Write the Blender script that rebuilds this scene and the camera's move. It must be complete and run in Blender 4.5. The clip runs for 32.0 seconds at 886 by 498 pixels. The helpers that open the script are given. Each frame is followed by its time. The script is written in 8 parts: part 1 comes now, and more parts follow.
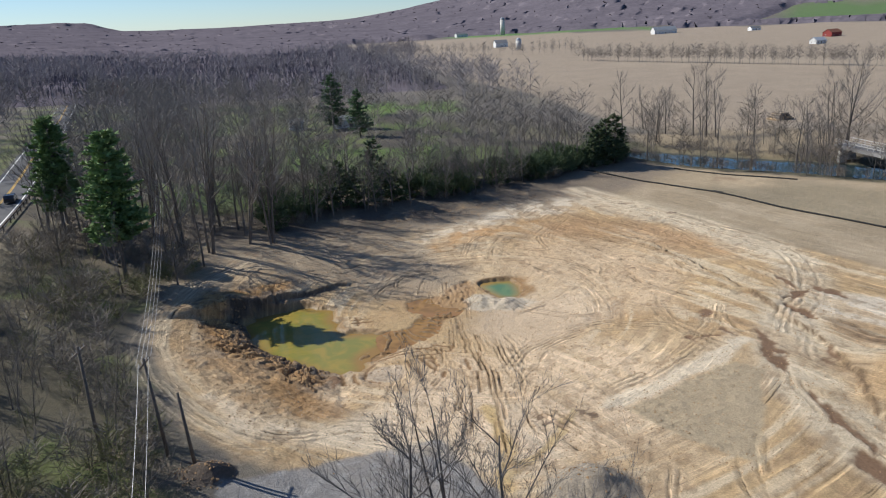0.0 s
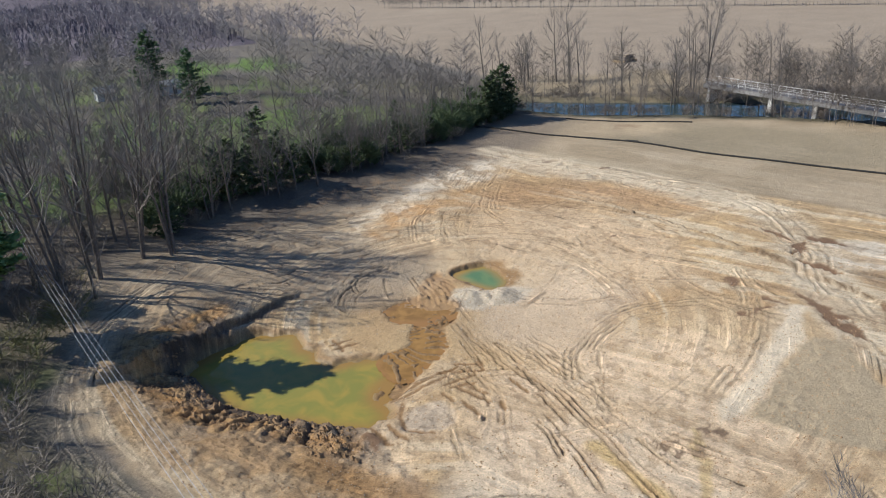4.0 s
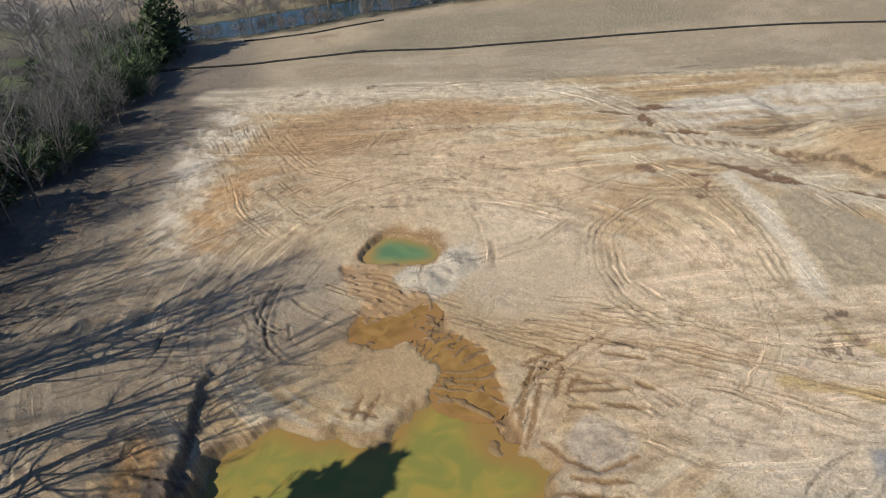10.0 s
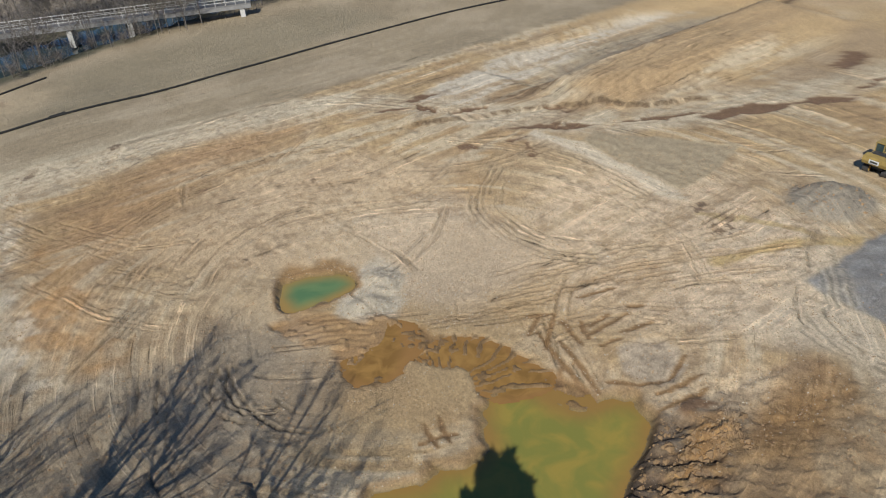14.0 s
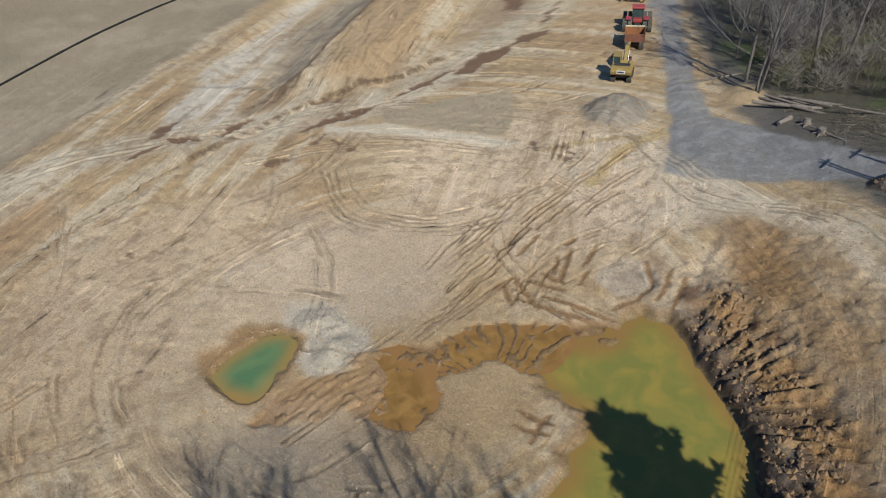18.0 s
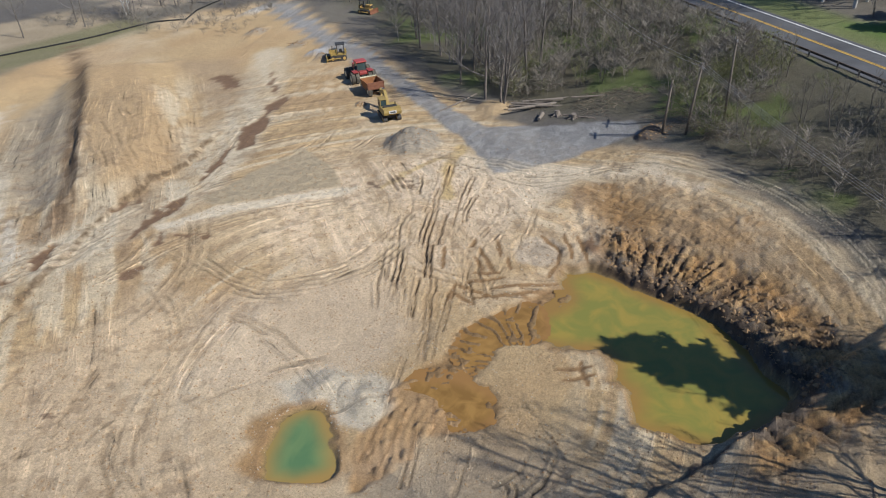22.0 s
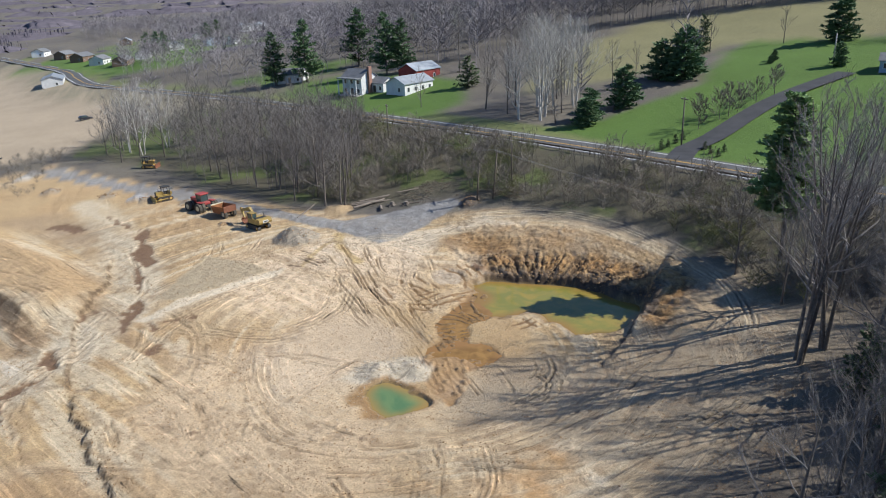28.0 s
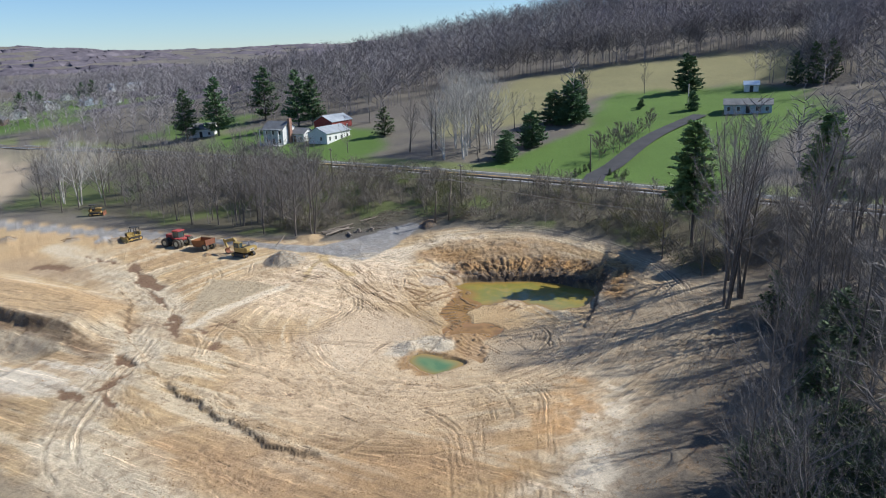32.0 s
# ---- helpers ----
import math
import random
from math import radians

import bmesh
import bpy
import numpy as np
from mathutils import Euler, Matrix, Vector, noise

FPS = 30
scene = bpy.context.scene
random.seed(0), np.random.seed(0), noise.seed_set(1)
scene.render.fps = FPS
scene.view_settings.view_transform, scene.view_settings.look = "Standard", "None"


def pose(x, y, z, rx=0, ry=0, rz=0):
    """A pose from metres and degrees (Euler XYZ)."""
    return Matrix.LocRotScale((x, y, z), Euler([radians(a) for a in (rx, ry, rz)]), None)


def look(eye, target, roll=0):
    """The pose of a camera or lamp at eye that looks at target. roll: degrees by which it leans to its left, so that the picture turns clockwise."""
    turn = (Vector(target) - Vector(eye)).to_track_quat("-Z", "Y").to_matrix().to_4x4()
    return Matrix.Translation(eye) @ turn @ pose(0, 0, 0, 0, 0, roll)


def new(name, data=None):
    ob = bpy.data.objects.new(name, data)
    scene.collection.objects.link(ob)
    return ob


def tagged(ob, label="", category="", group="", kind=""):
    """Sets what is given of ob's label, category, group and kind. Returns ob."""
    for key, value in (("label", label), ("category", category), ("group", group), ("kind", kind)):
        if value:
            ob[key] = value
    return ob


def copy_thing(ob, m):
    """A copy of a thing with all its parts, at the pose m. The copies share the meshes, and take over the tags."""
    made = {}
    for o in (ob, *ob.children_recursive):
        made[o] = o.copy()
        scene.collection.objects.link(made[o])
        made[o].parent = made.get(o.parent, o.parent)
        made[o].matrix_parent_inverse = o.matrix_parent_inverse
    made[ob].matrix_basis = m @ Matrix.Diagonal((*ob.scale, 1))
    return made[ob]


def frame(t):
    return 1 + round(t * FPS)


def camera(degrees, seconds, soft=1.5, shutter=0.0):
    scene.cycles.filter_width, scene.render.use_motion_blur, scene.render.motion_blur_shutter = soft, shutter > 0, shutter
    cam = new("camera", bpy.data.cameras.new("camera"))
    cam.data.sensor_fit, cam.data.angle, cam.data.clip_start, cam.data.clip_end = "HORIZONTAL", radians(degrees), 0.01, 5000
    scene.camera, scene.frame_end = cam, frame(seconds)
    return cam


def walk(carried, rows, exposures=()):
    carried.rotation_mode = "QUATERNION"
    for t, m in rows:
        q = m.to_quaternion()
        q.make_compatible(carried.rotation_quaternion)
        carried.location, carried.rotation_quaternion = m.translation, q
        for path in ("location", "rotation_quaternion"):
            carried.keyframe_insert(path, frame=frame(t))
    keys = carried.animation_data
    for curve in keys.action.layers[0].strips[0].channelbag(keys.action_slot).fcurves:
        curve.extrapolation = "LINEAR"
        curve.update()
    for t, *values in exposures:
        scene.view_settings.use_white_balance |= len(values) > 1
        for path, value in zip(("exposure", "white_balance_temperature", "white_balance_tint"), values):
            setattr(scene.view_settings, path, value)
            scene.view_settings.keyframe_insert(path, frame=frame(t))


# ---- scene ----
cam = camera(63.7, 32.0, soft=1.1)
METRES, EYE, TILT, LEAN, TURN = 245.16, 38.0, 0.0, 0.0, 0.0
ROWS = [
    (0.0, 0.0, 0.0, 0.0, -0.95, -17.64, 2.98),
    (0.5, -0.0123, 0.0101, 0.0002, -2.92, -18.18, 3.04),
    (1.0, -0.0246, 0.0207, 0.0006, -4.85, -18.68, 3.07),
    (1.5, -0.0368, 0.0308, 0.0007, -6.79, -19.14, 3.16),
    (2.0, -0.0478, 0.0417, 0.0006, -8.86, -19.77, 2.98),
    (2.5, -0.0573, 0.054, 0.0006, -11.27, -20.42, 3.07),
    (3.0, -0.0674, 0.0663, 0.0004, -13.78, -21.09, 3.15),
    (3.5, -0.0773, 0.0785, 0.0004, -16.21, -21.72, 3.25),
    (4.0, -0.0872, 0.0907, 0.0005, -18.66, -22.38, 3.35),
    (4.5, -0.0959, 0.1036, 0.0001, -21.15, -23.16, 3.29),
    (6.5, -0.1258, 0.161, 0.0005, -32.05, -26.82, 3.42),
    (7.0, -0.133, 0.1751, 0.0017, -34.96, -27.79, 3.35),
    (7.5, -0.1391, 0.1889, 0.0027, -38.61, -28.72, 3.43),
    (8.0, -0.1453, 0.2028, 0.0029, -42.53, -29.59, 3.57),
    (8.5, -0.1518, 0.2167, 0.0029, -46.44, -30.46, 3.68),
    (9.0, -0.1583, 0.2308, 0.0026, -50.54, -31.14, 3.82),
    (9.5, -0.1652, 0.2449, 0.0024, -54.77, -31.67, 3.9),
    (10.0, -0.1719, 0.2591, 0.0028, -58.99, -32.27, 3.98),
    (10.5, -0.1772, 0.2736, 0.0036, -63.44, -32.78, 4.11),
    (11.0, -0.1825, 0.2886, 0.0041, -68.02, -33.13, 4.13),
    (11.5, -0.1881, 0.3036, 0.0046, -72.56, -33.22, 4.12),
    (12.0, -0.1933, 0.3181, 0.005, -77.09, -33.32, 4.21),
    (12.5, -0.196, 0.3336, 0.0055, -81.79, -33.38, 4.18),
    (13.0, -0.1988, 0.3489, 0.0055, -86.42, -33.43, 4.22),
    (13.5, -0.2017, 0.3647, 0.006, -91.07, -33.19, 4.15),
    (14.0, -0.2014, 0.3769, 0.0066, -95.28, -33.18, 3.93),
    (14.5, -0.1944, 0.3907, 0.0069, -99.94, -33.65, 3.93),
    (16.5, -0.1656, 0.4464, 0.0049, -118.62, -35.23, 4.0),
    (17.0, -0.1562, 0.4593, 0.0049, -123.13, -35.73, 3.92),
    (17.5, -0.1469, 0.4723, 0.0052, -128.5, -35.85, 3.71),
    (18.0, -0.1373, 0.4845, 0.0061, -134.0, -35.95, 3.5),
    (18.5, -0.1256, 0.4946, 0.0069, -139.05, -35.87, 3.26),
    (19.0, -0.1133, 0.5043, 0.0072, -143.87, -35.83, 3.13),
    (19.5, -0.1014, 0.5139, 0.0072, -148.54, -35.71, 3.07),
    (20.0, -0.09, 0.5238, 0.0065, -153.23, -35.12, 3.06),
    (20.5, -0.0784, 0.5337, 0.0063, -157.94, -34.54, 3.06),
    (21.0, -0.0667, 0.5442, 0.0062, -162.01, -33.62, 2.98),
    (21.5, -0.0553, 0.5549, 0.0059, -166.06, -32.56, 2.97),
    (22.0, -0.0436, 0.5651, 0.006, -170.11, -31.57, 2.89),
    (22.5, -0.0321, 0.5754, 0.0056, -174.12, -30.54, 2.77),
    (23.0, -0.0206, 0.5861, 0.0055, -177.39, -29.46, 2.66),
    (23.5, -0.0092, 0.5964, 0.0053, -180.27, -28.3, 2.63),
    (24.0, 0.0021, 0.607, 0.0051, -183.09, -27.12, 2.64),
    (24.5, 0.0136, 0.6173, 0.005, -185.92, -26.03, 2.67),
    (25.0, 0.0257, 0.6278, 0.0051, -188.44, -24.94, 2.72),
    (25.5, 0.0373, 0.6365, 0.0047, -190.28, -23.98, 2.63),
    (27.5, 0.0871, 0.6756, 0.0066, -197.71, -20.55, 2.29),
    (28.0, 0.0993, 0.6854, 0.0063, -199.34, -19.77, 2.24),
    (28.5, 0.1115, 0.6953, 0.0059, -200.96, -19.02, 2.2),
    (29.0, 0.1252, 0.7033, 0.0057, -202.66, -18.41, 2.31),
    (29.5, 0.14, 0.7093, 0.0055, -204.04, -17.9, 2.24),
    (30.0, 0.1546, 0.7159, 0.0056, -205.38, -17.4, 2.12),
    (30.5, 0.1687, 0.7225, 0.0057, -206.68, -16.9, 2.09),
    (31.0, 0.1827, 0.7289, 0.0056, -208.0, -16.42, 2.05),
    (31.5, 0.1971, 0.7351, 0.0053, -209.39, -15.96, 2.01),
    (32.0, 0.213, 0.7342, 0.0053, -211.06, -15.63, 2.09),
]
walk(cam, [(t, pose(0, 0, EYE, TILT, LEAN, TURN) @ pose(METRES * x, METRES * y, METRES * z, 90 + pitch, roll, yaw)) for t, x, y, z, yaw, pitch, roll in ROWS], [(0.0, 0.2, 6450, 10), (4.0, 0.28, 6400, 10), (7.0, 0.22, 6550, 10), (10.0, 0.1, 6550, 9), (13.0, -0.09, 6500, 7), (18.0, -0.12, 6250, 7), (20.5, 0.0, 6100, 8), (23.0, 0.18, 6350, 9), (28.0, 0.34, 6250, 9), (32.0, 0.38, 6200, 9)])

# ---- light ----
SUN_AZ, SUN_EL = radians(160.5), radians(40.5)   # direction towards the sun, from +x
world = bpy.data.worlds.new("sky")
scene.world = world
world.use_nodes = True
wn = world.node_tree
sky = wn.nodes.new("ShaderNodeTexSky")
sky.sky_type, sky.sun_disc = 'NISHITA', False
sky.sun_elevation, sky.sun_rotation = SUN_EL, math.pi / 2 - SUN_AZ
sky.altitude, sky.air_density, sky.dust_density, sky.ozone_density = 600, 1.0, 0.05, 5.0
tint = wn.nodes.new("ShaderNodeMix")
tint.data_type, tint.blend_type = 'RGBA', 'MULTIPLY'
tint.inputs[0].default_value = 1.0
tint.inputs[7].default_value = (0.89, 0.99, 1.12, 1)
wn.links.new(sky.outputs[0], tint.inputs[6])
wn.links.new(tint.outputs[2], wn.nodes["Background"].inputs[0])
wn.nodes["Background"].inputs[1].default_value = 0.085
sun = new("sun", bpy.data.lights.new("sun", 'SUN'))
sun.data.energy, sun.data.angle, sun.data.color = 5.0, radians(0.45), (0.99, 0.95, 0.872)
sun.matrix_world = look((0, 0, 300), (-math.cos(SUN_AZ) * 100, -math.sin(SUN_AZ) * 100, 300 - 100 * math.tan(SUN_EL)))

# ---- materials ----


def nodes_of(name):
    m = bpy.data.materials.new(name)
    m.use_nodes = True
    t = m.node_tree
    return m, t, t.nodes["Principled BSDF"]


def add(t, kind, **values):
    n = t.nodes.new(kind)
    for k, v in values.items():
        n.inputs[k.replace("_", " ")].default_value = v
    return n


def surface(name, dark, light, scale=2.0, rough=0.85, metal=0.0, bump=0.3, fine=14.0, vary=0.18, spec=0.3):
    """A paint, wood, metal or leaf surface: two colours mixed by noise at two scales, a shift per object, and relief."""
    m, t, b = nodes_of(name)
    co = add(t, "ShaderNodeTexCoord")
    n1 = add(t, "ShaderNodeTexNoise", Scale=scale, Detail=5.0, Roughness=0.6)
    n2 = add(t, "ShaderNodeTexNoise", Scale=scale * fine, Detail=3.0)
    t.links.new(co.outputs["Object"], n1.inputs["Vector"])
    t.links.new(co.outputs["Object"], n2.inputs["Vector"])
    mixf = add(t, "ShaderNodeMath")
    mixf.operation = 'MULTIPLY_ADD'
    mixf.inputs[1].default_value, mixf.inputs[2].default_value = 0.5, 0.0
    t.links.new(n2.outputs[0], mixf.inputs[0])
    addf = add(t, "ShaderNodeMath")
    addf.operation = 'MULTIPLY_ADD'
    addf.inputs[1].default_value = 0.9
    t.links.new(n1.outputs[0], addf.inputs[0])
    t.links.new(mixf.outputs[0], addf.inputs[2])
    ramp = t.nodes.new("ShaderNodeValToRGB")
    ramp.color_ramp.elements[0].position, ramp.color_ramp.elements[1].position = 0.42, 0.95
    ramp.color_ramp.elements[0].color = (*dark, 1)
    ramp.color_ramp.elements[1].color = (*light, 1)
    t.links.new(addf.outputs[0], ramp.inputs[0])
    info = t.nodes.new("ShaderNodeObjectInfo")
    vr = add(t, "ShaderNodeMath")
    vr.operation = 'MULTIPLY_ADD'
    vr.inputs[1].default_value, vr.inputs[2].default_value = 2 * vary, 1 - vary
    t.links.new(info.outputs["Random"], vr.inputs[0])
    hsv = t.nodes.new("ShaderNodeHueSaturation")
    t.links.new(ramp.outputs[0], hsv.inputs["Color"])
    t.links.new(vr.outputs[0], hsv.inputs["Value"])
    t.links.new(hsv.outputs[0], b.inputs["Base Color"])
    b.inputs["Roughness"].default_value, b.inputs["Metallic"].default_value = rough, metal
    b.inputs["Specular IOR Level"].default_value = spec
    if bump:
        bp = add(t, "ShaderNodeBump", Strength=bump, Distance=0.05)
        t.links.new(addf.outputs[0], bp.inputs["Height"])
        t.links.new(bp.outputs[0], b.inputs["Normal"])
    return m


def ground_material():
    """Earth, field and litter: colour and wetness carried by the sheet, with grain, pebbles and relief added."""
    m, t, b = nodes_of("ground_earth")
    geo = t.nodes.new("ShaderNodeNewGeometry")
    col = t.nodes.new("ShaderNodeAttribute")
    col.attribute_name = "earth"
    wet = t.nodes.new("ShaderNodeAttribute")
    wet.attribute_name = "wet"
    n1 = add(t, "ShaderNodeTexNoise", Scale=1.1, Detail=8.0, Roughness=0.72)
    n2 = add(t, "ShaderNodeTexNoise", Scale=5.5, Detail=6.0, Roughness=0.88)
    n3 = add(t, "ShaderNodeTexVoronoi", Scale=3.2)
    n4 = add(t, "ShaderNodeTexNoise", Scale=0.06, Detail=6.0, Roughness=0.6)
    for n in (n1, n2, n3, n4):
        t.links.new(geo.outputs["Position"], n.inputs["Vector"])

    def madd(a, k, c):
        q = add(t, "ShaderNodeMath")
        q.operation = 'MULTIPLY_ADD'
        t.links.new(a, q.inputs[0])
        q.inputs[1].default_value = k
        if isinstance(c, float):
            q.inputs[2].default_value = c
        else:
            t.links.new(c, q.inputs[2])
        return q.outputs[0]
    # trails: noise drawn out along the way the machines went
    trail = t.nodes.new("ShaderNodeAttribute")
    trail.attribute_name = "trail"
    amount = t.nodes.new("ShaderNodeAttribute")
    amount.attribute_name = "trail_amount"
    n5 = add(t, "ShaderNodeTexNoise", Scale=2.9, Detail=5.0, Roughness=0.62)
    n6 = add(t, "ShaderNodeTexNoise", Scale=0.7, Detail=4.0, Roughness=0.6)
    t.links.new(trail.outputs["Vector"], n5.inputs["Vector"])
    t.links.new(trail.outputs["Vector"], n6.inputs["Vector"])
    line = t.nodes.new("ShaderNodeValToRGB")
    e = line.color_ramp.elements
    e[0].position, e[0].color = 0.34, (0.0, 0.0, 0.0, 1)
    e[1].position, e[1].color = 0.70, (1, 1, 1, 1)
    for p, g in ((0.42, 0.40), (0.56, 0.52), (0.63, 0.86)):
        q = e.new(p)
        q.color = (g, g, g, 1)
    both = madd(n5.outputs[0], 0.62, madd(n6.outputs[0], 0.40, 0.0))
    t.links.new(both, line.inputs[0])
    tm = add(t, "ShaderNodeMath")
    tm.operation = 'MULTIPLY'
    t.links.new(madd(line.outputs[0], 1.0, -0.5), tm.inputs[0])
    t.links.new(amount.outputs["Fac"], tm.inputs[1])
    speck = t.nodes.new("ShaderNodeMapRange")
    speck.inputs["From Min"].default_value, speck.inputs["From Max"].default_value = 0.06, 0.16
    speck.inputs["To Min"].default_value, speck.inputs["To Max"].default_value = 0.22, 0.0
    t.links.new(n3.outputs["Distance"], speck.inputs["Value"])
    v = madd(n1.outputs[0], 0.6, madd(n2.outputs[0], 2.2, madd(n4.outputs[0], 0.45, madd(tm.outputs[0], 1.8, madd(speck.outputs[0], 0.3, -0.68)))))
    hsv = t.nodes.new("ShaderNodeHueSaturation")
    t.links.new(col.outputs["Color"], hsv.inputs["Color"])
    t.links.new(v, hsv.inputs["Value"])
    t.links.new(hsv.outputs[0], b.inputs["Base Color"])
    t.links.new(madd(wet.outputs["Fac"], -0.62, 0.93), b.inputs["Roughness"])
    b.inputs["Specular IOR Level"].default_value = 0.25
    h = madd(n1.outputs[0], 0.55, madd(n2.outputs[0], 0.42, madd(tm.outputs[0], 0.8, 0.0)))
    bp = add(t, "ShaderNodeBump", Distance=0.26)
    t.links.new(madd(wet.outputs["Fac"], -0.9, 1.0), bp.inputs["Strength"])
    t.links.new(h, bp.inputs["Height"])
    t.links.new(bp.outputs[0], b.inputs["Normal"])
    return m


def water_material(name, shallow, deep, scale, edge=None):
    m, t, b = nodes_of(name)
    geo = t.nodes.new("ShaderNodeNewGeometry")
    n1 = add(t, "ShaderNodeTexNoise", Scale=scale, Detail=4.0, Distortion=1.2)
    n2 = add(t, "ShaderNodeTexNoise", Scale=1.6, Detail=2.0)
    t.links.new(geo.outputs["Position"], n1.inputs["Vector"])
    t.links.new(geo.outputs["Position"], n2.inputs["Vector"])
    ramp = t.nodes.new("ShaderNodeValToRGB")
    ramp.color_ramp.elements[0].position, ramp.color_ramp.elements[1].position = 0.38, 0.64
    ramp.color_ramp.elements[0].color = (*deep, 1)
    ramp.color_ramp.elements[1].color = (*shallow, 1)
    t.links.new(n1.outputs[0], ramp.inputs[0])
    shore = t.nodes.new("ShaderNodeAttribute")
    shore.attribute_name = "shore"
    silt = t.nodes.new("ShaderNodeMix")
    silt.data_type = 'RGBA'
    silt.inputs[6].default_value = (*(edge or shallow), 1)
    t.links.new(shore.outputs["Fac"], silt.inputs[0])
    t.links.new(ramp.outputs[0], silt.inputs[7])
    t.links.new(silt.outputs[2], b.inputs["Base Color"])
    b.inputs["Roughness"].default_value, b.inputs["IOR"].default_value = 0.06, 1.33
    bp = add(t, "ShaderNodeBump", Strength=0.03, Distance=0.05)
    t.links.new(n2.outputs[0], bp.inputs["Height"])
    t.links.new(bp.outputs[0], b.inputs["Normal"])
    return m


M_GROUND = ground_material()
M_POND = water_material("silty_yellow_water", (0.29, 0.222, 0.05), (0.2, 0.192, 0.046), 0.4, (0.27, 0.16, 0.048))
M_GREEN = water_material("milky_green_water", (0.16, 0.23, 0.095), (0.095, 0.175, 0.08), 0.2, (0.31, 0.2, 0.065))
M_ORANGE = water_material("muddy_orange_water", (0.315, 0.178, 0.054), (0.21, 0.115, 0.034), 0.6, (0.28, 0.15, 0.052))
M_RIVER = water_material("river_water", (0.03, 0.05, 0.055), (0.015, 0.03, 0.032), 0.05)
M_BARK = surface("grey_bark", (0.08, 0.067, 0.056), (0.20, 0.173, 0.15), 3.0, 0.9)
M_TWIG = surface("twigs", (0.112, 0.1, 0.093), (0.265, 0.242, 0.222), 0.5, 0.95, bump=0)
M_EDGE_TWIG = surface("pale_grey_twigs", (0.16, 0.143, 0.13), (0.37, 0.338, 0.308), 0.5, 0.95, bump=0)
# far twigs paler and slightly lilac: distance haze put into their colour
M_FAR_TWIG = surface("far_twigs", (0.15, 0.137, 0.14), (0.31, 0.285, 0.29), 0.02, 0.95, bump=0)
M_WHITE_BARK = surface("pale_bark", (0.28, 0.26, 0.23), (0.62, 0.59, 0.54), 1.2, 0.85)
M_SHRUB = surface("shrub_twigs", (0.13, 0.112, 0.092), (0.27, 0.24, 0.2), 0.5, 0.95, bump=0)
M_BUDS = surface("budding_twigs", (0.12, 0.125, 0.05), (0.21, 0.21, 0.095), 0.5, 0.9, bump=0)
M_RED_BUDS = surface("red_budding_twigs", (0.16, 0.06, 0.05), (0.26, 0.11, 0.09), 0.5, 0.9, bump=0)
M_NEEDLE = surface("pine_needles", (0.055, 0.105, 0.05), (0.15, 0.23, 0.11), 0.6, 0.8, bump=0)
M_NEEDLE_LIGHT = surface("white_pine_needles", (0.11, 0.18, 0.06), (0.25, 0.35, 0.14), 0.6, 0.8, bump=0)
M_CEDAR = surface("cedar_needles", (0.05, 0.078, 0.036), (0.125, 0.165, 0.08), 0.8, 0.85, bump=0)


def canopy_material():
    """Leafless woods seen from afar: crowns of slightly different greys, tinted violet for the haze of distance."""
    m, t, b = nodes_of("far_woods")
    geo = t.nodes.new("ShaderNodeNewGeometry")
    crowns = add(t, "ShaderNodeTexVoronoi", Scale=0.13)
    n1 = add(t, "ShaderNodeTexNoise", Scale=0.5, Detail=6.0, Roughness=0.75)
    n2 = add(t, "ShaderNodeTexNoise", Scale=0.012, Detail=3.0)
    for n in (crowns, n1, n2):
        t.links.new(geo.outputs["Position"], n.inputs["Vector"])
    f = add(t, "ShaderNodeMath")
    f.operation = 'MULTIPLY_ADD'
    f.inputs[1].default_value = 0.3
    t.links.new(crowns.outputs["Color"], f.inputs[0])
    g = add(t, "ShaderNodeMath")
    g.operation = 'MULTIPLY_ADD'
    g.inputs[1].default_value = 0.7
    t.links.new(n1.outputs[0], g.inputs[0])
    h = add(t, "ShaderNodeMath")
    h.operation = 'MULTIPLY_ADD'
    h.inputs[1].default_value, h.inputs[2].default_value = 0.5, -0.38
    t.links.new(n2.outputs[0], h.inputs[0])
    t.links.new(h.outputs[0], g.inputs[2])
    t.links.new(g.outputs[0], f.inputs[2])
    ramp = t.nodes.new("ShaderNodeValToRGB")
    ramp.color_ramp.elements[0].position, ramp.color_ramp.elements[1].position = 0.15, 0.85
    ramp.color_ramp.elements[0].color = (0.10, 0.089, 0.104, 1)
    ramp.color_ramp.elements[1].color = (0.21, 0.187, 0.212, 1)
    t.links.new(f.outputs[0], ramp.inputs[0])
    t.links.new(ramp.outputs[0], b.inputs["Base Color"])
    b.inputs["Roughness"].default_value, b.inputs["Specular IOR Level"].default_value = 1.0, 0.0
    bp = add(t, "ShaderNodeBump", Strength=0.4, Distance=0.5)
    t.links.new(n1.outputs[0], bp.inputs["Height"])
    t.links.new(bp.outputs[0], b.inputs["Normal"])
    return m


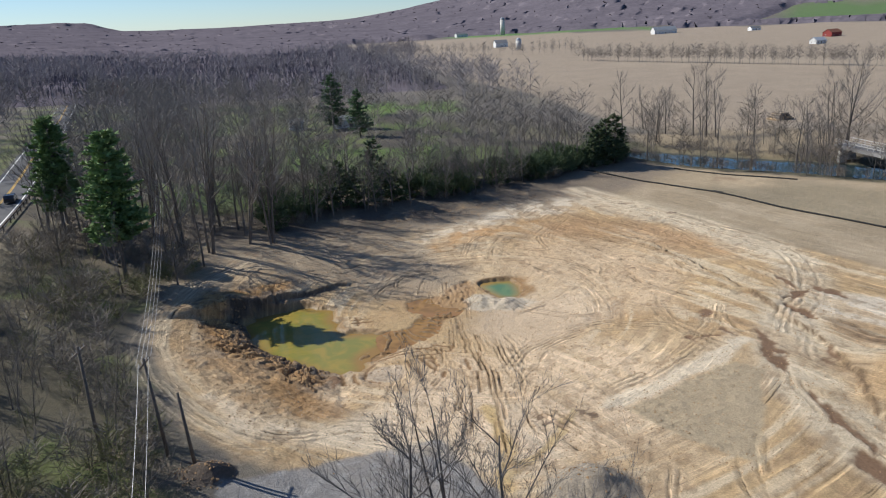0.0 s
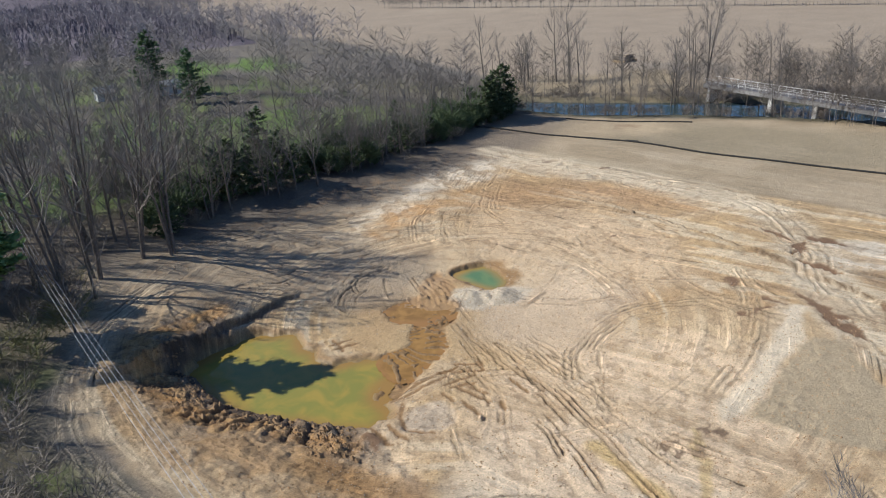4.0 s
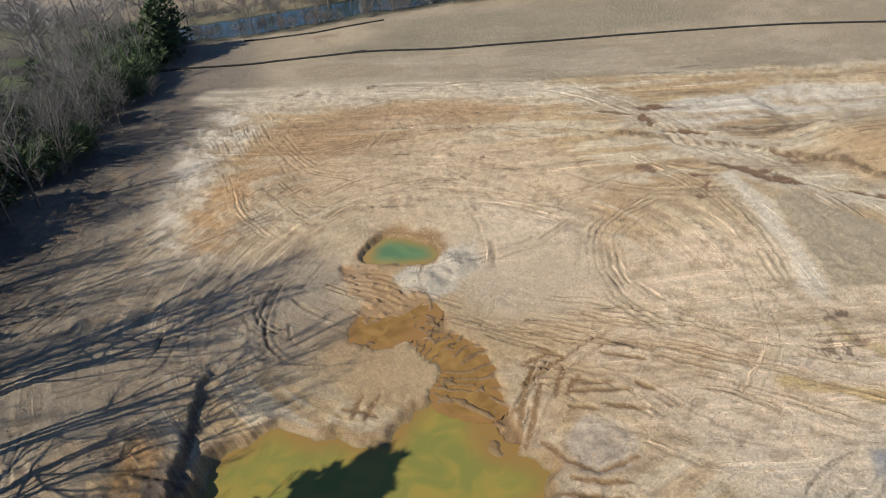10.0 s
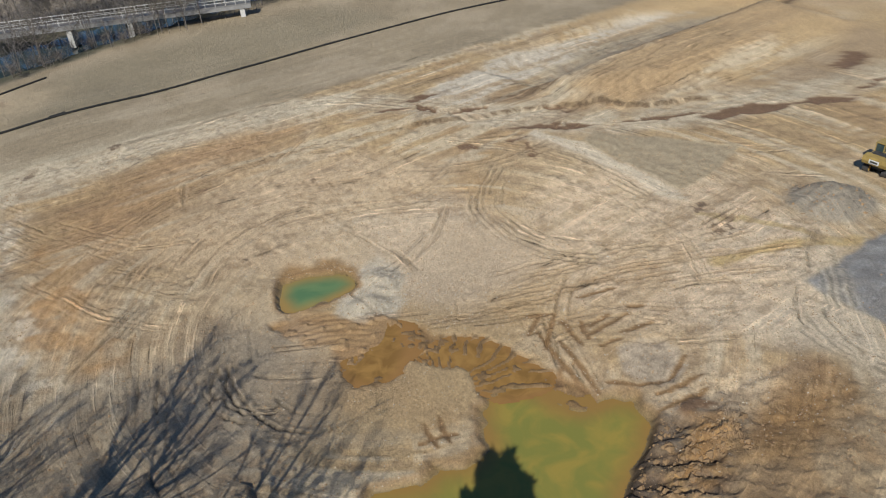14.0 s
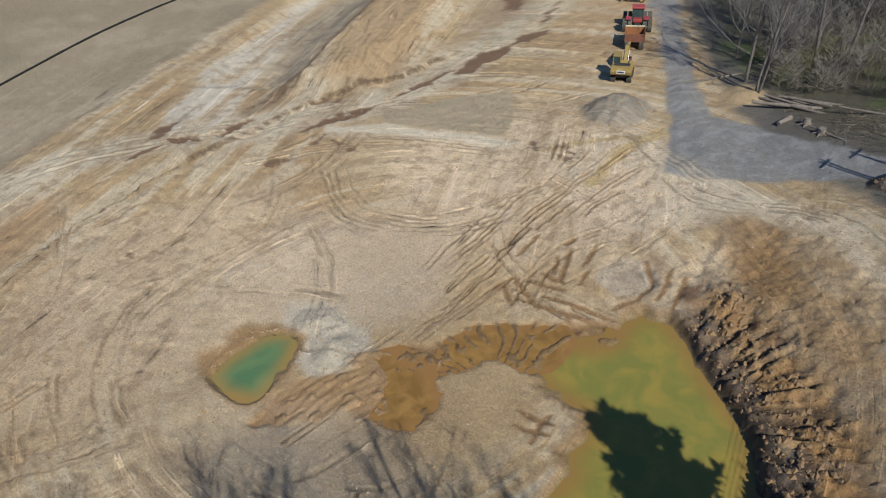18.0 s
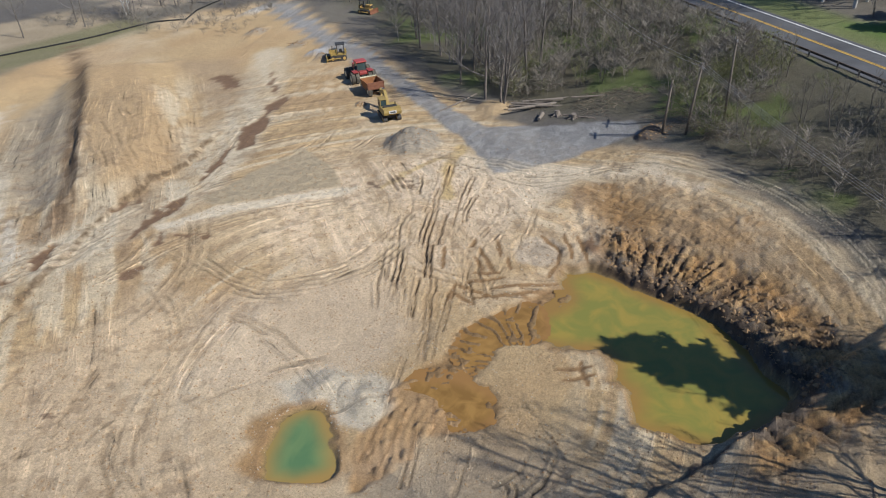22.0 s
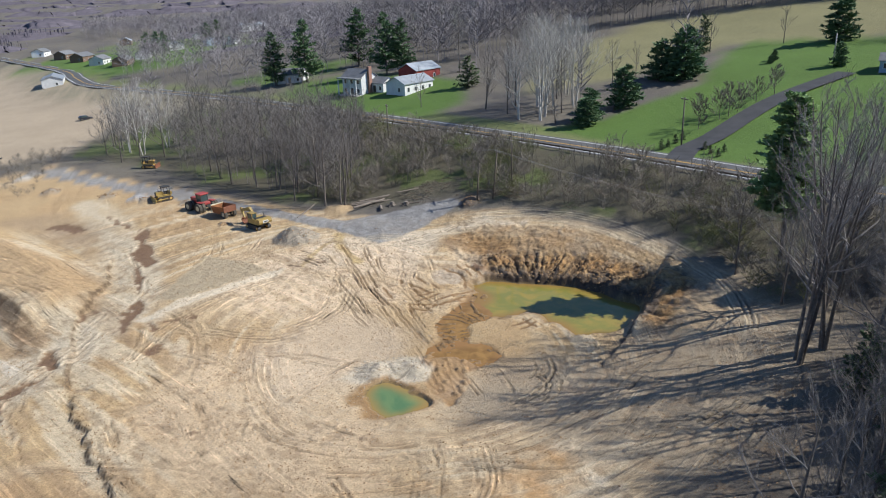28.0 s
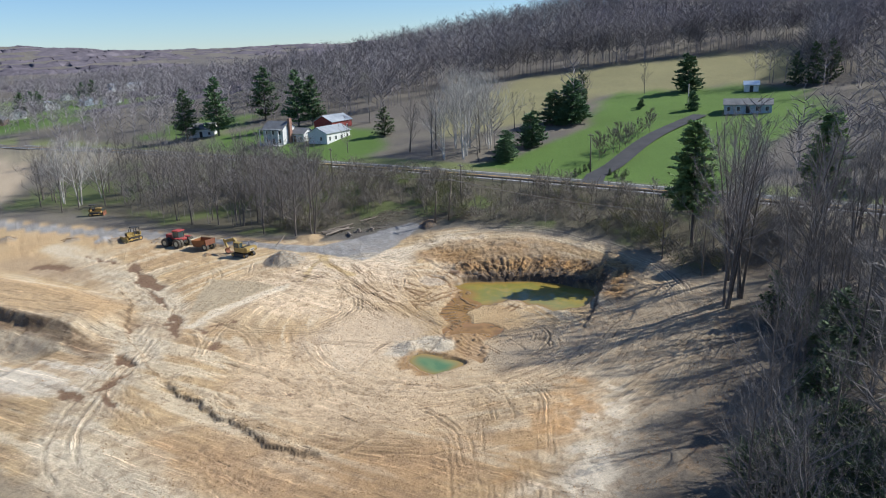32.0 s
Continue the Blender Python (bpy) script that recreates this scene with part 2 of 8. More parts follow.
M_CANOPY = canopy_material()
M_ASPHALT = surface("worn_asphalt", (0.075, 0.075, 0.078), (0.15, 0.15, 0.155), 0.25, 0.85, fine=40)
M_DRIVE = surface("dark_drive_asphalt", (0.04, 0.04, 0.043), (0.075, 0.075, 0.08), 0.3, 0.85, fine=40)
M_WHITE_LINE = surface("white_road_paint", (0.5, 0.5, 0.48), (0.75, 0.75, 0.72), 2.0, 0.7, bump=0)
M_YELLOW_LINE = surface("yellow_road_paint", (0.5, 0.3, 0.06), (0.62, 0.4, 0.1), 2.0, 0.7, bump=0)
M_STEEL = surface("galvanised_steel", (0.3, 0.3, 0.3), (0.5, 0.5, 0.5), 2.0, 0.45, 0.8)
M_RUST = surface("weathered_guardrail", (0.07, 0.05, 0.04), (0.16, 0.12, 0.09), 2.0, 0.8)
M_POLE = surface("weathered_pole_wood", (0.09, 0.075, 0.06), (0.2, 0.17, 0.14), 4.0, 0.9)
M_BLACK = surface("black_fabric", (0.012, 0.012, 0.012), (0.035, 0.034, 0.032), 3.0, 0.85)

# ---- the lie of the land ----
_hash = np.random.RandomState(7).rand(256, 256)


def vnoise(x, y, s):
    """Smooth noise from 0 to 1 with cells s metres wide."""
    u, v = x / s + 91.7, y / s + 37.3
    i, j = np.floor(u).astype(int), np.floor(v).astype(int)
    a, b = u - i, v - j
    a, b = a * a * (3 - 2 * a), b * b * (3 - 2 * b)
    h = lambda p, q: _hash[p % 256, q % 256]
    return (h(i, j) * (1 - a) + h(i + 1, j) * a) * (1 - b) + (h(i, j + 1) * (1 - a) + h(i + 1, j + 1) * a) * b


def fbm(x, y, s, n=4):
    out, amp, tot = 0, 1.0, 0
    for k in range(n):
        out, tot = out + amp * vnoise(x + 17 * k, y - 29 * k, s), tot + amp
        s, amp = s / 2.03, amp * 0.55
    return out / tot


def smooth(v, a, b):
    t = np.clip((v - a) / (b - a), 0, 1)
    return t * t * (3 - 2 * t)


def poly_dist(x, y, pts):
    """Signed distance to a closed outline: negative inside."""
    d2, inside = np.full(x.shape, 1e12), np.zeros(x.shape, bool)
    for (ax, ay), (bx, by) in zip(pts, pts[1:] + pts[:1]):
        ex, ey = bx - ax, by - ay
        k = np.clip(((x - ax) * ex + (y - ay) * ey) / (ex * ex + ey * ey), 0, 1)
        d2 = np.minimum(d2, (x - ax - k * ex) ** 2 + (y - ay - k * ey) ** 2)
        if ey:
            inside ^= ((ay > y) != (by > y)) & (x < ax + (y - ay) * ex / ey)
    d = np.sqrt(d2)
    return np.where(inside, -d, d)


def line_dist(x, y, pts):
    """Distance along and signed distance across (positive to the right) of an open line."""
    best, across, along, run = np.full(x.shape, 1e12), np.zeros(x.shape), np.zeros(x.shape), 0.0
    for (ax, ay), (bx, by) in zip(pts, pts[1:]):
        ex, ey = bx - ax, by - ay
        L = math.hypot(ex, ey)
        k = np.clip(((x - ax) * ex + (y - ay) * ey) / (L * L), 0, 1)
        d = (x - ax - k * ex) ** 2 + (y - ay - k * ey) ** 2
        side = (ey * (x - ax) - ex * (y - ay)) / L
        near = d < best
        across = np.where(near, np.sqrt(d) * np.sign(side + 1e-9), across)
        along = np.where(near, run + k * L, along)
        best, run = np.minimum(best, d), run + L
    return along, across


def curve_through(pts, step=2.0):
    """A smooth line through a few points."""
    p = [pts[0]] + list(pts) + [pts[-1]]
    out = []
    for a, b, c, d in zip(p, p[1:], p[2:], p[3:]):
        n = max(2, int(math.dist(b, c) / step))
        for i in range(n):
            t = i / n
            out.append(tuple(0.5 * (2 * b[k] + (c[k] - a[k]) * t + (2 * a[k] - 5 * b[k] + 4 * c[k] - d[k]) * t * t
                                    + (3 * b[k] - a[k] - 3 * c[k] + d[k]) * t ** 3) for k in range(len(b))))
    return out + [tuple(pts[-1])]


def round_off(pts):
    """A closed outline without its corners."""
    p = [pts[-1]] + list(pts) + [pts[0], pts[1]]
    return [tuple(q) for q in curve_through(p, 0.7)[int(max(2, math.dist(p[0], p[1]) / 0.7)):] ]


ROAD = curve_through([(150, -420), (92, -290), (78, -235), (66, -195), (40, -156), (14, -105), (-5, -58), (-20.5, -24), (-38, 17.5), (-48, 40), (-56.6, 60.5), (-65, 82),
                      (-73.5, 103), (-88, 143), (-112, 200), (-150, 290), (-230, 470)], 6)
RIVER = curve_through([(10, 262), (30, 232), (56, 200), (75, 184), (97, 168), (118, 148), (150, 112), (190, 40), (250, -60), (380, -200)], 8)
BIG_POND = [(-8.4, 87.8), (-8.0, 85.4), (-10.2, 82.2), (-11.0, 81.1), (-10.5, 78.9), (-10.9, 76.9), (-12.8, 76.0), (-15.4, 77.2), (-17.6, 78.9), (-19.6, 80.4), (-21.8, 81.6), (-24, 83.2), (-25.6, 86.3), (-27.4, 90), (-29, 93.6),
            (-26.4, 96.2), (-22.2, 99), (-19, 98.2), (-16.6, 97), (-16.2, 93.6), (-14.9, 92.4), (-14.7, 90.6), (-13.4, 89), (-11, 88.4)]
ORANGE_POND = [(1.6, 94), (-1.8, 93.8), (-5.2, 95.6), (-5.8, 97.8), (-3.6, 99.8), (0.4, 99.7), (2.6, 97.6)]
FLOW = [(4.0, 106.2), (5.0, 101.6), (3.1, 99.4), (3.0, 95.9), (1.2, 92.5), (-0.5, 91.7), (-1.1, 89.4), (-1.3, 87.3), (-2.8, 85.2), (-5.0, 83.6), (-6.4, 82.3), (-8.4, 80.6), (-10.6, 79.6), (-11.8, 81.3), (-9.0, 84.3),
        (-9.4, 87.2), (-7.1, 89.0), (-5.4, 89.5), (-4.5, 91.8), (-3.2, 93.8), (-5.0, 94.8), (-5.8, 96.8), (-5.1, 99.0), (-3.4, 100.0), (-0.1, 100.6), (0.2, 103.0), (2.6, 105.2)]
LINK = [(-0.9, 90.6), (-1.1, 88), (-2.8, 85.2), (-5.0, 83.6), (-6.4, 82.3), (-8.6, 83.0), (-9.2, 87.2), (-7.1, 89.0), (-5.4, 89.5), (-4.5, 91.8), (-2.6, 93.2)]
APRON = [(10.6, 106.8), (13, 105.6), (12.6, 102.9), (14.0, 102.3), (13.6, 100.6), (11.4, 98.9), (8.4, 98.2), (7, 100.8), (9, 103)]
GREEN_POND = [(10.2, 106.0), (8.1, 106.2), (6.4, 105.6), (5.4, 104.1), (6.2, 102.2), (7.1, 100.6), (8.4, 98.6), (9.4, 98.2), (10.7, 99), (11.4, 101.2), (11.0, 104.3)]
GREEN_POND, ORANGE_POND, BIG_POND, FLOW, LINK = [round_off(p) for p in (GREEN_POND, ORANGE_POND, BIG_POND, FLOW, LINK)]
PAD = [(68, -34), (38.4, 4), (25, 18.5), (12.4, 36.6), (4.0, 48.5), (-1.4, 58.6), (-10, 55.2), (-19, 50), (-18.5, 46.4), (-8, 44.4), (1.2, 43.8), (6.4, 38.5),
       (19.5, 20.5), (29, 5.5), (41, -7), (61, -36)]
FIELD = [(26, 161), (36, 148), (46, 128), (60, 104), (84, 60), (100, 28), (88, -12), (118, -30), (170, 40), (122, 136), (86, 158), (62, 176), (44, 182)]
CUT_BANK = [(94, 3), (79, 22), (66.5, 41), (57, 57), (52.5, 64), (49, 70.3), (46.6, 78)]
PIT_DITCH = [(-29.5, 94.4), (-24, 99.3), (-18.9, 103.3), (-14.8, 106.3)]
BERM = [(41.5, 92), (37.5, 106), (34.4, 115), (31, 120)]
NORTH_EDGE = [(-62, 112), (-42, 119), (-31, 124), (-22, 135), (-10, 141), (6, 147), (22, 157), (36, 169), (52, 184)]
WOOD_NORTH = NORTH_EDGE + [(48, 215), (20, 255), (-60, 345), (-190, 400), (-130, 240), (-98, 162), (-80, 116)]
WOOD_WEST = [(-62, 112), (-42, 117), (-37, 106), (-40, 92), (-40, 80), (-34, 68), (-26, 57), (-21, 46), (-8, 41), (0, 33), (12, 24), (26, 2), (34, -20), (60, -50),
             (52, -80), (24, -92), (8, -68), (-14, -30), (-32, 12), (-44, 40), (-54, 64), (-66, 105)]
LAWN_HOUSE = [(-31, -14), (-21, -32), (-11, -62), (-4, -98), (-30, -108), (-50, -76), (-58, -48), (-46, -20)]
LAWN_HILL = [(-50, 21), (-62.6, 25), (-75.7, 21), (-98, 14.5), (-129, -12.7), (-142, -18), (-165, 5), (-176, 30), (-150, 60), (-110, 68), (-74, 84), (-60, 58)]
HAY_FIELD = [(-63, -15), (-89, -8), (-135, -20), (-165, 4), (-190, 24), (-221, 6), (-247, -12), (-214, -40), (-184, -62), (-148, -84), (-112, -68), (-80, -44)]
NORTH_LAWN = [(-60, 140), (-30, 142), (-4, 160), (14, 200), (-4, 236), (-40, 230), (-62, 190)]
FAR_GREEN = [(20, 1450), (400, 1330), (440, 1420), (30, 1640)]

BUMPS = [(-29, 107, 6, 0.8), (18, 97, 9, -0.55), (-13.7, 69.5, 4.5, -0.7), (29, 76, 12, 0.55), (-38, 81, 8, -0.5), (56, 141, 9, 0.6), (9, 121, 6, 0.5), (-30, 115, 9, 1.0), (-37, 112, 6, 0.55),
         (-16, 121, 8, 1.2), (-39, 98.5, 4, 0.5), (-52, 120, 7, -0.9), (-46.5, 98, 4, -0.8), (-39, 80, 6, -0.85)]


def road_height(s):
    return np.interp(s, [0, 150, 290, 400, 480, 800, 1100], [9, 7, 6, 8, 9, 9, 8])


def land(x, y, detail=True):
    """Height of the ground."""
    x, y = np.asarray(x, float), np.asarray(y, float)
    z = 0.8 - 2.5 * np.exp(-((x - 0) / 25.0) ** 2 - ((y - 94) / 24.0) ** 2)
    z = z + 0.5 * (fbm(x, y, 30, 3) - 0.5)
    # earthworks to the south-east: a ramp with a cut bank behind it
    d = poly_dist(x, y, [(86, 22), (62, 62), (50, 74), (40, 66), (44, 48), (66, 14)])
    z = z + 2.4 * smooth(-d, -2, 7)
    d = poly_dist(x, y, [(60, 78), (73, 68), (84, 48), (92, 24), (82, 22), (62, 58), (52, 72)])
    z = z - 1.0 * smooth(-d, -1, 3)
    # spoil bank round the big pond's west and south sides
    a, c = line_dist(x, y, [(-10, 63), (-17.5, 63.5), (-26, 71), (-30.5, 81), (-32.5, 92)])
    z = z + 0.35 * np.exp(-(c / 4.0) ** 2) * smooth(np.hypot(x + 5, y - 66), 2, 9)
    # low mounds and hollows of the worked ground: place, reach, height
    for bx, by, br, bh in BUMPS:
        z = z + bh * np.exp(-((x - bx) ** 2 + (y - by) ** 2) / br ** 2)
    # woods to the north lie a little higher
    d = poly_dist(x, y, NORTH_EDGE + [(60, 400), (-300, 400), (-300, 112)])
    z = z + smooth(-d, -17, 8) * np.interp(x, [-20, 20], [2.7, 1.5])
    # road on its bank, hillside beyond
    s, c = line_dist(x, y, ROAD + [(-1350, 2990)])
    rz = road_height(s)
    east = np.interp(c, [0, 4.9, 7, 15, 25, 32, 40, 48, 60], [1, 1, 0.955, 0.72, 0.45, 0.25, 0.08, 0.02, 0])
    zs = z + (rz - z) * east
    w = -c
    rise = np.interp(w, [0, 5.2, 7, 15, 60, 125, 190, 330, 600, 1100], [0, 0, 0.1, 0.9, 6.5, 14.5, 25, 55, 115, 130])
    reach = smooth(y, -560, -120) * (1 - 0.72 * smooth(y + 0.35 * x, 120, 430))
    low = np.interp(w, [0, 7, 60, 200, 600, 1500], [0, 0.2, 1, 4, 14, 20])
    zw = rz + low + (rise - low) * reach + 8 * (fbm(x, y, 130, 3) - 0.5) * smooth(w, 60, 300)
    z = np.where(c > 0, zs, zw)
    # river bed
    s, c = line_dist(x, y, RIVER)
    z = z - 0.9 * smooth(-np.abs(c), -26, -13)
    z = z - 2.4 * smooth(-np.abs(c) + 1.6 * (fbm(x, y, 12, 2) - .5), -11, -6.5)
    # distant fields and ridges
    r = np.hypot(x, y)
    ang = np.degrees(np.arctan2(x, y))
    ridge = np.interp(ang, [-180, -173, -150, -120, -60, -40, -20, -6, 6, 14, 30, 60, 100, 150, 180],
                      [62, 36, 40, 100, 100, 62, 50, 66, 150, 225, 250, 230, 140, 60, 62])
    start = np.interp(ang, [-180, -120, -60, -20, 0, 10, 40, 100, 180], [900, 900, 900, 1700, 1700, 1500, 1250, 1300, 900])
    hill = smooth(r, start, start + 1900) * ridge * (0.72 + 0.55 * fbm(x, y, 900, 3))
    mid = 10 * smooth(r, 420, 1300) * fbm(x, y, 380, 3)
    z = z + np.where(r > 350, np.maximum(hill, 0) + mid, 0)
    return z

# ---- ground sheet ----


def axis(lo, a, b, hi, fine, step, far):
    """Lines fine from a to b, wider from lo to hi, then ever wider."""
    core = list(np.arange(lo, a, step)) + list(np.arange(a, b, fine)) + list(np.arange(b, hi + step / 2, step))
    for sign in (1, -1):
        p, s = (core[-1] if sign > 0 else core[0]), step
        out = []
        while abs(p) < far:
            s = s * (1.045 if s < 1.5 else 1.09)
            p += sign * s
            out.append(p)
        core = core + out if sign > 0 else out[::-1] + core
    return np.array(core)


GX, GY = axis(-41, -38, 24, 58, 0.19, 0.28, 4600), axis(48, 56, 142, 144, 0.19, 0.28, 4600)
X, Y = np.meshgrid(GX, GY, indexing="ij")
Z = land(X, Y)
LOW = Z - 0.1
WX, WY = X + 1.6 * (fbm(X, Y, 5, 4) - 0.5) * 2, Y + 1.6 * (fbm(X + 200, Y, 5, 4) - 0.5) * 2   # ragged edges
QX, QY = X + 0.7 * (fbm(X, Y, 2.2, 4) - 0.5) * 2, Y + 0.7 * (fbm(X + 90, Y, 2.2, 4) - 0.5) * 2
BROAD, FINE = fbm(X, Y, 14, 5), fbm(X, Y, 1.1, 3)
C = np.zeros(X.shape + (3,))
WET = np.zeros(X.shape)


def paint(mask, rgb):
    C[...] = C + (np.asarray(rgb) - C) * np.clip(mask, 0, 1)[..., None]


def zone(pts, soft=2.0, warp=True, out=0.0):
    x, y = (WX, WY) if warp else (QX, QY)
    return smooth(-poly_dist(x, y, list(pts)), -soft - out, soft - out)


def window(pts, margin):
    """The part of the sheet round some points."""
    xs, ys = [p[0] for p in pts], [p[1] for p in pts]
    i0, i1 = np.searchsorted(GX, (min(xs) - margin, max(xs) + margin))
    j0, j1 = np.searchsorted(GY, (min(ys) - margin, max(ys) + margin))
    return slice(i0, i1), slice(j0, j1)


SAND, PALE, ORANGE = (0.495, 0.35, 0.19), (0.605, 0.478, 0.325), (0.43, 0.24, 0.095)
GREY, LITTER, RED = (0.25, 0.24, 0.23), (0.19, 0.155, 0.12), (0.19, 0.115, 0.08)
STUBBLE, BROWN, GRASS = (0.345, 0.272, 0.178), (0.23, 0.155, 0.09), (0.10, 0.168, 0.036)
paint(np.ones(X.shape), (0.138, 0.122, 0.105))
paint(smooth(BROAD, 0.45, 0.6) * 0.5, (0.20, 0.175, 0.13))
# distant farmland
FARM = [[(64, 240), (112, 196), (142, 158), (200, 60), (420, -120), (1300, 100), (1100, 800), (520, 1240), (20, 1420), (-190, 1500), (-60, 900), (40, 400)],
        [(58, -62), (98, -28), (140, -60), (210, -240), (120, -330), (74, -210), (48, -120)], FAR_GREEN, [(560, 1300), (760, 1240), (1000, 1500), (800, 1600)]]
paint(zone(FARM[0], 4), (0.31, 0.25, 0.185))
paint(zone([(240, 420), (430, 330), (1200, 420), (1100, 520), (420, 470), (180, 590), (110, 560)], 4) * 0.8, (0.33, 0.27, 0.20))
paint(zone(FARM[1], 3), (0.42, 0.335, 0.235))
paint(zone(FAR_GREEN, 10), (0.10, 0.20, 0.05))
paint(zone(FARM[3], 10), (0.10, 0.16, 0.06))
for gx, gy, gr in ((70, -268, 34), (24, -312, 40), (-40, -330, 70), (30, -420, 60), (-120, -260, 60), (-260, 520, 90), (-150, 700, 120), (-900, 2300, 200), (330, 2600, 220)):
    paint(smooth(-np.hypot((WX - gx), (WY - gy) * 0.8), -gr, -gr * 0.75), (0.13, 0.17, 0.06) if gy < 600 else (0.33, 0.27, 0.19))
# verge and bank of the road, lawns, hay field
_, CR = line_dist(X, Y, ROAD)
paint(smooth(-np.abs(CR - 12), -13, -6) * (0.5 + 0.5 * smooth(FINE, 0.35, 0.6)) * smooth(-np.abs(Y), -420, -380), (0.27, 0.235, 0.16))
paint(smooth(-np.abs(CR + 8), -5, -2) * smooth(-np.abs(Y), -420, -380), (0.17, 0.19, 0.075))
paint(zone(HAY_FIELD, 4), (0.235, 0.215, 0.108))
paint(zone(LAWN_HILL, 2), GRASS)
paint(zone(LAWN_HOUSE, 3), GRASS)
# lawns round the village houses
for hx, hy, hr in ((85, -332, 34), (58, -276, 26), (30, -335, 30), (66, -305, 34), (6, -325, 24), (20, -285, 30), (40, -250, 26), (-20, -140, 22)):
    paint(smooth(hr + 26 * (fbm(X, Y, 22, 2) - 0.5) - np.hypot(X - hx, Y - hy), -3, 4) * 0.9, GRASS)
paint(zone(NORTH_LAWN, 6) * smooth(BROAD, 0.42, 0.52), (0.10, 0.15, 0.042))
paint(zone([(-104, 330), (-98, 272), (-60, 240), (-20, 262), (12, 300), (8, 335), (-40, 344)], 6) * smooth(fbm(X, Y, 16, 3), 0.36, 0.5), (0.12, 0.19, 0.045))
# leaf litter, moss and grass patches in the woods near the pit; litter colour darkened for tree shade
paint(zone(WOOD_WEST, 3), (0.115, 0.102, 0.07))
paint(zone(WOOD_WEST, 3) * smooth(fbm(X, Y, 9, 4), 0.5, 0.62), (0.115, 0.135, 0.05))
paint(zone(WOOD_NORTH, 3) * 0.85, (0.085, 0.074, 0.057))
paint(zone(NORTH_LAWN, 6) * smooth(BROAD, 0.42, 0.52), (0.10, 0.15, 0.042))
paint(zone(WOOD_NORTH, 3) * smooth(fbm(X + 50, Y, 11, 4), 0.5, 0.64), (0.11, 0.14, 0.05))
SITE = [(-38, 106), (-37, 84), (-31, 70), (-24, 58), (-10, 51), (0, 42), (30, 5), (62, -38), (84, -24), (100, 28), (84, 60), (60, 104), (46, 128), (36, 150), (24, 158),
        (6, 146), (-10, 138), (-22, 130), (-33, 120)]
SITE_M = zone(SITE, 1.5)
paint(SITE_M, SAND)
FIELD_M = zone(FIELD, 2.5)
paint(FIELD_M, STUBBLE)
paint(FIELD_M * smooth(fbm(X, Y, 7, 4), 0.5, 0.65) * 0.6, (0.46, 0.365, 0.25))
paint(zone([(84, -12), (96, -22), (116, 20), (120, 60), (108, 40)], 2), (0.21, 0.19, 0.10))
# broad stains over the worked ground
paint(SITE_M * smooth(BROAD, 0.5, 0.66) * 0.55, PALE)
paint(SITE_M * smooth(fbm(X + 300, Y, 17, 4), 0.52, 0.68) * 0.5, (0.43, 0.28, 0.145))
# streaks left by scraping and driving: round the basin, and along the haul road
ER = np.hypot((X - 3) / 1.0, (Y - 94) / 1.05)
EA = np.arctan2(Y - 94, X - 3)
WOB = 2.2 * (fbm(X, Y, 26, 2) - 0.5)
ROUND = fbm(ER + WOB, EA * 2.6, 1.6, 3) * 0.6 + fbm(ER + WOB, EA * 1.6, 0.7, 2) * 0.4
SCRAPE = (1 - np.abs(2 * fbm(ER + WOB + 40, EA * 1.9, 2.6, 2) - 1)) ** 7
LONG = fbm(0.87 * X + 0.5 * Y + WOB, (-0.5 * X + 0.87 * Y) * 0.11, 1.7, 4)
EAST = smooth(X + 0.35 * (Y - 90), 22, 34)
STREAK = ROUND + (LONG - ROUND) * EAST
SMALL = smooth(-np.hypot(X - 20, Y - 88), -85, -60) * smooth(ER, 12, 19)
paint(SITE_M * SMALL * smooth(STREAK, 0.52, 0.63) * 0.75, (0.63, 0.52, 0.36))
TR = np.stack([ER + WOB + (0.87 * X + 0.5 * Y + WOB - ER - WOB) * (EAST > 0.5), np.where(EAST > 0.5, (-0.5 * X + 0.87 * Y) * 0.05, EA * 1.1), np.where(EAST > 0.5, 7.0, 0.0)], -1)
TA = SITE_M * SMALL * smooth(np.abs(EAST - 0.5), 0.05, 0.3) * (0.38 + 0.42 * smooth(fbm(X - 60, Y, 12, 3), 0.42, 0.6))
TA = np.maximum(TA, FIELD_M * SMALL * 0.3)
# south of the pools the marks run out from the yard
SOUTH = smooth(-Y - 0.25 * X, -88, -82) * smooth(-X, -20, -14) * smooth(X, -9, -4) * smooth(Y, 53, 58) * SITE_M
SLANT = fbm(0.87 * X + 0.5 * Y + 0.6 * WOB, (0.5 * X - 0.87 * Y) * 0.09, 1.3, 4)
STREAK = STREAK + (SLANT - STREAK) * SOUTH
TR[SOUTH > 0.5] = np.stack([0.87 * X + 0.5 * Y + 0.6 * WOB + 300, (0.5 * X - 0.87 * Y) * 0.05, 0 * X + 21.0], -1)[SOUTH > 0.5]
TA = np.where(SOUTH > 0.5, np.maximum(TA, 0.4 * smooth(np.abs(SOUTH - 0.5), 0.1, 0.35)), TA)
paint(SITE_M * SMALL * smooth(-STREAK, -0.44, -0.33) * 0.6, (0.33, 0.225, 0.13))
paint(FIELD_M * SMALL * smooth(LONG, 0.54, 0.66) * 0.4, (0.47, 0.385, 0.27))
WORKED = SITE_M * SMALL * (0.35 + 0.65 * smooth(fbm(X + 11, Y - 60, 13, 3), 0.4, 0.58))
Z += WORKED * (0.26 * (STREAK - 0.5) + 0.10 * SCRAPE * (1 - EAST))
